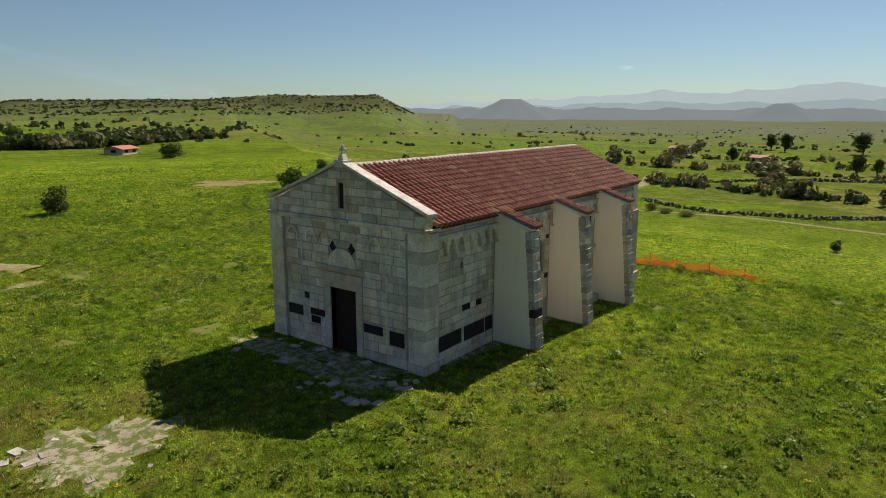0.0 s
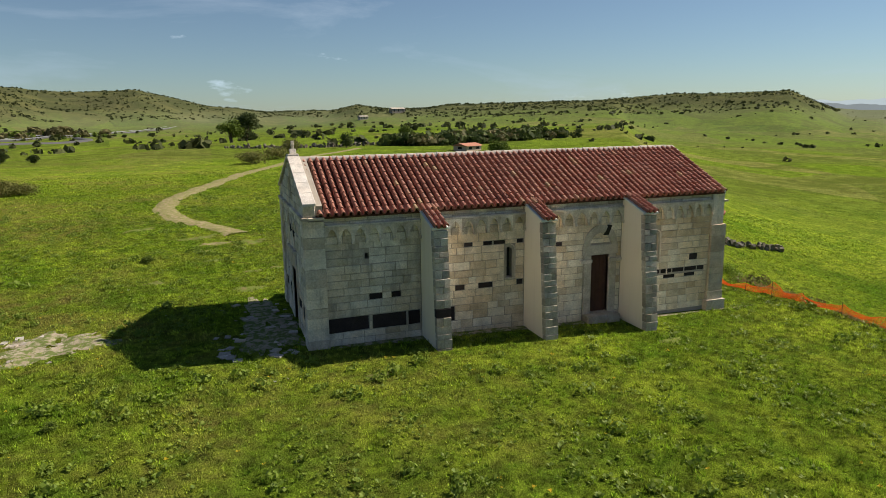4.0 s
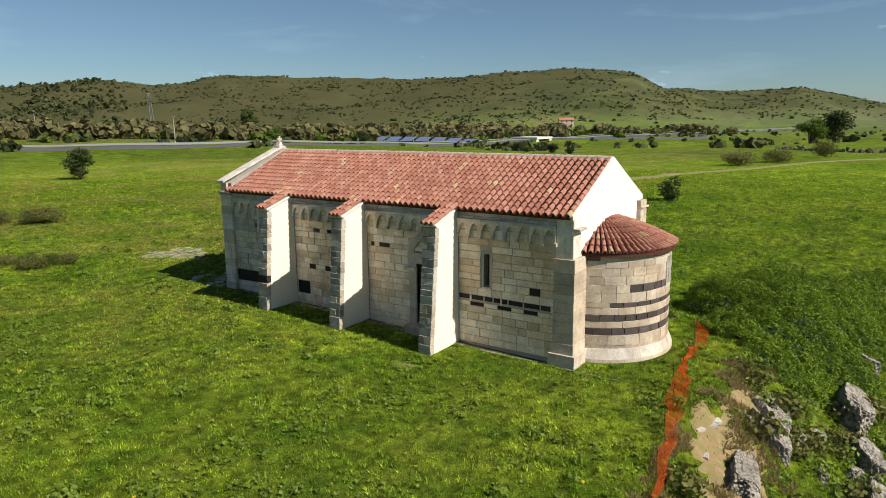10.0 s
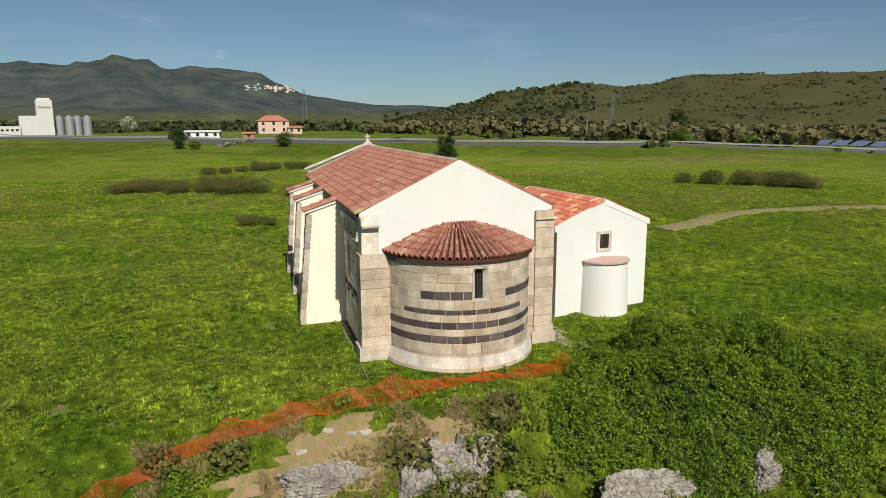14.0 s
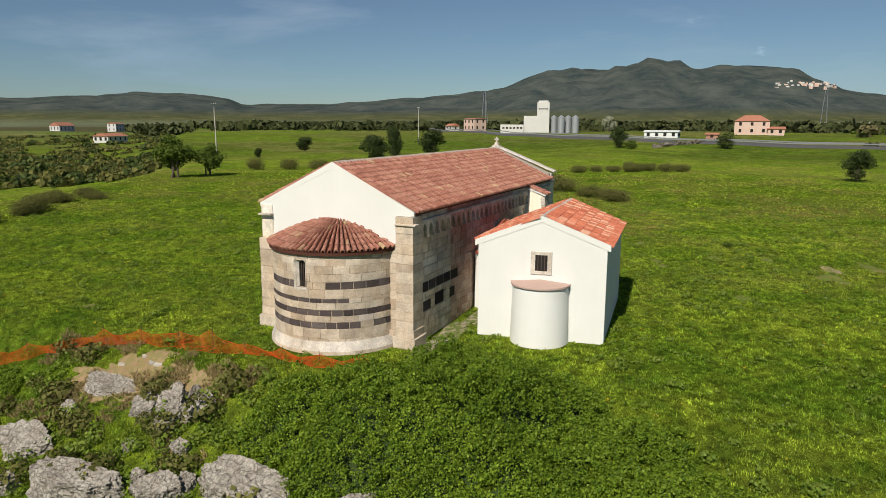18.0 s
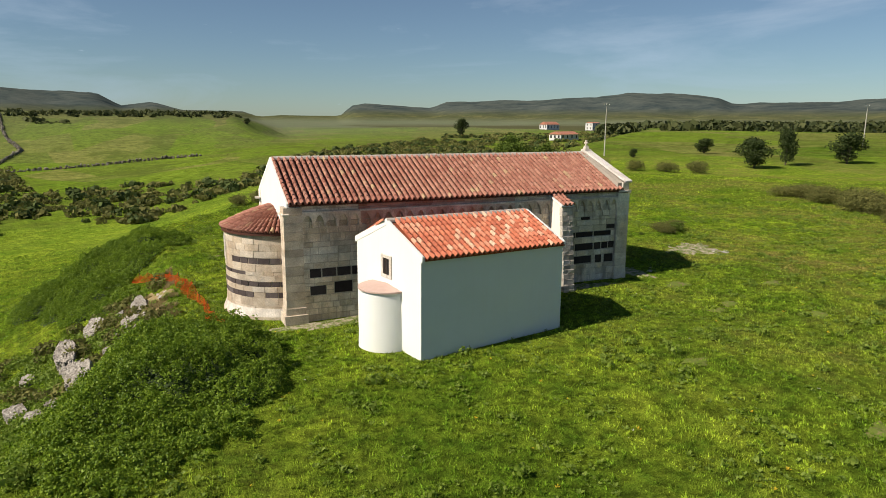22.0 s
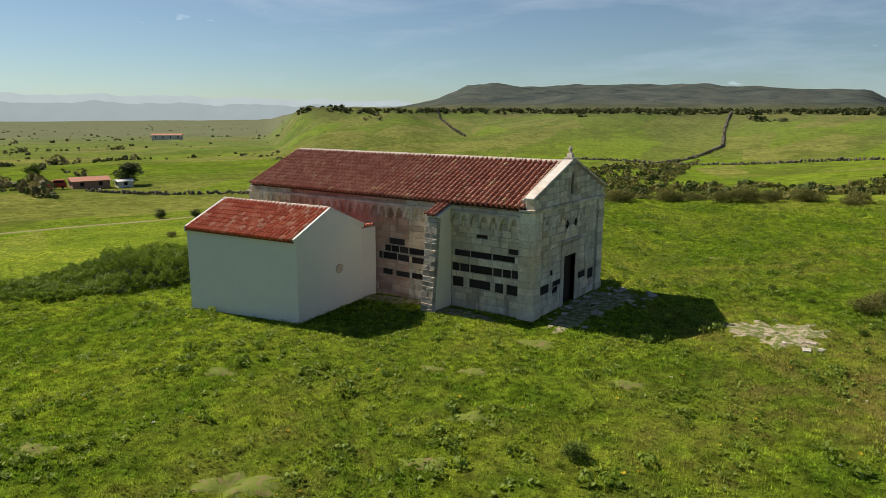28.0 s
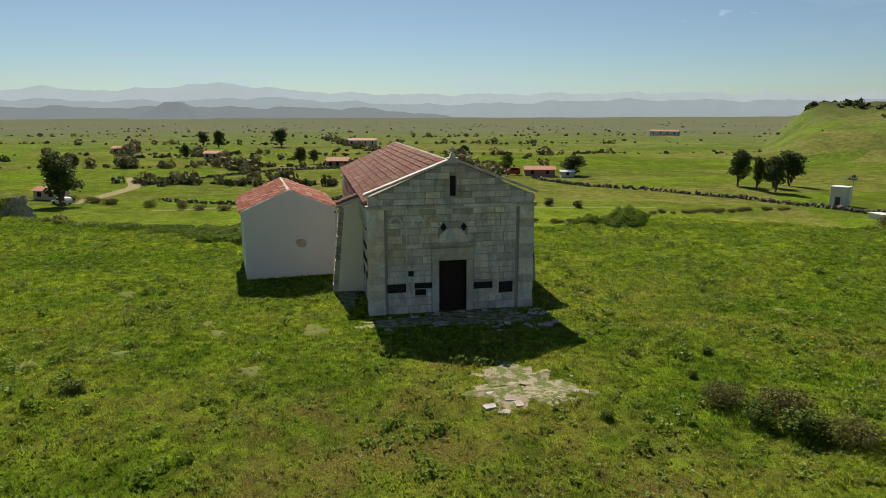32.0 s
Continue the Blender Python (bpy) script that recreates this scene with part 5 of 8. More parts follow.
wc = Vector((*C["se"], 0)) + en * 2.33 + eo * 0.0
tw = Matrix((eo, en, Vector((0, 0, 1)))).transposed().to_4x4()
tw.translation = (wc.x, wc.y, 2.50)
cwin = part("window", Mesh().box(-0.05, 0.04, -0.38, 0.38, -0.42, 0.42, tw), PALE_STONE, chapel, "small window with pale stone frame", 0.01)
part("window_opening", Mesh().box(0.0, 0.045, -0.22, 0.22, -0.28, 0.30, tw), SHADE, cwin)
for k in range(3):
    part("window_bar", Mesh().box(0.045, 0.06, -0.12 + 0.12 * k - 0.012, -0.12 + 0.12 * k + 0.012, -0.28, 0.30, tw), IRON, cwin)
# round hole in the west wall
hn = Vector((C["sw"][1] - C["nw"][1], -(C["sw"][0] - C["nw"][0]), 0)).normalized()
hp = Vector((7.69, 9.25, 1.56))
hole = Mesh()
hd = Vector((C["sw"][0] - C["nw"][0], C["sw"][1] - C["nw"][1], 0)).normalized()
ring = [hp + hd * (0.24 * math.cos(a) * (1 + 0.12 * math.sin(3 * a))) + Vector((0, 0, 0.22 * math.sin(a) * (1 + 0.1 * math.cos(2 * a)))) for a in np.linspace(0, 2 * math.pi, 15)[:-1]]
hole.add([tuple(p + hn * s) for s in (-0.03, 0.03) for p in ring], [tuple(range(14)), tuple(range(14, 28))[::-1]] + [(k, (k + 1) % 14, 14 + (k + 1) % 14, 14 + k) for k in range(14)])
part("oculus", hole, ROUGH_GREY, chapel, "rough stone oculus blocked with grey stone")
# link between chapel and church under a lean-to of tiles
lk = Mesh().prism([(7.98, -1.0), (11.10, -1.0), (11.10, 2.02), (7.98, 2.98)], "y", WID + 0.10, 7.72)
lw = part("link_wall", lk, PLASTER, chapel, "white plastered link between chapel and church", 0.01)
lm = Mesh()
lup = Vector((-3.24, 0, 0.99))
roof_slope(lw, (11.22, 7.62, 2.04), (11.22, WID + 0.14, 2.04), lup.normalized(), lup.length, 5, 9, lambda c, r: True, CHAPEL_TILE_MESH, lm, rc)

# ---- far mountain ranges, their haze painted as pale colour and glow ----
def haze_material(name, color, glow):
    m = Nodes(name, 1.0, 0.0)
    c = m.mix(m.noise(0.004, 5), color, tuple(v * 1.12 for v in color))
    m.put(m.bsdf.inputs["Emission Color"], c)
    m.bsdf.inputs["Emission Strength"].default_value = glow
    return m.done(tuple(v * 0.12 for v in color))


def far_range(name, profile, r, seed, mat, label):
    """A distant ridge, built as a real slope with an uneven crest: bearing and crest's height in degrees."""
    rnd = np.random.RandomState(seed)
    deg = np.arange(profile[0][0], profile[-1][0], 0.3)
    n = len(deg)
    az = np.radians(deg)
    rough = sum(np.sin(deg * f + rnd.rand() * 6.28) / f for f in (1.1, 1.9, 3.1, 5.3, 8.2))
    crest = r * np.tan(np.radians(np.interp(deg, [a for a, _ in profile], [e for _, e in profile]) + 0.085 * rough)) + 7.5
    v, rows = [], 5
    for q in range(rows):
        t = q / (rows - 1)
        rad = r - 420 * (1 - t)
        z = -60 + (crest + 60) * t ** 0.8 + (np.sin(az * 170 + q) * 4 * (t > 0.1) * (t < 0.9))
        v.append(np.stack([8 + rad * np.cos(az), 3 + rad * np.sin(az), z], -1))
    v = np.concatenate(v)
    i, j = np.meshgrid(np.arange(rows - 1), np.arange(n - 1), indexing="ij")
    f = np.stack([i * n + j, i * n + j + 1, (i + 1) * n + j + 1, (i + 1) * n + j], -1).reshape(-1, 4)
    tagged(new(name, fast_mesh(name, v, f, mat, True)), label, "mountains", kind="structure")


# haze colours: paler and more glowing the farther the range
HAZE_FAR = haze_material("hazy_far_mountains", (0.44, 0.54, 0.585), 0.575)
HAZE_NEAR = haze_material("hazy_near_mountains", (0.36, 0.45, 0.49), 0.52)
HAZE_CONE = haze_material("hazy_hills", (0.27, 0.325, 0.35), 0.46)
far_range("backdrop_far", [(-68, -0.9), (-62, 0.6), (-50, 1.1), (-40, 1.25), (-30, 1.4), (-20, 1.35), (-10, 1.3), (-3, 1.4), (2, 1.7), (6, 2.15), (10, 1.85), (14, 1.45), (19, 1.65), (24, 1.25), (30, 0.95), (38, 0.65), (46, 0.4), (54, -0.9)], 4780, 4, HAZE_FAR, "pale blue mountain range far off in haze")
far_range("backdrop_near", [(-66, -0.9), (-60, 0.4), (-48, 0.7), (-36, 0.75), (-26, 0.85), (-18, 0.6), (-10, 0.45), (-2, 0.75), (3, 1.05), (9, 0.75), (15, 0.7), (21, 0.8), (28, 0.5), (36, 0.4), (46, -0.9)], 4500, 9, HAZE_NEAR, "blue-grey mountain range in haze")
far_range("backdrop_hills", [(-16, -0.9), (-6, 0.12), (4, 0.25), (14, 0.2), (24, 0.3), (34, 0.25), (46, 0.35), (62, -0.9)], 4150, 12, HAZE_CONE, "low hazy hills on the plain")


def hazy_cone(az, r, half, top, seed):
    n, rings_, rnd = 40, 9, random.Random(seed)
    v, f = [], []
    cx, cy = 8 + r * math.cos(radians(az)), 3 + r * math.sin(radians(az))
    wob = [rnd.uniform(0.85, 1.15) for _ in range(n)]
    for q in range(rings_):
        t = q / (rings_ - 1)
        rad = half * (1 - t) ** 1.0 + half * 0.16 * t
        z = -45 + (top + 45) * (t ** 1.25)
        v += [(cx + rad * wob[k] * math.cos(2 * math.pi * k / n), cy + rad * wob[k] * math.sin(2 * math.pi * k / n), z + rnd.uniform(-2, 2)) for k in range(n)]
    f = [(q * n + k, q * n + (k + 1) % n, (q + 1) * n + (k + 1) % n, (q + 1) * n + k) for q in range(rings_ - 1) for k in range(n)] + [tuple((rings_ - 1) * n + k for k in range(n))]
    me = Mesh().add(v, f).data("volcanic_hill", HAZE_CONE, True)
    tagged(new("volcanic_hill", me), "hazy blue-grey volcanic cone on the plain", "hill", "volcanic hills", kind="structure")


hazy_cone(31, 3700, 330, 74, 1)
hazy_cone(10, 3800, 260, 50, 2)
hazy_cone(34.5, 3900, 240, 26, 3)


# ---- plants ----
def leaf_cloud(rnd, centres, radii, count, size, flat=0.75, shell=0.55):
    """Quads of leaves round the given blobs, as numpy vertices and faces."""
    k = rnd.choice(len(centres), count, p=np.asarray(radii) ** 2 / np.sum(np.asarray(radii) ** 2))
    d = rnd.normal(size=(count, 3))
    d /= np.linalg.norm(d, axis=1)[:, None]
    rad = np.asarray(radii)[k] * (shell + (1 - shell) * rnd.rand(count) ** 0.5) * (1 + 0.16 * rnd.normal(size=count))
    at = np.asarray(centres)[k] + d * rad[:, None] * [1, 1, flat]
    nrm = d + rnd.normal(size=(count, 3)) * 0.7
    nrm /= np.linalg.norm(nrm, axis=1)[:, None]
    t = np.cross(nrm, rnd.normal(size=(count, 3)))
    t /= np.linalg.norm(t, axis=1)[:, None]
    b = np.cross(nrm, t)
    s = size * (0.55 + 0.9 * rnd.rand(count))[:, None]
    v = np.stack([at - t * s * 0.5, at - b * s * 0.36 + t * s * 0.05, at + t * s * 0.6, at + b * s * 0.36 + t * s * 0.05], 1).reshape(-1, 3)
    return v, np.arange(count * 4).reshape(-1, 4)


def tube(m, pts, radii, seg=7):
    """A tapered limb through the points."""
    k0 = len(m.v)
    for p, r in zip(pts, radii):
        m.v += [(p[0] + r * math.cos(2 * math.pi * k / seg), p[1] + r * math.sin(2 * math.pi * k / seg), p[2]) for k in range(seg)]
    for q in range(len(pts) - 1):
        m.f += [(k0 + q * seg + k, k0 + q * seg + (k + 1) % seg, k0 + (q + 1) * seg + (k + 1) % seg, k0 + (q + 1) * seg + k) for k in range(seg)]


def tree_proto(name, label, seed, height, width, trunk_h, mat, leaves=2600, leaf=0.30, blobs=14, upright=False, stems=1, category="tree"):
    """One tree or bush with trunk, limbs and crown, kept as the model for its copies."""
    rnd = np.random.RandomState(seed)
    t = thing(name, label, category)
    m = Mesh()
    centres, radii = [], []
    ch = height - trunk_h
    for k in range(blobs):
        a, h = rnd.rand() * 6.28, rnd.rand()
        env = (1 - 0.55 * h) if upright else math.sin(math.pi * (0.18 + 0.72 * h)) ** 0.7
        rr_ = width * 0.5 * env * 0.62 * rnd.rand() ** 0.5
        centres.append((rr_ * math.cos(a), rr_ * math.sin(a), trunk_h + ch * (0.12 + 0.74 * h)))
        radii.append(width * 0.5 * (0.30 + 0.28 * rnd.rand()) * (0.75 + 0.25 * env))
    for s in range(stems):
        off = (rnd.uniform(-0.3, 0.3) * width * 0.3 * (stems > 1), rnd.uniform(-0.3, 0.3) * width * 0.3 * (stems > 1))
        lean = (rnd.uniform(-0.1, 0.1) * height, rnd.uniform(-0.1, 0.1) * height)
        tube(m, [(off[0], off[1], -0.4), (off[0] + lean[0] * 0.4, off[1] + lean[1] * 0.4, trunk_h * 0.8), (off[0] + lean[0], off[1] + lean[1], trunk_h + ch * 0.6)], [0.028 * height, 0.021 * height, 0.006 * height])
    for c in centres[:7]:
        tube(m, [(0, 0, trunk_h * 0.7), (c[0] * 0.5, c[1] * 0.5, trunk_h * 0.8 + (c[2] - trunk_h) * 0.4), c], [0.014 * height, 0.010 * height, 0.003 * height], 5)
    part("trunk", m, BARK, t, "dark bark trunk and limbs")
    v, f = leaf_cloud(rnd, centres, radii, leaves, leaf)
    link("crown", fast_mesh("crown", v, f, mat), t)
    return t


oak = tree_proto("tree", "dense dark green evergreen tree standing in the meadow", 1, 6.0, 6.0, 0.3, DARK_LEAF, 4200, 0.28)
spring = tree_proto("tree", "bright green spring tree with several stems", 2, 6.2, 6.6, 1.4, BRIGHT_LEAF, 2800, 0.34, stems=3)
tall = tree_proto("tree", "tall loose eucalyptus tree with dark foliage", 3, 10.0, 6.5, 1.3, TREE_LEAF, 3600, 0.40, blobs=20)
cypress = tree_proto("tree", "narrow dark cypress tree", 4, 8.0, 3.0, 0.6, TREE_LEAF, 2000, 0.30, blobs=18, upright=True)
bush_a = tree_proto("bush", "rounded dark green bush in the grass", 5, 2.2, 2.8, 0.2, TREE_LEAF, 1700, 0.15, blobs=9, category="bush")
bush_b = tree_proto("bush", "low olive-brown scrub bush", 6, 1.5, 3.4, 0.1, MOUND, 2600, 0.13, blobs=11, category="bush")
bush_c = tree_proto("bush", "fresh green leafy bush", 7, 1.8, 2.4, 0.15, BRIGHT_LEAF, 1500, 0.15, blobs=9, category="bush")
flower = tree_proto("tree", "tree in pale white blossom", 8, 6.5, 6.0, 1.2, leaf_material("blossom", (0.30, 0.32, 0.20), (0.55, 0.56, 0.45)), 2200, 0.36)
rp = random.Random(77)
used = set()


def plant(proto, x, y, h=1.0, w=None, z=None, label="", group=""):
    w = w or h
    m = Matrix.Translation((x, y, (gz(x, y) if z is None else z) - 0.05)) @ Matrix.Rotation(rp.uniform(0, 6.28), 4, 'Z') @ Matrix.Diagonal((w, w, h, 1))
    if proto.name not in used:
        used.add(proto.name)
        proto.matrix_basis = m
        return proto
    ob = copy_thing(proto, m)
    ob.scale = (w, w, h)
    return tagged(ob, label, group=group)


# singly visible trees and bushes: model, x, y, height factor, width factor
for proto, x, y, h, w in [
    (oak, -144, -18, 0.95, 0.95), (oak, -66.5, 28.3, 0.72, 0.78), (spring, -28.8, -54.2, 0.95, 1.0), (spring, -33.0, -52.5, 0.75, 0.8), (oak, -84.5, -52.5, 1.15, 0.85),
    (oak, -98.7, -50.7, 1.0, 1.3), (oak, -100, -87, 0.62, 1.0), (oak, -68, -74, 0.32, 0.42), (oak, 10, 200, 1.55, 1.9), (spring, 5, 192, 1.2, 1.5), (oak, -170, -365, 1.9, 1.9),
    (tall, 121, 57, 1.12, 1.4), (tall, 128.7, -102.2, 1.02, 1.1), (tall, 119.5, -101.0, 0.90, 0.6), (tall, 115.5, -103, 0.95, 0.95), (tall, 129.8, -119, 1.0, 1.35), (tall, 124, -109, 0.85, 1.0),
    (oak, 178, -77, 1.15, 1.75), (spring, 215, -66, 0.9, 0.9), (oak, 287, 59.6, 1.0, 1.0), (tall, 394, 58, 1.1, 1.4), (tall, 420, 70, 1.0, 1.3), (tall, 396, 22, 1.2, 1.9), (tall, 243, 10.4, 0.75, 1.1),
    (tall, 247, 4.9, 0.6, 0.75), (tall, -204, 173, 1.35, 1.5), (flower, -262, -46, 1.1, 1.25), (bush_c, -140, -14, 1.3, 1.7), (cypress, -270, 62, 1.1, 1.2), (cypress, -272, 68, 1.3, 1.3), (cypress, -274, 75, 1.0, 1.2),
    (cypress, -276, 80, 1.25, 1.4), (bush_a, 8.2, 41.8, 1.02, 1.0), (bush_a, 89.1, -1.6, 0.75, 0.75), (bush_a, 27.6, 131, 1.6, 1.9), (bush_c, 47.8, 92, 1.5, 2.1), (bush_c, 51, 96, 1.4, 1.8), (bush_b, 4.3, 93, 1.3, 1.7), (bush_b, 9, 100, 1.3, 1.5),
    (bush_b, 14, 120, 1.9, 1.3), (bush_c, 31.6, 33.2, 1.2, 1.2), (bush_c, 30.7, 41.2, 1.25, 1.5), (bush_a, 46.2, 54.0, 0.7, 0.8), 
    (spring, 52, 165, 0.7, 0.8), (bush_c, -6.0, 15.7, 0.20, 0.36), (bush_a, -146, 8, 1.8, 2.4), (oak, -75, -51, 0.9, 1.2),
    (bush_b, -50, -52, 1.1, 1.0), (bush_b, -46.5, -56, 1.1, 1.0), (bush_b, -53.3, -48.5, 1.0, 1.2), (bush_b, -57, -46, 1.2, 1.2), (bush_a, 102, -40, 0.8, 1.2), (bush_a, 97, -44, 0.7, 1.1), (oak, 300, -70, 0.8, 1.0), (spring, 205, -62, 0.6, 0.8),
    (bush_c, -12.4, -2.9, 0.36, 0.62), (bush_b, -11.2, -3.3, 0.42, 0.50), (bush_b, -13.0, -3.7, 0.38, 0.46), (bush_b, -10.5, -1.9, 0.36, 0.40), (bush_c, -11.6, -2.2, 0.32, 0.45), (bush_c, -10.7, 1.6, 0.14, 0.22), (bush_c, -8.6, -2.2, 0.14, 0.18), (bush_c, -6.8, -3.8, 0.15, 0.20),
    (bush_a, 100, 150, 1.3, 1.5), (spring, -190, 190, 1.1, 1.4), (spring, -176, 205, 0.9, 1.2), (oak, -122, 150, 0.8, 0.9), (spring, -128, 118, 0.9, 1.0), (oak, -36, 112, 0.35, 0.55), (oak, -30, 108, 0.25, 0.45), (bush_c, -45, 118, 0.9, 1.0),
]:
    plant(proto, x, y, h, w)


def mound_row(points, count, spread, h, proto, seed, label, group):
    """A row of overlapping scrub bushes along a line."""
    rnd = random.Random(seed)
    for k in range(count):
        t = (k + rnd.uniform(0.1, 0.9)) / count * (len(points) - 1)
        i = min(int(t), len(points) - 2)
        x = points[i][0] + (points[i + 1][0] - points[i][0]) * (t - i) + rnd.uniform(-spread, spread)
        y = points[i][1] + (points[i + 1][1] - points[i][1]) * (t - i) + rnd.uniform(-spread, spread)
        plant(proto, x, y, h * rnd.uniform(0.7, 1.2), h * rnd.uniform(0.8, 1.3), label=label, group=group)


mound_row([(-64, -9), (-71, 7)], 9, 1.2, 0.85, bush_b, 1, "low brambly mound of olive-green scrub", "scrub mound by the wall")
mound_row([(-41, -16), (-34, -1.5)], 10, 1.2, 0.95, bush_b, 2, "low brown-green mound of scrub in the meadow", "scrub mound in the meadow")
mound_row([(-30, 1.5), (-26.5, 5)], 4, 0.8, 0.75, bush_b, 3, "low dark green mound of scrub", "small scrub mound")
mound_row([(-30.5, 47.5), (-20.5, 57)], 10, 1.0, 1.0, bush_b, 4, "brown-green mound of scrub beside the track", "scrub mound by the track")
mound_row([(82, -30), (86, -62), (92, -88)], 44, 1.6, 0.45, bush_b, 5, "grey-green hedge of flowering scrub", "hedge below the terrace")
mound_row([(14, -31), (3, -38), (-8, -43)], 14, 1.2, 0.75, bush_b, 6, "low hedge of scrub at the terrace edge", "hedge on the terrace edge")
mound_row([(107, 22), (125, 48), (128, 60)], 10, 1.2, 0.9, bush_b, 7, "dark hedge along the field", "field hedge")


def scatter(name, count, where, size, mat, seed, label, quads=12, tall_f=0.75, leaf=0.34):
    """Scrub too far and too plentiful to count: clumps of leaves over the land."""
    rnd = np.random.RandomState(seed)
    x, y = where(rnd, count)
    z = ground_z(x, y)
    s = size[0] + (size[1] - size[0]) * rnd.rand(len(x)) ** 2
    n = len(x)
    d = rnd.normal(size=(n, quads, 3))
    d /= np.linalg.norm(d, axis=2)[..., None]
    rad = 0.55 + 0.45 * rnd.rand(n, quads)
    at = np.stack([x, y, z], -1)[:, None] + d * rad[..., None] * s[:, None, None] * [0.6, 0.6, 0.42 * tall_f] + np.array([0, 0, 1.0]) * (s * 0.34 * tall_f)[:, None, None]
    nrm = d + rnd.normal(size=d.shape) * 0.5
    t = np.cross(nrm, rnd.normal(size=d.shape))
    t /= np.linalg.norm(t, axis=2)[..., None]
    b = np.cross(nrm, t)
    b /= np.linalg.norm(b, axis=2)[..., None]
    q = (s * leaf)[:, None, None] * (0.6 + 0.8 * rnd.rand(n, quads, 1))
    v = np.stack([at - t * q, at - b * q * 0.8, at + t * q, at + b * q * 0.8], 2).reshape(-1, 3)
    ob = new(name, fast_mesh(name, v, np.arange(len(v)).reshape(-1, 4), mat))
    return tagged(ob, label, "scrub", kind="stuff")


def polar(rnd, n, az0, az1, r0, r1):
    a, r = np.radians(az0 + (az1 - az0) * rnd.rand(n)), r0 + (r1 - r0) * rnd.rand(n)
    return 8 + r * np.cos(a), 3 + r * np.sin(a)


def patchy(x, y, size, seed, cut):
    return wave(x, y, size, seed) + 0.6 * wave(x, y, size * 0.31, seed + 50) > cut


def on_hills(rnd, n):
    x, y = polar(rnd, n * 3, 38, 160, 330, 1250)
    keep = (ground_z(x, y) > 4) & patchy(x, y, 130, 21, -0.35)
    return x[keep][:n], y[keep][:n]


def on_plateau(rnd, n):
    x, y = polar(rnd, n * 9, -104, -40, 330, 640)
    z = ground_z(x, y)
    rim = (z > 8.6) & (z < 11.6) & (rnd.rand(len(x)) < 0.5)
    keep = rim | (z > 4) & patchy(x, y, 70, 25, 1.1)
    return x[keep][:n], y[keep][:n]


def forest(rnd, n):
    x, y = polar(rnd, n, 150, 232, 330, 1500)
    keep = (x < -330) | (y > 150) | (y < -140)
    return x[keep], y[keep]


SCRUB_LAND = [[(78, -92), (44, -82), (50, -180), (72, -290), (96, -262), (92, -150)], [(54, -120), (22, -92), (-6, -118), (22, -160), (50, -165)], [(8, -120), (-12, -88), (-48, -98), (-100, -170), (-128, -330), (-30, -200)]]


def within(x, y, poly):
    inside = np.zeros(x.shape, bool)
    for (ax, ay), (bx_, by_) in zip(poly, poly[1:] + poly[:1]):
        inside ^= ((ay > y) != (by_ > y)) & (x < (bx_ - ax) * (y - ay) / (by_ - ay + 1e-9) + ax)
    return inside


def south_scrub(rnd, n):
    """Thick maquis in the hollow, with open fields between."""
    x, y = polar(rnd, n * 7, -150, -60, 85, 420)
    az = np.degrees(np.arctan2(y - 3, x - 8))
    land = (az < -114) & patchy(x, y, 45, 31, 0.1)
    for poly in SCRUB_LAND:
        land |= within(x, y, poly) & patchy(x, y, 16, 33, -0.25)
    keep = land & (outward(x, y) > 3)
    return x[keep][:n], y[keep][:n]


def dark_wood(rnd, n):
    t, off = rnd.rand(n), rnd.rand(n)
    return 44 + 52 * t - 8 * off + rnd.normal(size=n), 126 + 24 * t + 16 * off + rnd.normal(size=n)


def plain_rows(rnd, n):
    a, r = np.radians(-48 + 96 * rnd.rand(n)), 260 + 2200 * rnd.rand(n) ** 1.6
    k = 150.0
    x, y = 8 + r * np.cos(a), 3 + r * np.sin(a)
    snap = rnd.rand(n)
    r = np.where(snap >= 0.85, np.maximum(r, 650 + 800 * rnd.rand(n)), r)
    x, y = 8 + r * np.cos(a), 3 + r * np.sin(a)
    x = np.where(snap < 0.45, np.round(x / k) * k + rnd.normal(size=n) * 3, x)
    y = np.where((snap >= 0.45) & (snap < 0.85), np.round((y + 0.35 * x) / 110) * 110 - 0.35 * x + rnd.normal(size=n) * 3, y)
    return x, y


def plain_lines(rnd, n):
    """Hedges and tree rows between the fields of the plain."""
    rows = [(150, -20, 172, 60), (215, -75, 235, 130), (172, 20, 330, 62), (300, -140, 325, 190), (240, 75, 420, 110), (420, -220, 450, 260), (150, -44, 300, -62), (330, -30, 560, -10), (600, -300, 640, 340)]
    ax, ay, bx_, by_ = np.array(rows, float)[rnd.randint(0, len(rows), n)].T
    t = rnd.rand(n)
    t = np.round(t * 14) / 14 + rnd.normal(size=n) * 0.022
    return ax + (bx_ - ax) * t + rnd.normal(size=n) * 2.0, ay + (by_ - ay) * t + rnd.normal(size=n) * 2.0


def north_fields(rnd, n):
    x, y = polar(rnd, n * 3, 52, 170, 150, 620)
    line = (np.abs(((x * 0.8 + y * 0.6) / 60.0) % 1 - 0.5) < 0.035) | (np.abs(((x * -0.5 + y * 0.86) / 75.0) % 1 - 0.5) < 0.04) | patchy(x, y, 70, 41, 1.0)
    return x[line][:n], y[line][:n]


def mountain(rnd, n):
    x, y = polar(rnd, n, 158, 240, 1300, 3100)
    return x, y


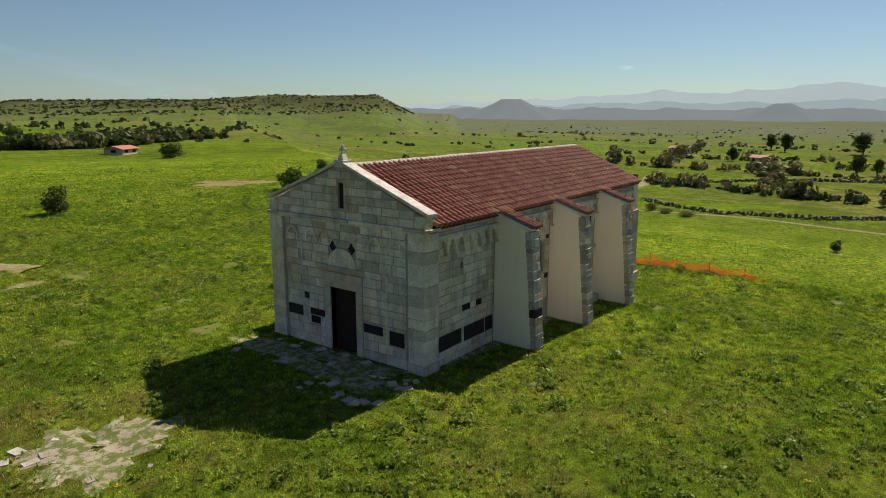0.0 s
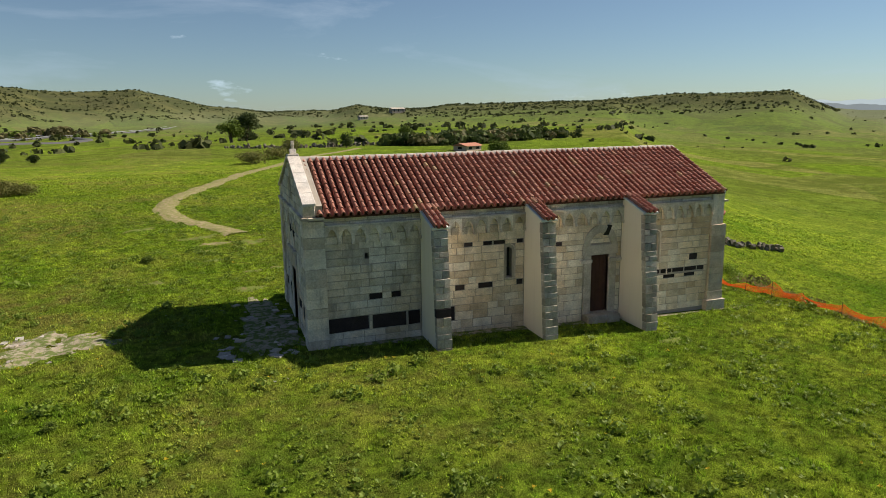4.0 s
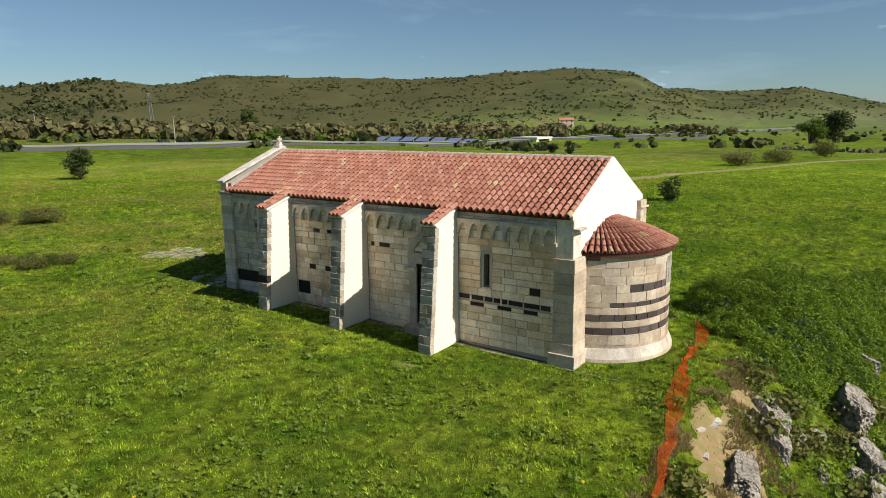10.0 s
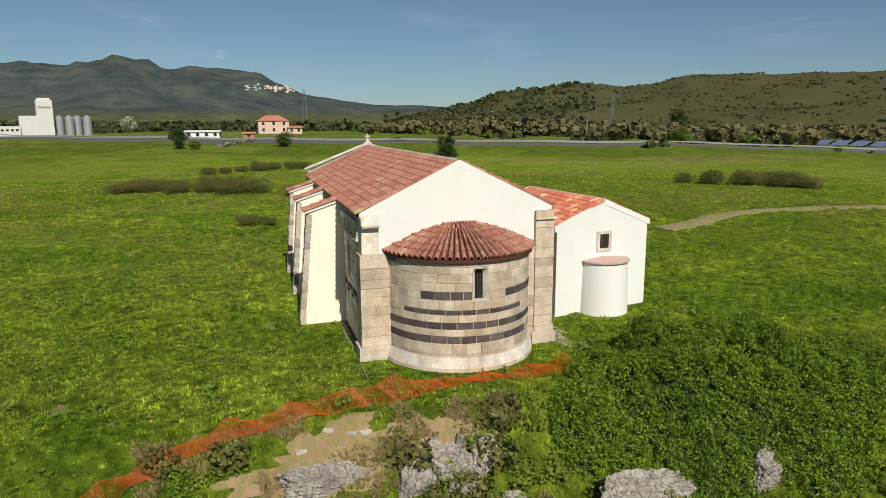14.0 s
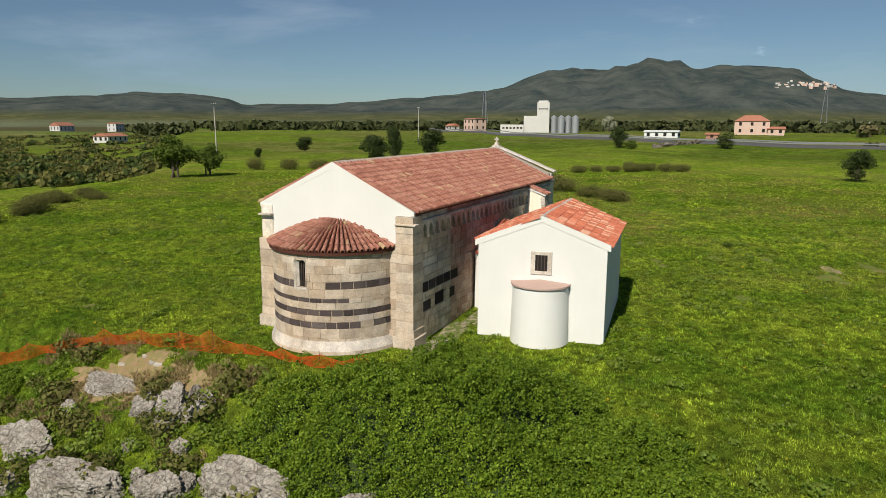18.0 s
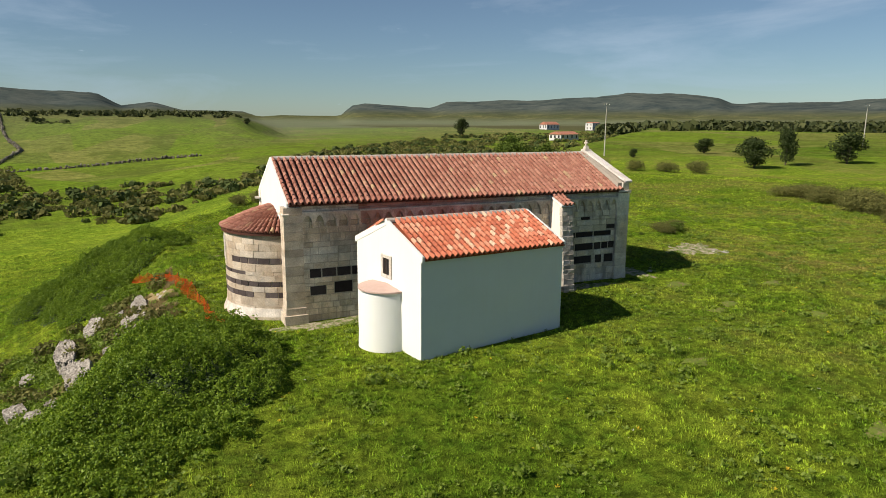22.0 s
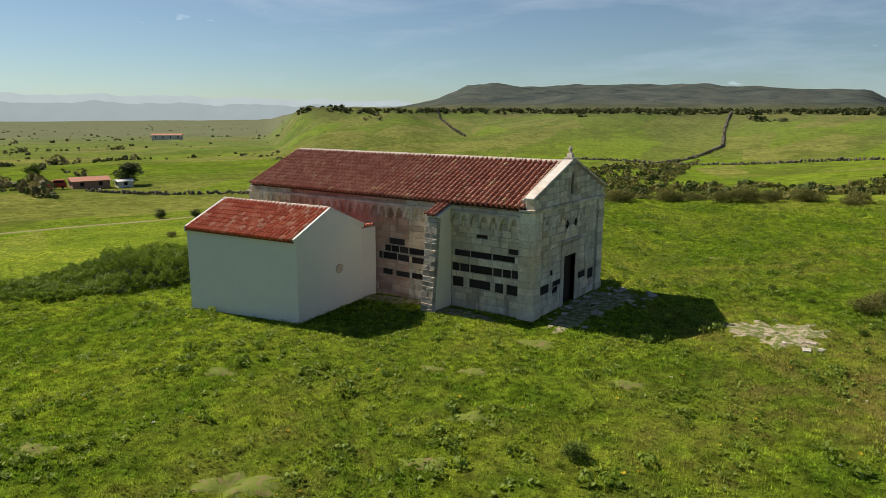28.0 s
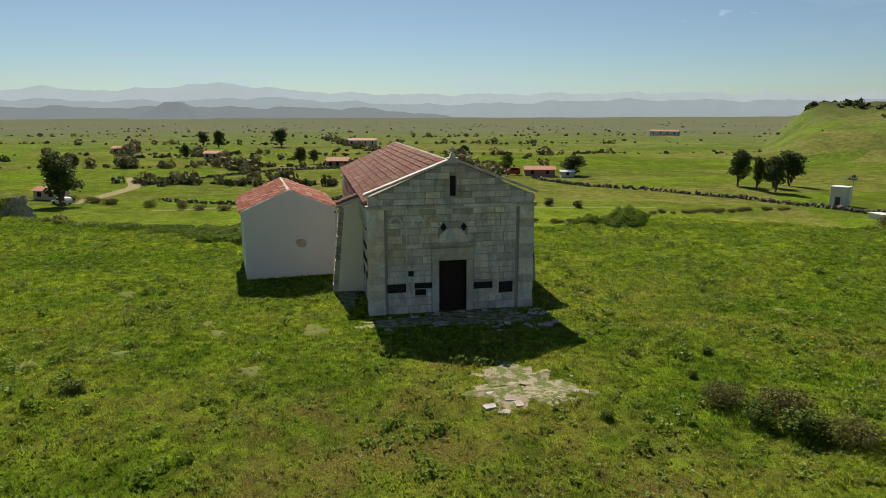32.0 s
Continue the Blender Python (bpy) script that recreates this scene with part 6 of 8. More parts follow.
scatter("hill_scrub", 15000, on_hills, (1.0, 3.8), SCRUB, 1, "dark green maquis scrub scattered over the hills", quads=7, tall_f=0.6)
scatter("plateau_scrub", 1500, on_plateau, (1.6, 5.0), SCRUB, 2, "dark scrub along the plateau's edge")
scatter("western_woods", 9000, forest, (3.0, 7.0), SCRUB, 3, "dark evergreen woods below the mountain", tall_f=1.0)
scatter("valley_scrub", 3600, south_scrub, (0.8, 2.8), MOUND, 4, "olive-brown scrub covering the valley", quads=26, leaf=0.2)
scatter("valley_bushes", 700, south_scrub, (1.2, 3.6), TREE_LEAF, 14, "dark green bushes in the valley scrub", quads=40, leaf=0.18)
scatter("dark_wood", 250, dark_wood, (2.0, 5.0), TREE_LEAF, 18, "band of dark evergreen wood at the foot of the hill", quads=50, leaf=0.17, tall_f=0.9)
scatter("brown_thicket", 220, dark_wood, (2.0, 4.2), BROWN_SCRUB, 19, "brown leafless thicket along the wood", quads=50, leaf=0.16, tall_f=0.9)
scatter("plain_hedges", 1100, plain_rows, (1.0, 3.4), SCRUB, 5, "hedges and trees dotted over the plain")
scatter("plain_tree_rows", 560, plain_lines, (1.0, 3.4), TREE_LEAF, 15, "hedges and small trees between the fields of the plain", quads=34, leaf=0.2)
scatter("plain_brown_rows", 260, plain_lines, (2.0, 5.5), BROWN_SCRUB, 16, "brown and pale green trees on the plain", quads=40, leaf=0.18, tall_f=1.2)
scatter("field_hedges", 1500, north_fields, (1.2, 4.5), SCRUB, 6, "hedges and bushes between the northern fields")


def belt(rnd, n):
    """Trees along the main road."""
    t = rnd.rand(n)
    x = np.interp(t, [0, 0.25, 0.5, 0.75, 1], [-250, -190, -165, -150, -60]) + rnd.normal(size=n) * 16 - 22
    y = np.interp(t, [0, 0.25, 0.5, 0.75, 1], [60, 110, 150, 250, 420]) + rnd.normal(size=n) * 16 + 8
    return x, y


def belt_brown(rnd, n):
    x, y = polar(rnd, n, 118, 152, 290, 420)
    keep = patchy(x, y, 60, 61, 0.0)
    return x[keep], y[keep]


scatter("roadside_trees", 420, belt, (3.5, 8.0), BROWN_SCRUB, 8, "bare-brown and green roadside trees", quads=70, tall_f=1.1, leaf=0.2)
scatter("roadside_bushes", 500, belt, (2.0, 6.0), BRIGHT_LEAF, 9, "fresh green bushes along the road", quads=50, leaf=0.2)
scatter("brown_woods", 700, belt_brown, (4.0, 7.5), BROWN_SCRUB, 10, "row of brown leafless woods", quads=40, tall_f=1.1, leaf=0.24)

# ---- bramble thicket on the slope by the apse ----
BRAMBLES = [(20.3, 7.0, 1.5, 0.6), (19.6, 9.7, 2.0, 1.2), (20.7, 11.2, 2.1, 1.3), (21.9, 9.2, 2.4, 1.1), (19.6, 12.4, 1.7, 0.65), (22.2, 12.2, 2.3, 0.65), (24.0, 10.8, 1.7, 0.6), (20.6, 14.8, 1.6, 0.30), (22.6, 16.0, 1.9, 0.26),
            (18.6, 11.0, 1.1, 0.7), (23.4, 7.8, 1.5, 0.7), (22.2, 5.6, 1.6, 0.6), (21.7, 7.2, 1.6, 0.8), (24.4, 13.4, 1.6, 0.26), (24.8, 18.4, 1.8, 0.22), (26.6, 21.4, 2.0, 0.22),
            (23.5, -7.4, 1.4, 0.6), (24.5, -9.4, 2.0, 0.9), (25.5, -12.0, 2.3, 1.0), (27.5, -15.0, 2.4, 0.9), (22.6, -11.8, 1.9, 0.8), (22.6, -15.0, 2.4, 1.0), (25.0, -17.0, 2.4, 1.0), (20.4, -14.6, 1.6, 0.6)]


def bramble_top(x, y):
    out = np.zeros_like(x)
    for bx, by, r, h in BRAMBLES:
        out = np.maximum(out, h * np.sqrt(np.maximum(0, 1 - ((x - bx) ** 2 + (y - by) ** 2) / r ** 2)))
    return out * (1 + 0.30 * wave(x, y, 2.2, 71) + 0.30 * wave(x, y, 0.9, 73) + 0.16 * wave(x, y, 0.5, 74)) + np.where(out > 0, 0.1 * wave(x, y, 0.5, 72), 0)


rnb = np.random.RandomState(9)
sx = rnb.uniform(16, 31, 230000)
sy = rnb.uniform(-20, 27, 230000)
top = bramble_top(sx, sy)
keep = top > 0.14
sx, sy, top = sx[keep][:36000], sy[keep][:36000], top[keep][:36000]
# each shoot carries ten leaves in a little dome
sz = ground_z(sx, sy) + top * (1 - 0.42 * rnb.rand(len(sx)) ** 1.4)
n = len(sx) * 10
d = rnb.normal(size=(n, 3)) * [1, 1, 0.7] + [0, 0, 0.55]
d /= np.linalg.norm(d, axis=1)[:, None]
at = np.repeat(np.stack([sx, sy, sz], -1), 10, 0) + d * (0.04 + 0.07 * rnb.rand(n))[:, None]
nrm = d + rnb.normal(size=(n, 3)) * 0.45
nrm /= np.linalg.norm(nrm, axis=1)[:, None]
t = np.cross(nrm, rnb.normal(size=(n, 3)))
t /= np.linalg.norm(t, axis=1)[:, None]
b = np.cross(nrm, t)
s = (0.018 + 0.026 * rnb.rand(n))[:, None]
v = np.stack([at - t * s, at - b * s * 0.75, at + t * s, at + b * s * 0.75], 1).reshape(-1, 3)
bramble = thing("bramble_thicket", "dense dark green bramble thicket spreading over the slope", "thicket")
link("leaves", fast_mesh("leaves", v, np.arange(4 * n).reshape(-1, 4), BRAMBLE), bramble)
# near-black sheet below the leaves: painted shade for the gaps between clumps
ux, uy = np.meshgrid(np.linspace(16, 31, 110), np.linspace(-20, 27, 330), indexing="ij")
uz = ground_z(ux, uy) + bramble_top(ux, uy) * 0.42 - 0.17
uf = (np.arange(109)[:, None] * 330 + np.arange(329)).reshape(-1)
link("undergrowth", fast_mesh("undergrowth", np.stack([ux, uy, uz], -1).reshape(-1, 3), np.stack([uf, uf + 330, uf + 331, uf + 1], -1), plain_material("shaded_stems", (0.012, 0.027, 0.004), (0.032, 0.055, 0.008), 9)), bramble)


# ---- rocks ----
def boulder(x, y, sx, sy, sz, seed, sink=0.3, turn=0.0, label="weathered grey limestone boulder half sunk in the slope"):
    rnd = random.Random(seed)
    bm = bmesh.new()
    bmesh.ops.create_icosphere(bm, subdivisions=5 if x < 26 and y < 10 else 4, radius=1.0)
    off = Vector((rnd.uniform(-9, 9), rnd.uniform(-9, 9), rnd.uniform(-9, 9)))
    # a broken slab: a tilted top, split sides, a pitted and cracked skin
    planes = [(Vector((rnd.uniform(0.05, 0.4), rnd.uniform(-0.2, 0.2), 1)).normalized(), rnd.uniform(0.50, 0.62))]
    for q in range(7):
        a = q * 0.9 + rnd.uniform(-0.3, 0.3)
        planes.append((Vector((math.cos(a), math.sin(a), rnd.uniform(-0.1, 0.45))).normalized(), rnd.uniform(0.62, 0.95)))
    for vtx in bm.verts:
        p = vtx.co.normalized() * 1.2
        for nrm, lim in planes:
            over = p.dot(nrm) - lim
            if over > 0:
                p -= nrm * over
        crack = max(0.0, 0.07 - abs(noise.noise(p * 2.1 + off * 2))) * 1.5
        q = 1 + 0.10 * noise.noise(p * 1.7 + off) + 0.09 * abs(noise.noise(p * 4.5 + off)) - crack + 0.09 * noise.noise(p * 8 + off) + 0.06 * noise.noise(p * 17 + off) + 0.03 * noise.noise(p * 35 + off)
        vtx.co = Vector((p.x * q * sx / 1.75, p.y * q * sy / 1.75, p.z * q * sz / 1.35))
    me = bpy.data.meshes.new("boulder")
    bm.to_mesh(me)
    bm.free()
    me.materials.append(ROCK)
    ob = new("boulder", me)
    ob.matrix_basis = Matrix.Translation((x, y, gz(x, y) + sz * (0.5 - sink))) @ Matrix.Rotation(turn, 4, 'Z') @ Matrix.Rotation(rnd.uniform(-0.12, 0.12), 4, 'X') @ Matrix.Rotation(0.22 if x < 31 else 0.0, 4, 'Y')
    return tagged(ob, label, "boulder", "boulders on the slope")


for k, (x, y, sx, sy, sz, tn) in enumerate([
        (22.05, -1.9, 0.8, 2.1, 0.45, 0.15), (22.5, 0.1, 0.8, 1.0, 0.6, 0.3), (22.35, 1.1, 0.9, 1.1, 0.75, 0.0), (22.15, 2.1, 0.8, 1.0, 0.65, 0.5), (22.85, 1.2, 0.6, 0.9, 0.5, 0.2), (21.85, 0.8, 0.35, 0.4, 0.4, 0.7),
        (21.8, 1.5, 0.35, 0.5, 0.45, 1.2), (24.2, -3.6, 1.0, 2.3, 0.9, 0.2), (25.4, -2.7, 0.7, 1.0, 0.7, 0.4), (25.0, 0.1, 1.1, 2.9, 1.3, 0.2), (24.6, 2.9, 0.8, 1.3, 1.0, 0.3), (24.2, 3.5, 0.6, 0.6, 0.6, 0.8),
        (24.0, 5.8, 1.3, 2.8, 1.15, 0.1), (24.35, 1.8, 0.5, 0.5, 0.5, 0.1), (24.3, 9.1, 0.9, 1.1, 0.9, 0.6), (25.2, 5.0, 0.5, 0.5, 0.5, 0.2), (26.6, 3.5, 0.9, 1.2, 0.7, 0.6), (26.9, -1.0, 0.7, 0.9, 0.7, 0.3), (25.7, 5.5, 0.6, 0.9, 0.6, 0.9),
        (26.8, 12.6, 1.2, 1.8, 1.0, 0.6), (27.2, 15.8, 0.9, 1.4, 0.9, 0.3), (28.5, 14.0, 0.8, 1.0, 0.5, 0.9), (35.2, 32.9, 2.4, 3.4, 2.3, 0.9), (30.2, 25.6, 1.2, 1.8, 0.8, 0.2), (31.8, 22.6, 1.0, 1.4, 0.6, 0.5), (38.5, 33.5, 1.6, 1.2, 0.8, 0.3),
        (23.0, -3.0, 0.5, 0.7, 0.4, 0.1), (23.3, 2.4, 0.5, 0.6, 0.4, 0.5), (27.5, 6.0, 0.9, 1.1, 0.6, 0.1), (29.5, 2.0, 1.1, 1.3, 0.7, 0.6), (30.5, 9.5, 0.9, 1.2, 0.6, 1.6), (23.6, 0.6, 0.4, 0.5, 0.35, 0.3)]):
    boulder(x, y, sx, sy, sz, 100 + k, 0.42 if x < 31 else 0.3, tn)


def dry_wall(name, points, h, w, seed, label):
    """A tumbled dry stone wall: a heap of separate stones along a line."""
    rnd, m = random.Random(seed), Mesh()
    for (ax, ay), (bx_, by_) in zip(points, points[1:]):
        L_ = math.hypot(bx_ - ax, by_ - ay)
        sizes = []
        while sum(sizes) * 0.55 < L_:
            sizes.append(rnd.uniform(0.35, 0.85) * max(h, 0.5))
        t_ = np.cumsum(sizes) / sum(sizes)
        xs = ax + (bx_ - ax) * t_ + np.array([rnd.uniform(-w, w) * 0.4 for _ in sizes])
        ys = ay + (by_ - ay) * t_ + np.array([rnd.uniform(-w, w) * 0.4 for _ in sizes])
        for s, x, y, z in zip(sizes, xs, ys, ground_z(xs, ys)):
            q = Matrix.Translation((x, y, z + rnd.uniform(0.0, 0.7) * h)) @ Euler((rnd.uniform(0, 3), rnd.uniform(0, 3), rnd.uniform(0, 3))).to_matrix().to_4x4() @ Matrix.Diagonal((s, s * rnd.uniform(0.5, 0.9), s * rnd.uniform(0.5, 0.8), 1))
            m.add(*rnd.choice(STONES_JOINED), q)
    t_ob = new(name, m.data(name, FIELD_WALL))
    return tagged(t_ob, label, "stone wall", kind="stuff")


dry_wall("dry_stone_wall", [(28, 20.3), (35.7, 26.4), (43.4, 29.7), (54, 32)], 0.7, 0.9, 1, "tumbled dry stone wall crossing the slope")
dry_wall("dry_stone_wall", [(-143, -9), (-165, -1), (-190, 7)], 1.2, 1.0, 2, "low dry stone wall across the meadow")
dry_wall("dry_stone_wall", [(2, 151), (31, 147), (62, 140)], 1.2, 1.2, 3, "grey dry stone wall at the edge of the meadow")
dry_wall("dry_stone_wall", [(43, -84), (70, -98), (110, -90), (142, -66), (170, -60)], 1.0, 1.2, 4, "dark dry stone wall between fields")
dry_wall("dry_stone_wall", [(128, -282), (85, -273), (40, -268), (0, -262)], 1.4, 1.4, 5, "dark dry stone wall along the foot of the plateau")
dry_wall("dry_stone_wall", [(85, -273), (75, -349), (96, -440), (110, -520)], 1.6, 1.4, 6, "dry stone wall climbing the plateau's slope")
dry_wall("dry_stone_wall", [(228, -330), (290, -390), (345, -455), (372, -520)], 1.8, 1.4, 7, "dry stone wall climbing the green slope")


dry_wall("dry_stone_wall", [(165, 52), (219, 2), (240, -30), (250, -70)], 1.0, 1.0, 8, "low stone wall between fields of the plain")
dry_wall("dry_stone_wall", [(128, 40), (113, 20), (117, 4), (150, -20), (210, -30)], 0.8, 1.0, 9, "overgrown stone wall in the green fields")


# ---- bare ground: track, rubble floor before the door, soil patches ----
def soil_material(name, a, b, c3, grown=0.44):
    m = Nodes(name, 0.95, 0.1)
    c = m.mix(m.ramp(m.noise(2.0, 7, 0.7), (0.35, 0.0), (0.65, 1.0)), a, b)
    c = m.mix(m.ramp(m.noise(4.0, 7, 0.72), (grown, 0.0), (grown + 0.09, 0.9)), c, c3)
    m.bump(m.noise(18, 6, 0.7), 0.8, 0.03)
    return m.done(c)


RUBBLE = soil_material("stony_floor", (0.26, 0.215, 0.155), (0.41, 0.36, 0.28), (0.085, 0.125, 0.015))
SOIL = soil_material("bare_soil", (0.15, 0.12, 0.055), (0.23, 0.185, 0.095), (0.105, 0.150, 0.020), 0.40)
DRY_SLOPE = soil_material("dry_slope", (0.24, 0.155, 0.085), (0.37, 0.265, 0.165), (0.20, 0.175, 0.07))
TRACK = soil_material("dirt_track", (0.25, 0.195, 0.115), (0.36, 0.29, 0.19), (0.15, 0.165, 0.04))


def patch(name, x, y, rx, ry, turn, mat, seed, label, lift=0.03):
    """A ragged patch of bare ground lying on the meadow."""
    n, q = 72, 7
    rnd = np.random.RandomState(seed)
    a = np.linspace(0, 2 * np.pi, n, endpoint=False)
    edge = 1 + 0.20 * np.sin(3 * a + rnd.rand() * 6) + 0.13 * np.sin(7 * a + rnd.rand() * 6) + 0.10 * np.sin(13 * a + rnd.rand() * 6) + 0.07 * np.sin(22 * a + rnd.rand() * 6)
    rad = np.linspace(0.08, 1, q)[:, None] * edge
    px, py = rx * rad * np.cos(a), ry * rad * np.sin(a)
    c, s = math.cos(turn), math.sin(turn)
    X, Y = x + px * c - py * s, y + px * s + py * c
    Z = ground_z(X, Y) + lift * (1 - np.linspace(0, 1, q)[:, None] ** 6 * 1.3)
    v = np.stack([X, Y, Z], -1).reshape(-1, 3)
    i, j = np.meshgrid(np.arange(q - 1), np.arange(n), indexing="ij")
    f = np.stack([i * n + j, (i + 1) * n + j, (i + 1) * n + (j + 1) % n, i * n + (j + 1) % n], -1).reshape(-1, 4)
    me = fast_mesh(name, v, f, mat, True)
    return tagged(new(name, me), label, "ground", kind="structure")


PATCHES = [(-8.1, 3.0, 1.7, 1.5, 0.3), (-1.1, 3.2, 1.0, 3.6, 0.0), (1.5, -3.0, 0.35, 0.18, 0.2), (-3.0, -9.8, 0.5, 0.22, 0.1), (12.0, -2.9, 0.5, 0.22, 0.2), (17.9, -8.7, 0.35, 0.28, 0.3),
           (21.65, -2.2, 0.9, 2.1, 0.15), (5.4, 16.9, 0.55, 0.35, 0.4), (-1.4, 8.8, 0.7, 0.5, 0.2), (-0.4, 20.7, 1.0, 0.5, 0.6), (-5.4, 10.8, 0.5, 0.32, 0.3), (8.9, 7.2, 5.0, 0.55, 0.03), (2.9, 7.3, 1.6, 0.45, 0.0), (8.0, -0.2, 8.0, 0.2, 0.0), (21.5, 0.9, 0.6, 1.3, 0.0),
           (-2.6, 20.8, 1.0, 0.4, 0.3), (-1.0, 12.3, 0.5, 0.28, 0.4), (0.2, 12.8, 0.45, 0.25, 0.1), (-2.8, 15.2, 0.55, 0.28, 0.5), (-3.3, 17.8, 0.6, 0.3, 0.2), (4.9, 22.6, 0.55, 0.3, 0.3), (-3.6, 22.9, 1.3, 0.45, 0.5), (-7.2, 26.6, 1.2, 0.5, 0.6),
           (30.5, 50.0, 5.5, 2.4, -0.5), (15.2, 7.05, 2.3, 0.48, 0.03)]
patch("rubble_floor", *PATCHES[0], RUBBLE, 1, "pale stony bare patch in the meadow")
patch("rubble_floor", *PATCHES[1], RUBBLE, 2, "stony ground in front of the church door")
for k in (2, 3, 4, 5, 6, 7, 8, 9, 10, 14, 16, 17, 18, 19, 20, 21, 22, 23):
    patch("soil_patch", *PATCHES[k], DRY_SLOPE if k in (6, 14, 23) else SOIL, k + 3, "bare brown soil showing in the grass")
for k in (15,):
    patch("track_bend", *PATCHES[k], TRACK, k + 3, "sandy bend of the track with grass between the ruts", 0.02)
for k in (11, 12, 13, 24):
    patch("stony_strip", *PATCHES[k], RUBBLE, k + 3, "strip of rubble along the church wall")
rb = random.Random(3)
for k in range(70):
    x, y = (rb.uniform(-9.8, -6.5), rb.uniform(1.2, 4.8)) if k < 12 else (rb.uniform(-3.0, -0.2), rb.uniform(-0.6, 7.6)) if k < 55 else (rb.uniform(20.8, 23), rb.uniform(-3, 3.4))
    s = rb.uniform(0.08, 0.26)
    ob = set_stone(GREY_STONES, None, rb, Vector((x, y, gz(x, y) - 0.01 + s * 0.02)), (rb.uniform(-1, 1), rb.uniform(-1, 1), 0), s * 1.4, s * 0.4, s, 0, "field_stone")
    tagged(ob, "small flat grey stone lying on the bare ground", "stone", "loose stones")


def strip(name, points, width, mat, label, lift=0.05, kind="structure"):
    """A band draped over the land along a line."""
    pts = np.array(points, float)
    t = np.linspace(0, len(pts) - 1, (len(pts) - 1) * 14 + 1)
    x, y = np.interp(t, np.arange(len(pts)), pts[:, 0]), np.interp(t, np.arange(len(pts)), pts[:, 1])
    k = np.ones(9) / 9
    x = np.convolve(np.pad(x, 4, mode="edge"), k, "valid")
    y = np.convolve(np.pad(y, 4, mode="edge"), k, "valid")
    dx, dy = np.gradient(x), np.gradient(y)
    n_ = np.hypot(dx, dy) + 1e-9
    v = []
    for s in (-0.5, -0.3, 0, 0.3, 0.5):
        X, Y = x - dy / n_ * width * s, y + dx / n_ * width * s
        v.append(np.stack([X, Y, ground_z(X, Y) + lift * (1 if abs(s) < 0.5 else -0.6)], -1))
    v = np.stack(v, 1).reshape(-1, 3)
    i, j = np.meshgrid(np.arange(len(x) - 1), np.arange(4), indexing="ij")
    f = np.stack([i * 5 + j, i * 5 + j + 1, (i + 1) * 5 + j + 1, (i + 1) * 5 + j], -1).reshape(-1, 4)
    return tagged(new(name, fast_mesh(name, v, f, mat, True)), label, "road", kind=kind)


TRACK_LINE = [(-1, 23), (-3, 28), (-5, 31), (-6.4, 37), (-6, 45), (-2, 59), (4, 77), (9, 89), (16, 103), (22, 113), (30, 126)]
strip("track", TRACK_LINE, 2.1, TRACK, "sandy dirt track winding through the meadow", 0.07)
strip("track", [(113, 40), (111, 20), (110.3, 2), (110.6, -6.4), (108.7, -15), (105.4, -23.8), (98, -42), (92, -60)], 1.4, TRACK, "pale dirt track across the fields of the plain", 0.07)
ASPHALT = plain_material("asphalt", (0.06, 0.06, 0.062), (0.09, 0.09, 0.092), 0.3, 0.85)
HIGHWAY = [(-420, -260), (-300, -150), (-208, -71), (-160, 20), (-130, 80), (-113, 135), (-110, 200), (-114, 262), (-98, 340), (-60, 450), (-30, 640)]
strip("road", HIGHWAY, 7.0, ASPHALT, "grey asphalt main road on a low bank", 0.6)
strip("side_road", [(-114, 262), (-70, 300), (-52, 330), (-66, 372)], 5.0, ASPHALT, "side road leaving the main road", 0.7)
strip("lane", [(260, -60), (200, -60), (176, -52), (160, -44)], 4.0, TRACK, "pale farm lane in the plain")
strip("lane", [(123, 57), (140, 53), (160, 52), (190, 60)], 4.0, TRACK, "pale farm lane beside the tree")
RAIL = plain_material("galvanised_rail", (0.22, 0.23, 0.24), (0.30, 0.31, 0.32), 2, 0.6, metal=0.3)
for off in (-4.2, 4.2):
    pts = np.array(HIGHWAY, float)
    t = np.linspace(0, len(pts) - 1, 240)
    x, y = np.interp(t, np.arange(len(pts)), pts[:, 0]), np.interp(t, np.arange(len(pts)), pts[:, 1])
    dx, dy = np.gradient(x), np.gradient(y)
    n_ = np.hypot(dx, dy)
    X, Y = x - dy / n_ * off, y + dx / n_ * off
    g = ground_z(X, Y)
    v = np.concatenate([np.stack([X, Y, g + 1.0], -1), np.stack([X, Y, g + 1.3], -1)])
    f = np.stack([np.arange(239), np.arange(239) + 1, np.arange(239) + 241, np.arange(239) + 240], -1)
    tagged(new("guard_rail", fast_mesh("guard_rail", v, f, RAIL)), "grey metal guard rail along the road", "guard rail", "guard rails")
CONCRETE = plain_material("pale_concrete", (0.50, 0.48, 0.44), (0.62, 0.60, 0.55), 0.8)
g = gz(-112, 255)
under = thing("underpass", "pale concrete road underpass", "bridge", at=(-112, 255, g))
part("deck", Mesh().box(-6.5, 6.5, -8, 8, 1.0, 1.9), CONCRETE, under)
part("abutment", Mesh().box(-6.2, 6.2, 5.0, 8.0, -2, 1.0), CONCRETE, under)
part("abutment", Mesh().box(-6.2, 6.2, -8.0, -5.0, -2, 1.0), CONCRETE, under)
# dark block painted as the unlit passage
part("opening", Mesh().box(-6.0, 6.0, -5.0, 5.0, -2, -0.5), SHADE, under)

# ---- far buildings and works ----
def wall_paint(name, a, b):
    return plain_material(name, a, b, 0.5, 0.9, 0.15)


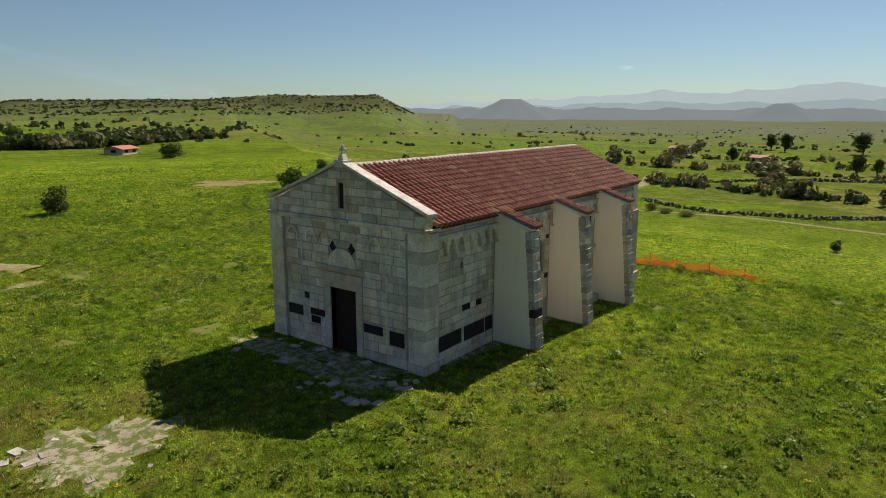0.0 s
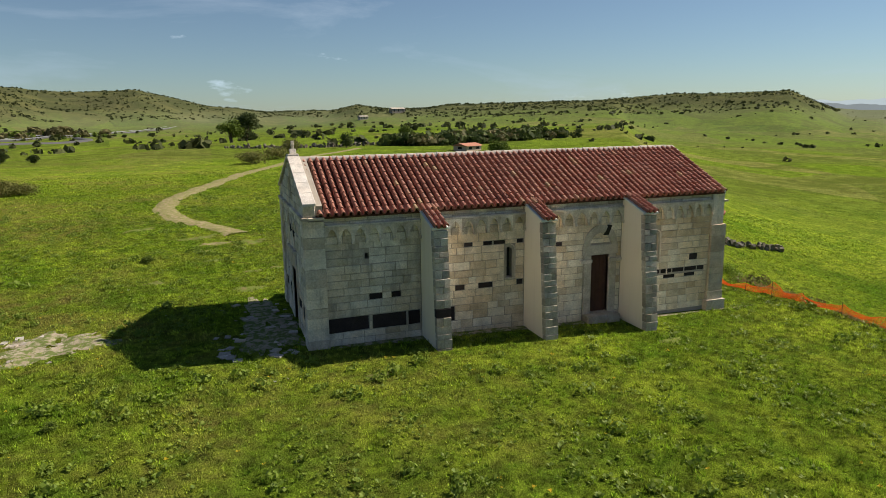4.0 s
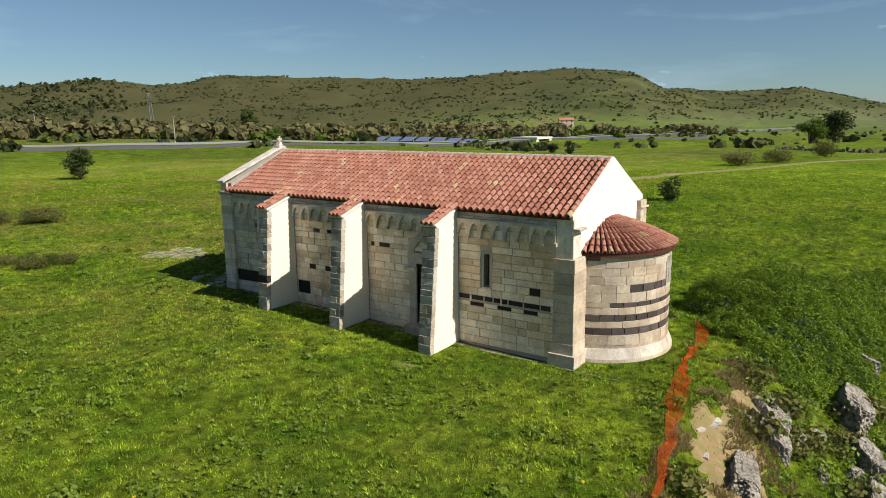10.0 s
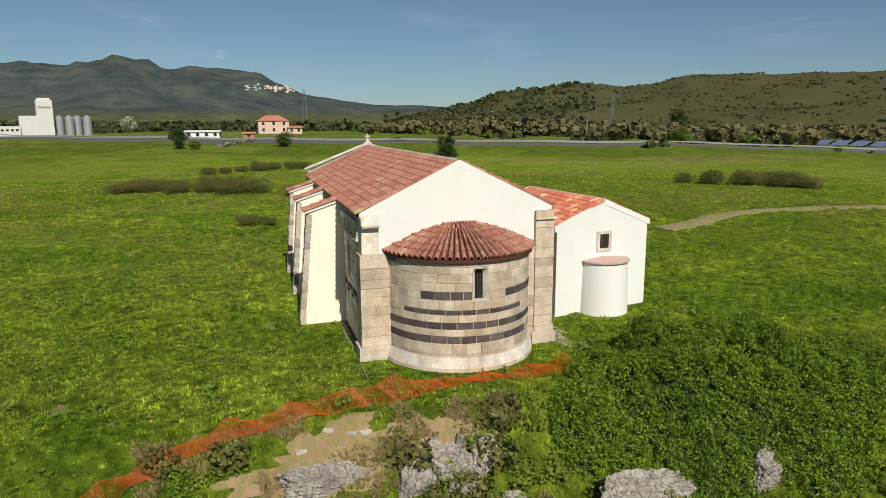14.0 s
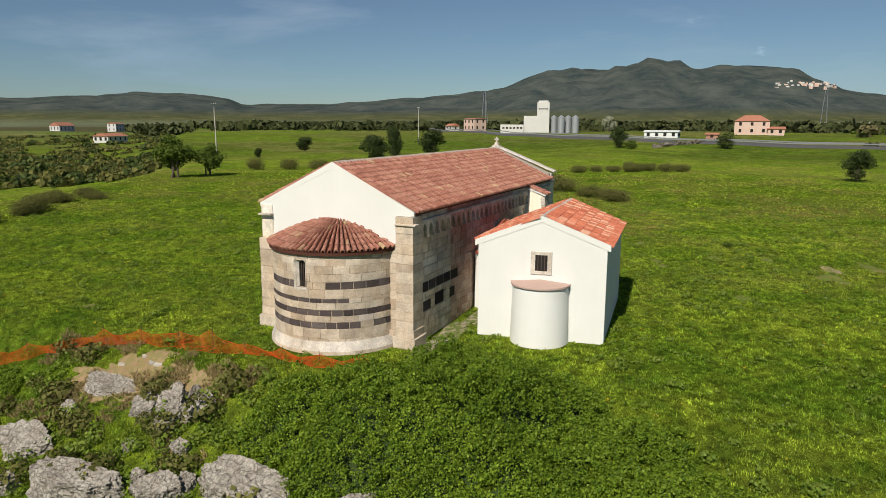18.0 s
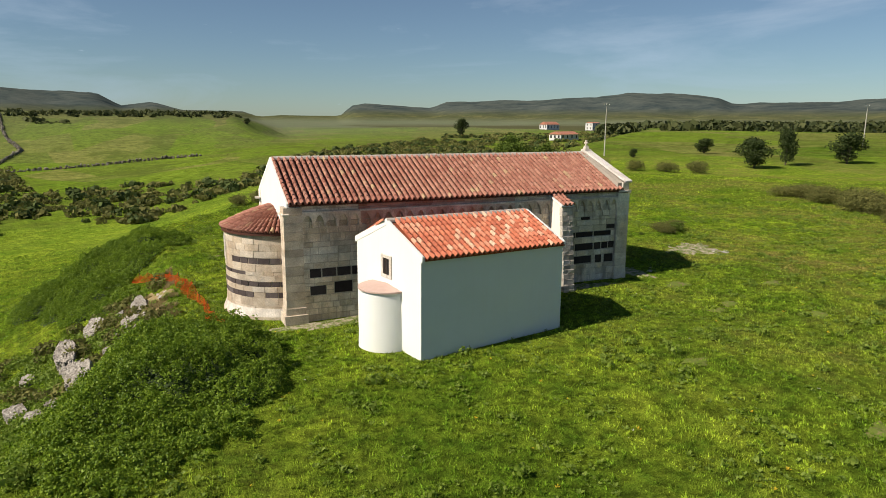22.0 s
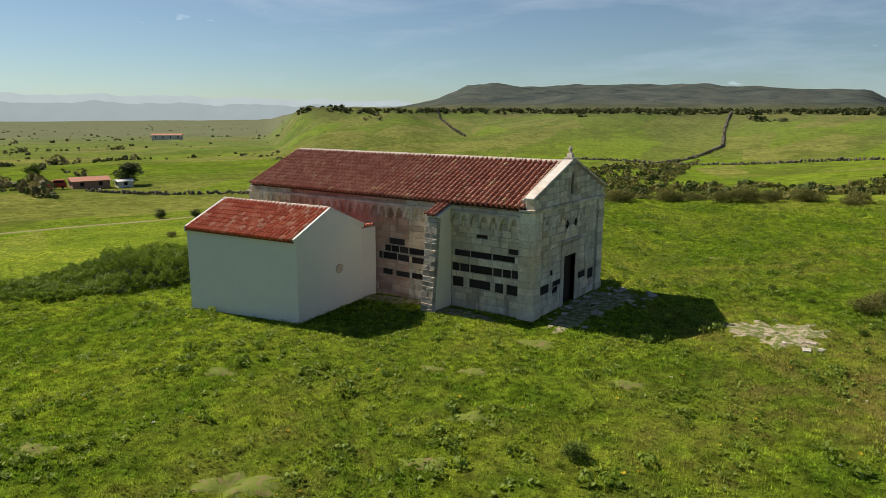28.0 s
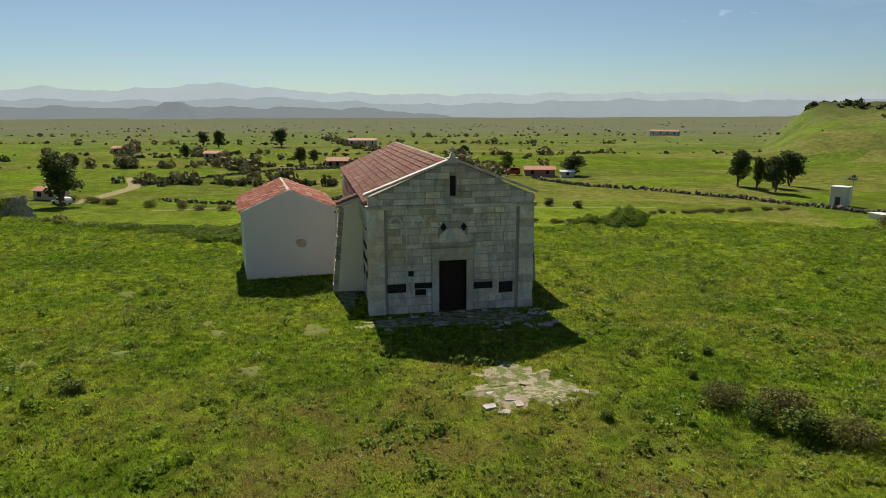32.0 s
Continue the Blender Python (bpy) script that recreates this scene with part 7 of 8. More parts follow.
PINK_WALL = wall_paint("faded_pink_wall", (0.50, 0.36, 0.29), (0.62, 0.47, 0.39))
# white lowered towards grey: haze of distance put into the paint colour
WHITE_WALL = wall_paint("white_wall", (0.50, 0.50, 0.48), (0.60, 0.60, 0.57))
RED_WALL = wall_paint("brick_red_wall", (0.30, 0.16, 0.11), (0.38, 0.21, 0.15))
FAR_TILE = plain_material("far_clay_roof", (0.33, 0.13, 0.08), (0.42, 0.19, 0.12), 0.8)
STEEL = plain_material("silo_steel", (0.33, 0.35, 0.37), (0.42, 0.44, 0.46), 0.3, 0.45, metal=0.5)
GREEN_HOUSE = wall_paint("pale_sheeting", (0.58, 0.60, 0.60), (0.68, 0.70, 0.70))


def house(x, y, turn, sx, sy, h, roof_h, wall, label, hip=False, windows=3, storeys=2, roof_mat=None):
    t = thing("house", label, "house", at=(x, y, gz(x, y)))
    t.rotation_euler = (0, 0, radians(turn))
    part("wall", Mesh().box(-sx / 2, sx / 2, -sy / 2, sy / 2, -1.5, h), wall, t)
    r = Mesh()
    o, k = 0.4, (sx * 0.28 if hip else -0.4)
    v = [(-sx / 2 - o, -sy / 2 - o, h), (sx / 2 + o, -sy / 2 - o, h), (sx / 2 + o, sy / 2 + o, h), (-sx / 2 - o, sy / 2 + o, h), (-sx / 2 + k, 0, h + roof_h), (sx / 2 - k, 0, h + roof_h)]
    r.add(v, [(0, 1, 5, 4), (1, 2, 5), (2, 3, 4, 5), (3, 0, 4), (0, 3, 2, 1)])
    part("roof", r, roof_mat or FAR_TILE, t)
    for s in range(storeys):
        for q in range(windows):
            wx = -sx / 2 + sx * (q + 0.5) / windows
            z = h * (s + 0.35) / storeys
            for side in (-1, 1):
                y0, y1 = sorted((side * sy / 2, side * (sy / 2 + 0.03)))
                part("window", Mesh().box(wx - 0.5, wx + 0.5, y0, y1, z, z + h / storeys * 0.5), SHADE, t)
        for q in range(max(1, windows - 1)):
            wy = -sy / 2 + sy * (q + 0.5) / max(1, windows - 1)
            z = h * (s + 0.35) / storeys
            for side in (-1, 1):
                x0, x1 = sorted((side * sx / 2, side * (sx / 2 + 0.03)))
                part("window", Mesh().box(x0, x1, wy - 0.5, wy + 0.5, z, z + h / storeys * 0.5), SHADE, t)
    return t


house(-269, 11, 92, 13.0, 11.0, 5.4, 2.4, PINK_WALL, "two-storey faded pink farmhouse with a hipped tile roof", True)
house(-266, 20, 92, 6.0, 7.0, 2.4, 1.0, PINK_WALL, "low pink annex of the farmhouse", False, 2, 1)
house(-201, -15, 85, 11.0, 4.0, 2.2, 0.5, GREEN_HOUSE, "long low white shed with pale sheeting", False, 4, 1, GREEN_HOUSE)
house(-215, 0, 85, 4.0, 3.0, 1.6, 0.6, RED_WALL, "small brown hut by the wall", False, 1, 1)
house(-300, -126, 60, 9.5, 8.0, 6.4, 0.5, PINK_WALL, "faded pink apartment block with a flat roof", False, 3, 2)
house(-297, -138, 60, 6.0, 5.0, 2.4, 1.3, WHITE_WALL, "white house with a red roof", False, 2, 1)
house(-171, -249, 20, 15.0, 7.0, 2.8, 1.4, WHITE_WALL, "low white farm building with a red roof", False, 4, 1)
house(-420, -560, 20, 14, 9, 8, 1.0, WHITE_WALL, "white building on the far ridge", False, 3, 2)
house(-385, -590, 20, 22, 10, 6, 3.0, WHITE_WALL, "far farm with a red roof", False, 4, 1)
house(-187, 464, 30, 11, 8, 5.0, 2.0, PINK_WALL, "pink house on the hillside", False, 3, 2)
house(150, 650, 10, 9, 6, 3, 1.0, ROUGH_GREY, "small stone farm on the ridge", False, 3, 1, ROUGH_GREY)
house(200, 700, 10, 16, 8, 4.5, 1.5, ROUGH_GREY, "grey farm buildings on the ridge", False, 3, 1, ROUGH_GREY)
house(50, 112, 30, 5.0, 3.6, 1.0, 0.6, PINK_WALL, "low hut with a red tile roof among bushes", False, 2, 1)
house(180, -66, 75, 9.5, 6.0, 2.2, 1.0, RED_WALL, "red-roofed shed in the fields", False, 2, 1)
house(176, -74, 75, 4.0, 4.0, 1.8, 0.5, WHITE_WALL, "small white lean-to beside the shed", False, 1, 1, GREEN_HOUSE)
house(229, -4, 80, 8.0, 6.0, 2.6, 1.3, RED_WALL, "red-roofed farmhouse on the plain", False, 3, 1)
house(222, -22, 80, 10.0, 6.0, 2.2, 0.8, WHITE_WALL, "white farm shed on the plain", False, 3, 1, GREEN_HOUSE)
house(280, 46, 80, 9.0, 6.0, 2.2, 1.0, PINK_WALL, "white farmhouse on the plain", False, 3, 1)
house(133, 63, 70, 5.5, 4.0, 2.0, 0.8, PINK_WALL, "small hut behind the tall tree", False, 2, 1)
house(330, 95, 80, 10, 7, 2.4, 1.1, PINK_WALL, "farm buildings among trees on the plain", False, 3, 1)
house(420, -30, 80, 18, 9, 3.6, 1.2, WHITE_WALL, "long farm building on the plain", False, 4, 1)
house(560, -330, 50, 26, 10, 4, 1.4, WHITE_WALL, "long pale farm building on the plain", False, 4, 1)

mill = thing("grain_mill", "white concrete grain mill with steel silos", "industrial building", at=(-262, -76, gz(-262, -76)))
mill.rotation_euler = (0, 0, radians(18))
mill.scale = (0.62, 0.62, 0.80)
part("tower", Mesh().box(-5, 5, -4.4, 4.4, -2, 17.0), WHITE_WALL, mill)
part("tower_head", Mesh().box(-3, 3, -3.5, 3.5, 17.0, 18.0), WHITE_WALL, mill)
part("middle_block", Mesh().box(-6, 4, -14.0, -4.4, -2, 9.5), WHITE_WALL, mill)
part("low_hall", Mesh().box(-7, 6, -31.0, -14.0, -2, 4.6), WHITE_WALL, mill)
for k in range(5):
    part("window", Mesh().box(5.0, 5.06, -3.2 + 1.4 * k, -2.5 + 1.4 * k, 13.0, 13.9), SHADE, mill)
for k in range(6):
    part("window", Mesh().box(6.0, 6.06, -29.5 + 2.6 * k, -28.0 + 2.6 * k, 2.2, 3.2), SHADE, mill)
for k in range(4):
    s = Mesh()
    n = 18
    cx, cy = -2.0 + (k % 2) * 5.0, 8.0 + 5.4 * k * 0.95
    s.add([(cx + 2.6 * math.cos(2 * math.pi * q / n), cy + 2.6 * math.sin(2 * math.pi * q / n), z) for z in (-2, 8.6) for q in range(n)] + [(cx, cy, 10.0)],
          [(q, (q + 1) % n, n + (q + 1) % n, n + q) for q in range(n)] + [(n + q, n + (q + 1) % n, 2 * n) for q in range(n)])
    part("silo", s, STEEL, mill, "grey steel grain silo", smooth=False)

# hill town on the mountain side
rt = random.Random(19)
for k in range(90):
    az, el = rt.uniform(172.6, 179.6), rt.uniform(2.55, 3.0)
    rr_ = np.arange(1500, 3000, 12.0)
    gx_, gy_ = 8 + rr_ * math.cos(radians(az)), 3 + rr_ * math.sin(radians(az))
    gz_ = ground_z(gx_, gy_)
    hit = np.argmax(np.degrees(np.arctan2(gz_ - 7.5, rr_)) > min(el, 2.2 + (az - 172.6) * 0.35))
    ob = new("town_house", Mesh().box(-7, 7, -5, 5, -8, 6).prism([(-5.4, 6), (5.4, 6), (0, 8.6)], "x", -7.3, 7.3).data("town_house", rt.choice((PINK_WALL, WHITE_WALL, PINK_WALL))))
    ob.matrix_basis = Matrix.Translation((gx_[hit], gy_[hit], gz_[hit])) @ Matrix.Rotation(rt.uniform(0, 3), 4, 'Z') @ Matrix.Scale(rt.uniform(0.35, 0.7), 4)
    tagged(ob, "far pale house of a hill town", "house", "hill town houses")

# poles and pylons
POLE = plain_material("concrete_pole", (0.34, 0.32, 0.28), (0.46, 0.44, 0.39), 3)


def pole(x, y, h, arms=1, label="slender concrete power pole in the meadow", r=0.14):
    t = thing("power_pole", label, "power pole", "power poles", at=(x, y, gz(x, y)))
    m = Mesh()
    tube(m, [(0, 0, -0.5), (0, 0, h)], [r, r * 0.55], 8)
    part("pole", m, POLE, t)
    for k in range(arms):
        part("crossarm", Mesh().box(-0.8, 0.8, -0.06, 0.06, h - 0.35 - 0.7 * k, h - 0.22 - 0.7 * k), STEEL, t)
        for q in (-0.7, 0, 0.7):
            part("insulator", Mesh().box(q - 0.05, q + 0.05, -0.05, 0.05, h - 0.22 - 0.7 * k, h - 0.02 - 0.7 * k), WHITE_WALL, t)
    return t


pole(-73.9, -90.9, 11.6)
pole(-142, -77, 10.5)
pole(94.5, -103, 5.6, 1, "wooden power pole below the terrace")
pole(96.5, -107, 5.6, 1, "wooden power pole below the terrace")
pole(-232, 100, 9.5)
pole(-150, 100, 8.0)


def pylon(x, y, h):
    t = thing("pylon", "grey steel lattice pylon on the horizon", "pylon", "pylons", at=(x, y, gz(x, y)))
    for sx in (-1, 1):
        for sy in (-1, 1):
            m = Mesh()
            tube(m, [(sx * h * 0.07, sy * h * 0.07, -1), (sx * h * 0.018, sy * h * 0.018, h)], [0.22, 0.15], 4)
            part("leg", m, STEEL, t)
    for k in range(6):
        z, w_ = h * (0.12 + 0.14 * k), h * (0.07 - 0.0075 * (k + 1))
        part("brace", Mesh().box(-w_, w_, -w_, -w_ + 0.2, z, z + 0.25), STEEL, t)
        part("brace", Mesh().box(-w_, w_, w_ - 0.2, w_, z, z + 0.25), STEEL, t)
    for z in (0.78, 0.88, 0.97):
        part("arm", Mesh().box(-h * 0.12, h * 0.12, -0.2, 0.2, h * z, h * z + 0.3), STEEL, t)


pylon(-470, -190, 30)
pylon(-640, 60, 36)
pylon(-520, 330, 30)

tower = thing("transformer_tower", "small pale concrete transformer tower below the terrace", "tower", at=(92.0, -100.0, gz(92.0, -100.0)))
tower.rotation_euler = (0, 0, radians(30))
part("shaft", Mesh().box(-1.5, 1.5, -1.4, 1.4, -1, 3.9), CONCRETE, tower, bevel=0.03)
part("roof_slab", Mesh().box(-1.75, 1.75, -1.65, 1.65, 3.9, 4.12), WHITE_WALL, tower, bevel=0.03)
part("door", Mesh().box(-0.5, 0.5, 1.4, 1.44, 0, 2.0), IRON, tower)
tank = thing("water_tank", "small pale concrete water tank", "tank", at=(74.3, -92.7, gz(74.3, -92.7)))
part("body", Mesh().box(-1.5, 1.5, -1.2, 1.2, -0.5, 0.9), CONCRETE, tank)
part("lid", Mesh().box(-1.6, 1.6, -1.3, 1.3, 0.9, 1.0), WHITE_WALL, tank)
PAINT_RED = plain_material("red_paint", (0.35, 0.02, 0.02), (0.45, 0.04, 0.03), 1, 0.4)
PAINT_WHITE = plain_material("white_paint", (0.62, 0.63, 0.65), (0.70, 0.71, 0.73), 1, 0.4)
RUBBER = plain_material("tyre_rubber", (0.015, 0.015, 0.015), (0.03, 0.03, 0.03), 5)


def vehicle(x, y, turn, lng, h, paint, label, category):
    t = thing(category, label, category, at=(x, y, gz(x, y) + 0.05))
    t.rotation_euler = (0, 0, radians(turn))
    part("body", Mesh().prism([(-lng / 2, 0.35), (lng / 2, 0.35), (lng / 2, h * 0.55), (lng * 0.25, h * 0.62), (lng * 0.1, h), (-lng * 0.4, h), (-lng / 2, h * 0.6)], "y", -0.85, 0.85), paint, t, bevel=0.06)
    for side in (-1, 1):
        part("window", Mesh().box(-lng * 0.36, lng * 0.12, min(side * 0.80, side * 0.87), max(side * 0.80, side * 0.87), h * 0.66, h * 0.9), SHADE, t)
    for sx in (-0.3, 0.3):
        for sy in (-0.8, 0.8):
            w_ = Mesh()
            w_.prism([(sx * lng + 0.34 * math.cos(a), 0.34 + 0.34 * math.sin(a)) for a in np.linspace(0, 2 * math.pi, 13)[:-1]], "y", sy - 0.1, sy + 0.1)
            part("wheel", w_, RUBBER, t)


vehicle(123.5, 58.0, 60, 4.2, 1.45, PAINT_WHITE, "white car parked below the tall tree", "car")
vehicle(180, -57, 70, 5.0, 2.4, PAINT_RED, "red lorry parked beside the shed", "lorry")
solar_mat = plain_material("solar_panel", (0.10, 0.13, 0.24), (0.16, 0.19, 0.32), 1, 0.3)
for k in range(8):
    x, y = -152 + k * 6.0, 187 + k * 1.6
    p = thing("solar_panel", "row of blue solar panels beyond the road", "solar panel", "solar field", at=(x, y, gz(x, y)))
    part("panel", Mesh().add([(-2.8, -2, 0.6), (2.8, -2, 0.6), (2.8, 2, 2.2), (-2.8, 2, 2.2), (-2.8, -2, 0.5), (2.8, -2, 0.5), (2.8, 2, 2.1), (-2.8, 2, 2.1)], [(0, 1, 2, 3), (7, 6, 5, 4), (0, 4, 5, 1), (2, 6, 7, 3), (1, 5, 6, 2), (3, 7, 4, 0)]), solar_mat, p)
    part("leg", Mesh().box(-2.5, -2.4, -0.1, 0.1, -0.5, 1.4), STEEL, p)
    part("leg", Mesh().box(2.4, 2.5, -0.1, 0.1, -0.5, 1.4), STEEL, p)

# ---- orange safety netting along the slope's edge ----
def net_material():
    m = Nodes("orange_plastic_net", 0.5, 0.4)
    c = m.mix(m.noise(3, 3), (0.55, 0.095, 0.014), (0.76, 0.16, 0.026))
    m.put(m.bsdf.inputs["Base Color"], c)
    tr = m.n.new("ShaderNodeBsdfTranslucent")
    m.l.new(c, tr.inputs["Color"])
    mixed = m.n.new("ShaderNodeMixShader")
    mixed.inputs[0].default_value = 0.45
    m.l.new(m.bsdf.outputs[0], mixed.inputs[1])
    m.l.new(tr.outputs[0], mixed.inputs[2])
    m.l.new(mixed.outputs[0], m.n["Material Output"].inputs["Surface"])
    return m.mat


NET = net_material()
net = thing("safety_net_fence", "sagging orange plastic safety netting on thin iron rods", "fence")
LINE = [(22.1, -8.6), (21.6, -7.2), (20.95, -5.9), (20.55, -4.3), (20.25, -2.7), (19.95, -1.1), (19.65, 0.2), (19.55, 1.6), (19.4, 3.0), (19.2, 4.5), (19.0, 5.9), (18.95, 7.3)]
TOPS = [0.50, 0.55, 0.45, 0.58, 0.46, 0.52, 0.68, 0.36, 0.34, 0.36, 0.40, 0.30]
strand = Mesh()
rf = random.Random(44)


NET_U = np.linspace(0, len(LINE) - 1, 400)
NET_Z = ground_z(np.interp(NET_U, np.arange(len(LINE)), [p[0] for p in LINE]), np.interp(NET_U, np.arange(len(LINE)), [p[1] for p in LINE]))


def net_point(u, w):
    i = min(int(u), len(LINE) - 2)
    t = u - i
    x = LINE[i][0] + (LINE[i + 1][0] - LINE[i][0]) * t
    y = LINE[i][1] + (LINE[i + 1][1] - LINE[i][1]) * t
    sag = 4 * t * (1 - t)
    hi = (TOPS[i] + (TOPS[i + 1] - TOPS[i]) * t) - 0.20 * sag
    lo = 0.02
    bulge = 0.08 * math.sin(u * 2.3) + 0.05 * math.sin(u * 7.1 + w * 3) + 0.16 * (1 - w) * math.sin(u * 1.3 + 1)
    return Vector((x + bulge + 0.28 * (1 - w), y + 0.05 * math.sin(u * 11 + w * 4), float(np.interp(u, NET_U, NET_Z)) + lo + (hi - lo) * w + 0.02 * math.sin(u * 9 + w * 5)))


def ribbon(a, b, wide, out):
    side = Vector((0, 0, wide)) if abs((b - a).normalized().z) < 0.7 else Vector((0, wide, 0))
    push = Vector((wide * 0.5, 0, 0))
    out.add([a - side, a + side, b + side, b - side, a - push, a + push, b + push, b - push], [(0, 1, 2, 3), (4, 5, 6, 7)])


U = len(LINE) - 1
steps = U * 20
for r in range(13):
    w_ = r / 12
    for k in range(steps):
        ribbon(net_point(k * U / steps, w_), net_point((k + 1) * U / steps, w_), 0.0055 if 0 < r < 12 else 0.011, strand)
for k in range(steps * 2 + 1):
    u = min(k * U / (steps * 2), U - 1e-6)
    for r in range(0, 12, 2):
        ribbon(net_point(u, r / 12), net_point(u, (r + 2) / 12), 0.0042, strand)
part("netting", strand, NET, net, "orange plastic mesh")
for k, (x, y) in enumerate(LINE):
    m = Mesh()
    tube(m, [(x, y, gz(x, y) - 0.3), (x + rf.uniform(-0.06, 0.06), y + rf.uniform(-0.06, 0.06), gz(x, y) + TOPS[k] + 0.08)], [0.012, 0.012], 6)
    part("rod", m, IRON, net)

# ---- grass ----
def clear_of_building(x, y, pad=0.0):
    inside = (x > -0.15 - pad) & (x < 16.6 + pad) & (y > -0.15 - pad) & (y < 6.65 + pad)
    inside |= ((x - 16.02) ** 2 + (y - 3.25) ** 2 < (2.80 + pad) ** 2) & (x > 16)
    for bx0 in (3.84, 7.73, 11.80):
        inside |= (x > bx0 - pad) & (x < bx0 + 0.52 + pad) & (y > -1.75 - pad) & (y < 0.1)
    inside |= (x > 3.8) & (x < 4.5) & (y > 6) & (y < 7.95)
    ca = np.array([(13.36, 12.58), (7.34, 11.90), (7.92, 7.55), (14.15, 8.02)])
    ins = np.ones(x.shape, bool)
    for k in range(4):
        a, b_ = ca[k], ca[(k + 1) % 4]
        ins &= (b_[0] - a[0]) * (y - a[1]) - (b_[1] - a[1]) * (x - a[0]) > -pad
    inside |= ins
    inside |= (x - 13.85 - 0.0) ** 2 + (y - 10.3) ** 2 < (1.0 + pad) ** 2
    return ~inside


def in_patches(x, y, grow=0.92):
    out = np.zeros(x.shape, bool)
    for px, py, rx, ry, tn in PATCHES:
        c, s = math.cos(tn), math.sin(tn)
        u, v = ((x - px) * c + (y - py) * s) / rx, (-(x - px) * s + (y - py) * c) / ry
        out |= u * u + v * v < grow * (0.45 if rx < 0.8 else 1.0)
    for (ax, ay), (bx_, by_) in zip(TRACK_LINE, TRACK_LINE[1:]):
        t = np.clip(((x - ax) * (bx_ - ax) + (y - ay) * (by_ - ay)) / ((bx_ - ax) ** 2 + (by_ - ay) ** 2), 0, 1)
        out |= np.hypot(x - ax - t * (bx_ - ax), y - ay - t * (by_ - ay)) < 0.85
    return out


def meadow(name, count, r0, r1, blades, height, width, mat, seed, label, lush=0.0, spread=0.05):
    rnd = np.random.RandomState(seed)
    a, r = rnd.rand(count) * 2 * np.pi, np.sqrt(r0 ** 2 + (r1 ** 2 - r0 ** 2) * rnd.rand(count))
    x, y = 8 + r * np.cos(a), 3.5 + r * np.sin(a)
    dens = 0.5 + 0.28 * wave(x, y, 5.0, seed + 1) + 0.2 * wave(x, y, 1.3, seed + 2) + lush
    keep = (rnd.rand(count) < np.clip(dens, 0.18, 1)) & clear_of_building(x, y) & (~in_patches(x, y) | (rnd.rand(count) < 0.28))
    x, y = x[keep], y[keep]
    n = len(x)
    tallness = np.clip(0.75 + 0.34 * wave(x, y, 3.5, seed + 3) + 0.38 * wave(x, y, 0.8, seed + 4), 0.28, 1.9)
    z = ground_z(x, y)
    x, y, z, tallness = (np.repeat(q, blades) for q in (x, y, z, tallness))
    n = len(x)
    x = x + rnd.normal(size=n) * spread
    y = y + rnd.normal(size=n) * spread
    th, lean = rnd.rand(n) * 6.283, rnd.rand(n) * 0.75
    h = height * tallness * (0.5 + 0.8 * rnd.rand(n))
    w_ = width * (0.6 + 0.8 * rnd.rand(n))
    dirx, diry = np.cos(th), np.sin(th)
    th2 = rnd.rand(n) * 6.283
    v = np.empty((n, 3, 3))
    v[:, 0] = np.stack([x - np.cos(th2) * w_, y - np.sin(th2) * w_, z - 0.02], -1)
    v[:, 1] = np.stack([x + np.cos(th2) * w_, y + np.sin(th2) * w_, z - 0.02], -1)
    v[:, 2] = np.stack([x + dirx * h * lean, y + diry * h * lean, z + h], -1)
    ob = new(name, fast_mesh(name, v.reshape(-1, 3), np.arange(3 * n).reshape(-1, 3), mat))
    return tagged(ob, label, "grass", kind="stuff")


meadow("grass", 330000, 2, 34, 3, 0.085, 0.013, GRASS, 1, "lush green spring grass round the church", 0.15)
meadow("grass_outer", 150000, 34, 78, 3, 0.15, 0.030, GRASS, 2, "green meadow grass farther out", 0.1)


def tufts(name, x, y, blades, height, reach, width, mat, seed, label):
    """Separate tufts: blades that spring from one foot and lean outwards."""
    rnd = np.random.RandomState(seed)
    size = np.clip(0.8 + 0.32 * wave(x, y, 4.2, seed + 3) + 0.25 * rnd.normal(size=len(x)), 0.35, 1.9)
    x, y, z, size = (np.repeat(q, blades) for q in (x, y, ground_z(x, y), size))
    n = len(x)
    th, out = rnd.rand(n) * 6.283, rnd.rand(n) ** 0.7
    h = height * size * (1.05 - 0.55 * out) * (0.7 + 0.5 * rnd.rand(n))
    far = reach * size * out
    w_ = width * (0.6 + 0.8 * rnd.rand(n))
    bx_, by_ = x + np.cos(th) * far * 0.45, y + np.sin(th) * far * 0.45
    v = np.empty((n, 3, 3))
    v[:, 0] = np.stack([bx_ - np.sin(th) * w_, by_ + np.cos(th) * w_, z - 0.01], -1)
    v[:, 1] = np.stack([bx_ + np.sin(th) * w_, by_ - np.cos(th) * w_, z + h * 0.25], -1)
    v[:, 2] = np.stack([x + np.cos(th) * far * 1.3, y + np.sin(th) * far * 1.3, z + h], -1)
    ob = new(name, fast_mesh(name, v.reshape(-1, 3), np.arange(3 * n).reshape(-1, 3), mat))
    return tagged(ob, label, "grass", kind="stuff")


def tuft_ground(count, r1, seed):
    rnd = np.random.RandomState(seed)
    a, r = rnd.rand(count) * 2 * np.pi, r1 * np.sqrt(rnd.rand(count))
    x, y = 8 + r * np.cos(a), 3.5 + r * np.sin(a)
    thick = 0.5 + 0.3 * wave(x, y, 7.0, seed + 1) + 0.3 * wave(x, y, 1.6, seed + 2)
    keep = (rnd.rand(count) < np.clip(thick, 0.08, 1)) & clear_of_building(x, y, 0.05) & ~in_patches(x, y, 1.1)
    return x[keep], y[keep]


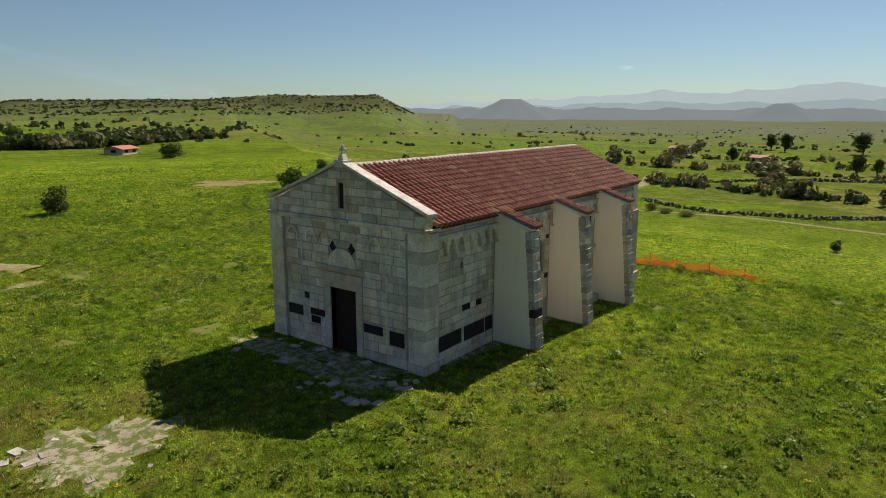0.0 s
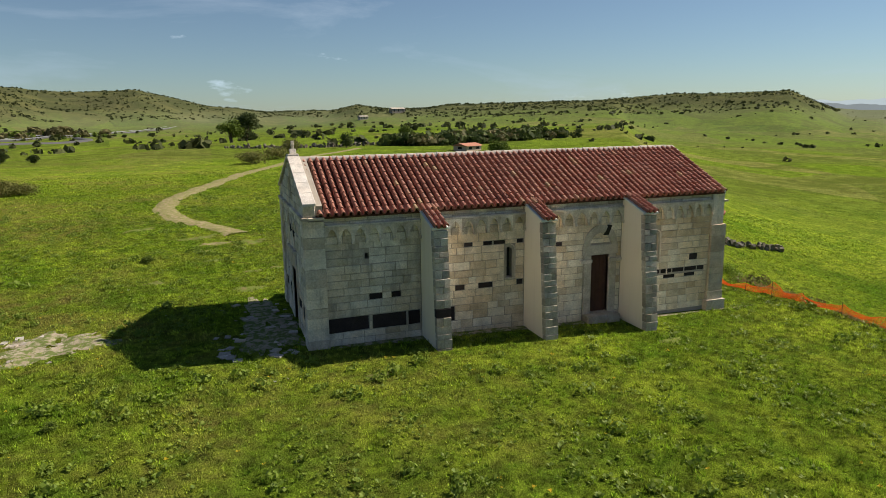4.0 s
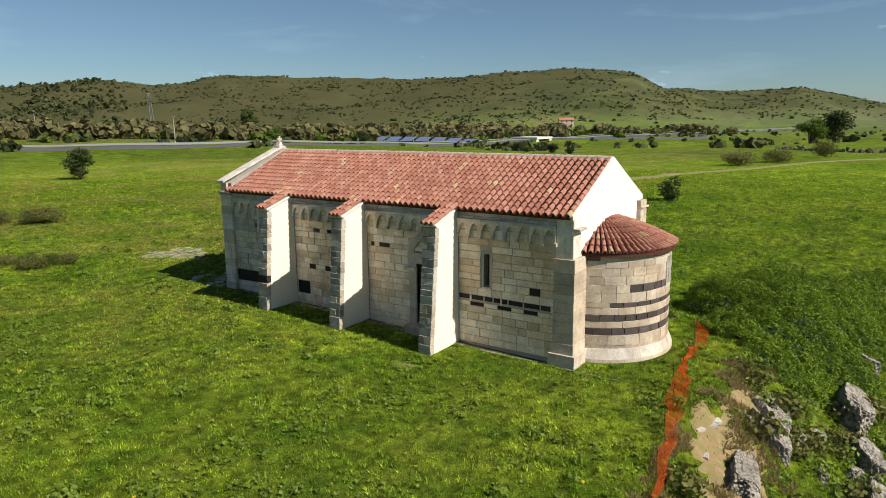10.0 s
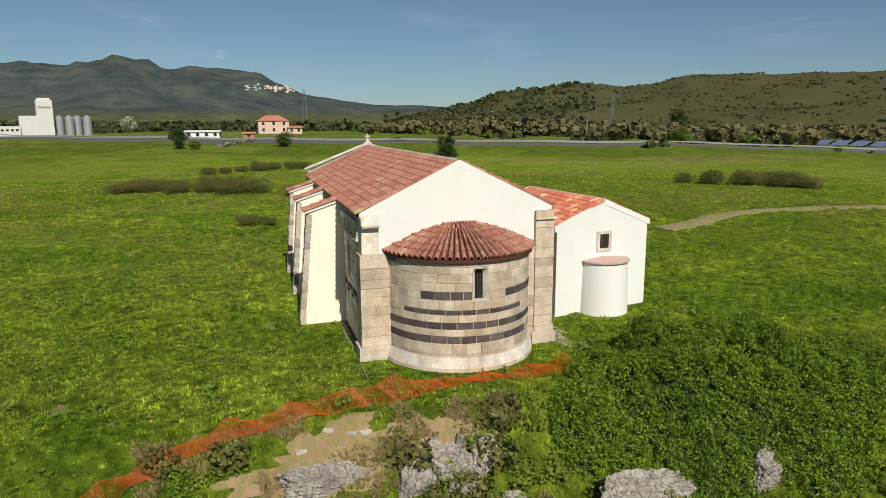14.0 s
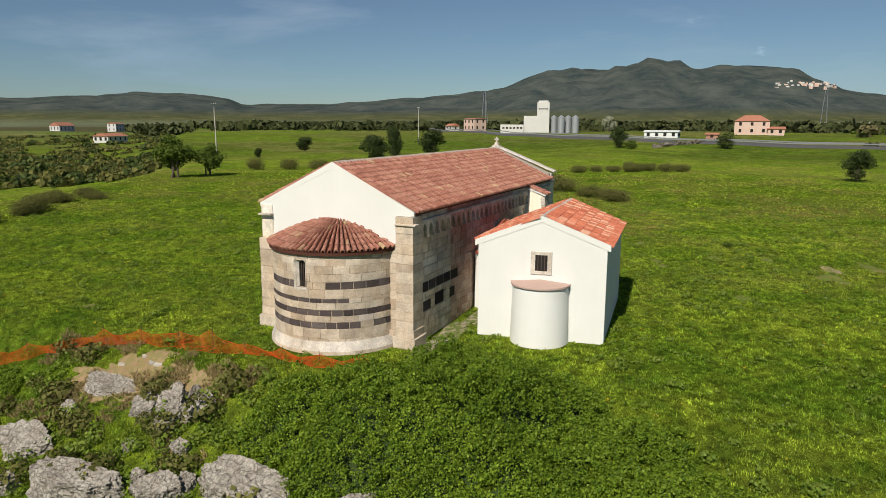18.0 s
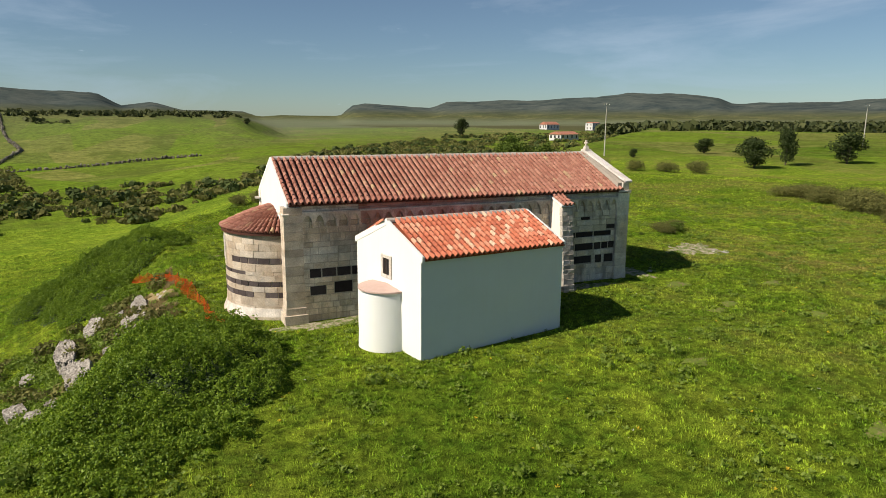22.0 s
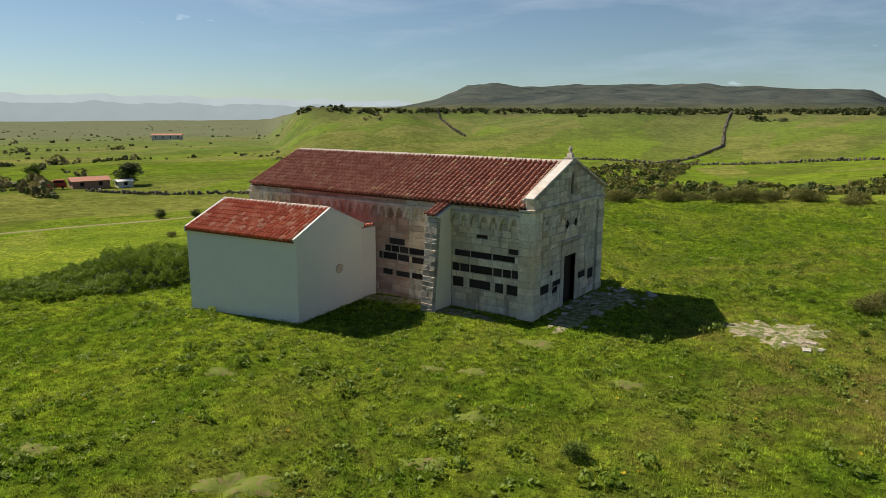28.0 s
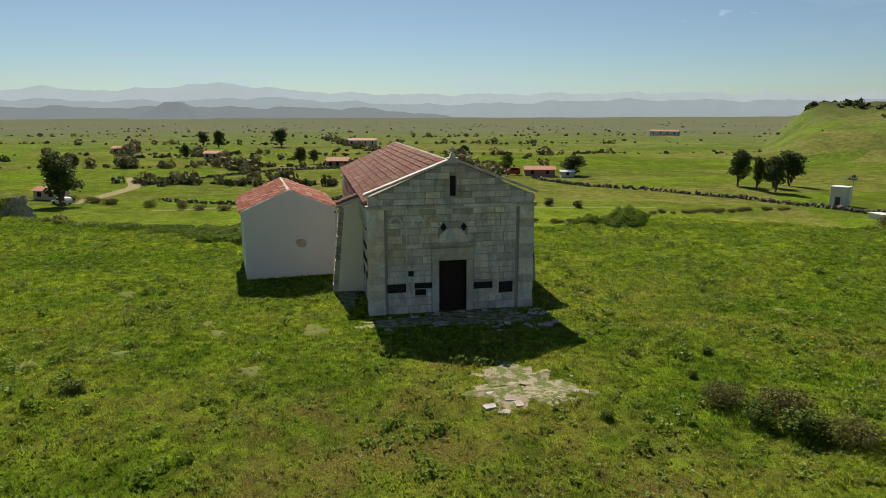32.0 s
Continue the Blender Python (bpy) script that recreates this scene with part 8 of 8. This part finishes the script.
tufts("grass_tufts", *tuft_ground(125000, 38, 61), 10, 0.125, 0.085, 0.012, GRASS, 62, "lush tufts of long green grass and weeds")
STRAW = leaf_material("straw", (0.26, 0.20, 0.085), (0.44, 0.36, 0.18), trans=0.3)
rs_ = np.random.RandomState(66)
px_, py_ = rs_.uniform(20.4, 23.6, 4200), rs_.uniform(-6.5, 3.5, 4200)
straw_on = wave(px_, py_, 2.0, 67) > 0.0
tufts("dry_tufts", px_[straw_on], py_[straw_on], 12, 0.20, 0.13, 0.012, STRAW, 68, "dry straw-coloured grass on the slope")


def weeds(name, count, r1, size, mat, seed, label):
    """Low broad-leaved plants: flat leaves in rosettes."""
    rnd = np.random.RandomState(seed)
    a, r = rnd.rand(count) * 2 * np.pi, r1 * np.sqrt(rnd.rand(count))
    x, y = 8 + r * np.cos(a), 3.5 + r * np.sin(a)
    keep = (wave(x, y, 2.4, seed + 1) + 0.5 * wave(x, y, 7, seed + 2) > 0.15) & clear_of_building(x, y, 0.05) & ~in_patches(x, y)
    x, y = x[keep], y[keep]
    n, q = len(x), 7
    s = size * (0.5 + 0.9 * rnd.rand(n))[:, None]
    th = rnd.rand(n, q) * 6.283
    d = np.stack([np.cos(th), np.sin(th), 0.35 + 0.9 * rnd.rand(n, q)], -1)
    side = np.stack([-np.sin(th), np.cos(th), rnd.normal(size=(n, q)) * 0.25], -1)
    base = np.stack([x, y, ground_z(x, y) + 0.02], -1)[:, None]
    s = s[..., None]
    v = np.stack([base + d * s * 0.12, base + d * s * 0.6 + side * s * 0.30, base + d * s * np.array([1, 1, 0.75]), base + d * s * 0.6 - side * s * 0.30], 2).reshape(-1, 3)
    ob = new(name, fast_mesh(name, v, np.arange(len(v)).reshape(-1, 4), mat))
    return tagged(ob, label, "weeds", kind="stuff")


weeds("weeds", 36000, 36, 0.085, WEEDS, 5, "broad-leaved green weeds among the grass")
YELLOW = leaf_material("yellow_petals", (0.45, 0.33, 0.02), (0.60, 0.46, 0.04))
weeds("yellow_flowers", 900, 30, 0.06, YELLOW, 8, "scattered small yellow flowers")
WHITE_FL = leaf_material("white_petals", (0.5, 0.5, 0.45), (0.65, 0.65, 0.6))
weeds("white_flowers", 500, 34, 0.04, WHITE_FL, 9, "scattered tiny white daisies")


def slope_strip(rnd, n):
    """Ground below the netting, where weeds grow tall round the rocks."""
    x, y = rnd.uniform(20.8, 33, n * 2), rnd.uniform(-6.5, 30, n * 2)
    keep = (outward(x, y) > -0.5) & ~in_patches(x, y, 1.0) & (bramble_top(x, y) < 0.1) & patchy(x, y, 3.0, 91, -0.45)
    return x[keep][:n], y[keep][:n]


scatter("slope_weeds", 2000, slope_strip, (0.25, 0.75), WEEDS, 12, "tall green weeds growing among the rocks of the slope", quads=64, leaf=0.085)
scatter("slope_scrub", 130, slope_strip, (0.5, 1.4), MOUND, 13, "grey-green shrubs on the rocky slope", quads=200, leaf=0.07)


def clump_ground(rnd, n):
    a, r = rnd.rand(n * 6) * 2 * np.pi, 44 * np.sqrt(rnd.rand(n * 6))
    x, y = 8 + r * np.cos(a), 3.5 + r * np.sin(a)
    keep = clear_of_building(x, y, 0.35) & ~in_patches(x, y, 1.3) & patchy(x, y, 6.0, 95, 0.25) & (outward(x, y) < 0)
    return x[keep][:n], y[keep][:n]


scatter("weed_clumps", 2200, clump_ground, (0.18, 0.52), WEEDS, 17, "low bushy clumps of fresh green weeds in the grass", quads=46, leaf=0.12, tall_f=0.8)
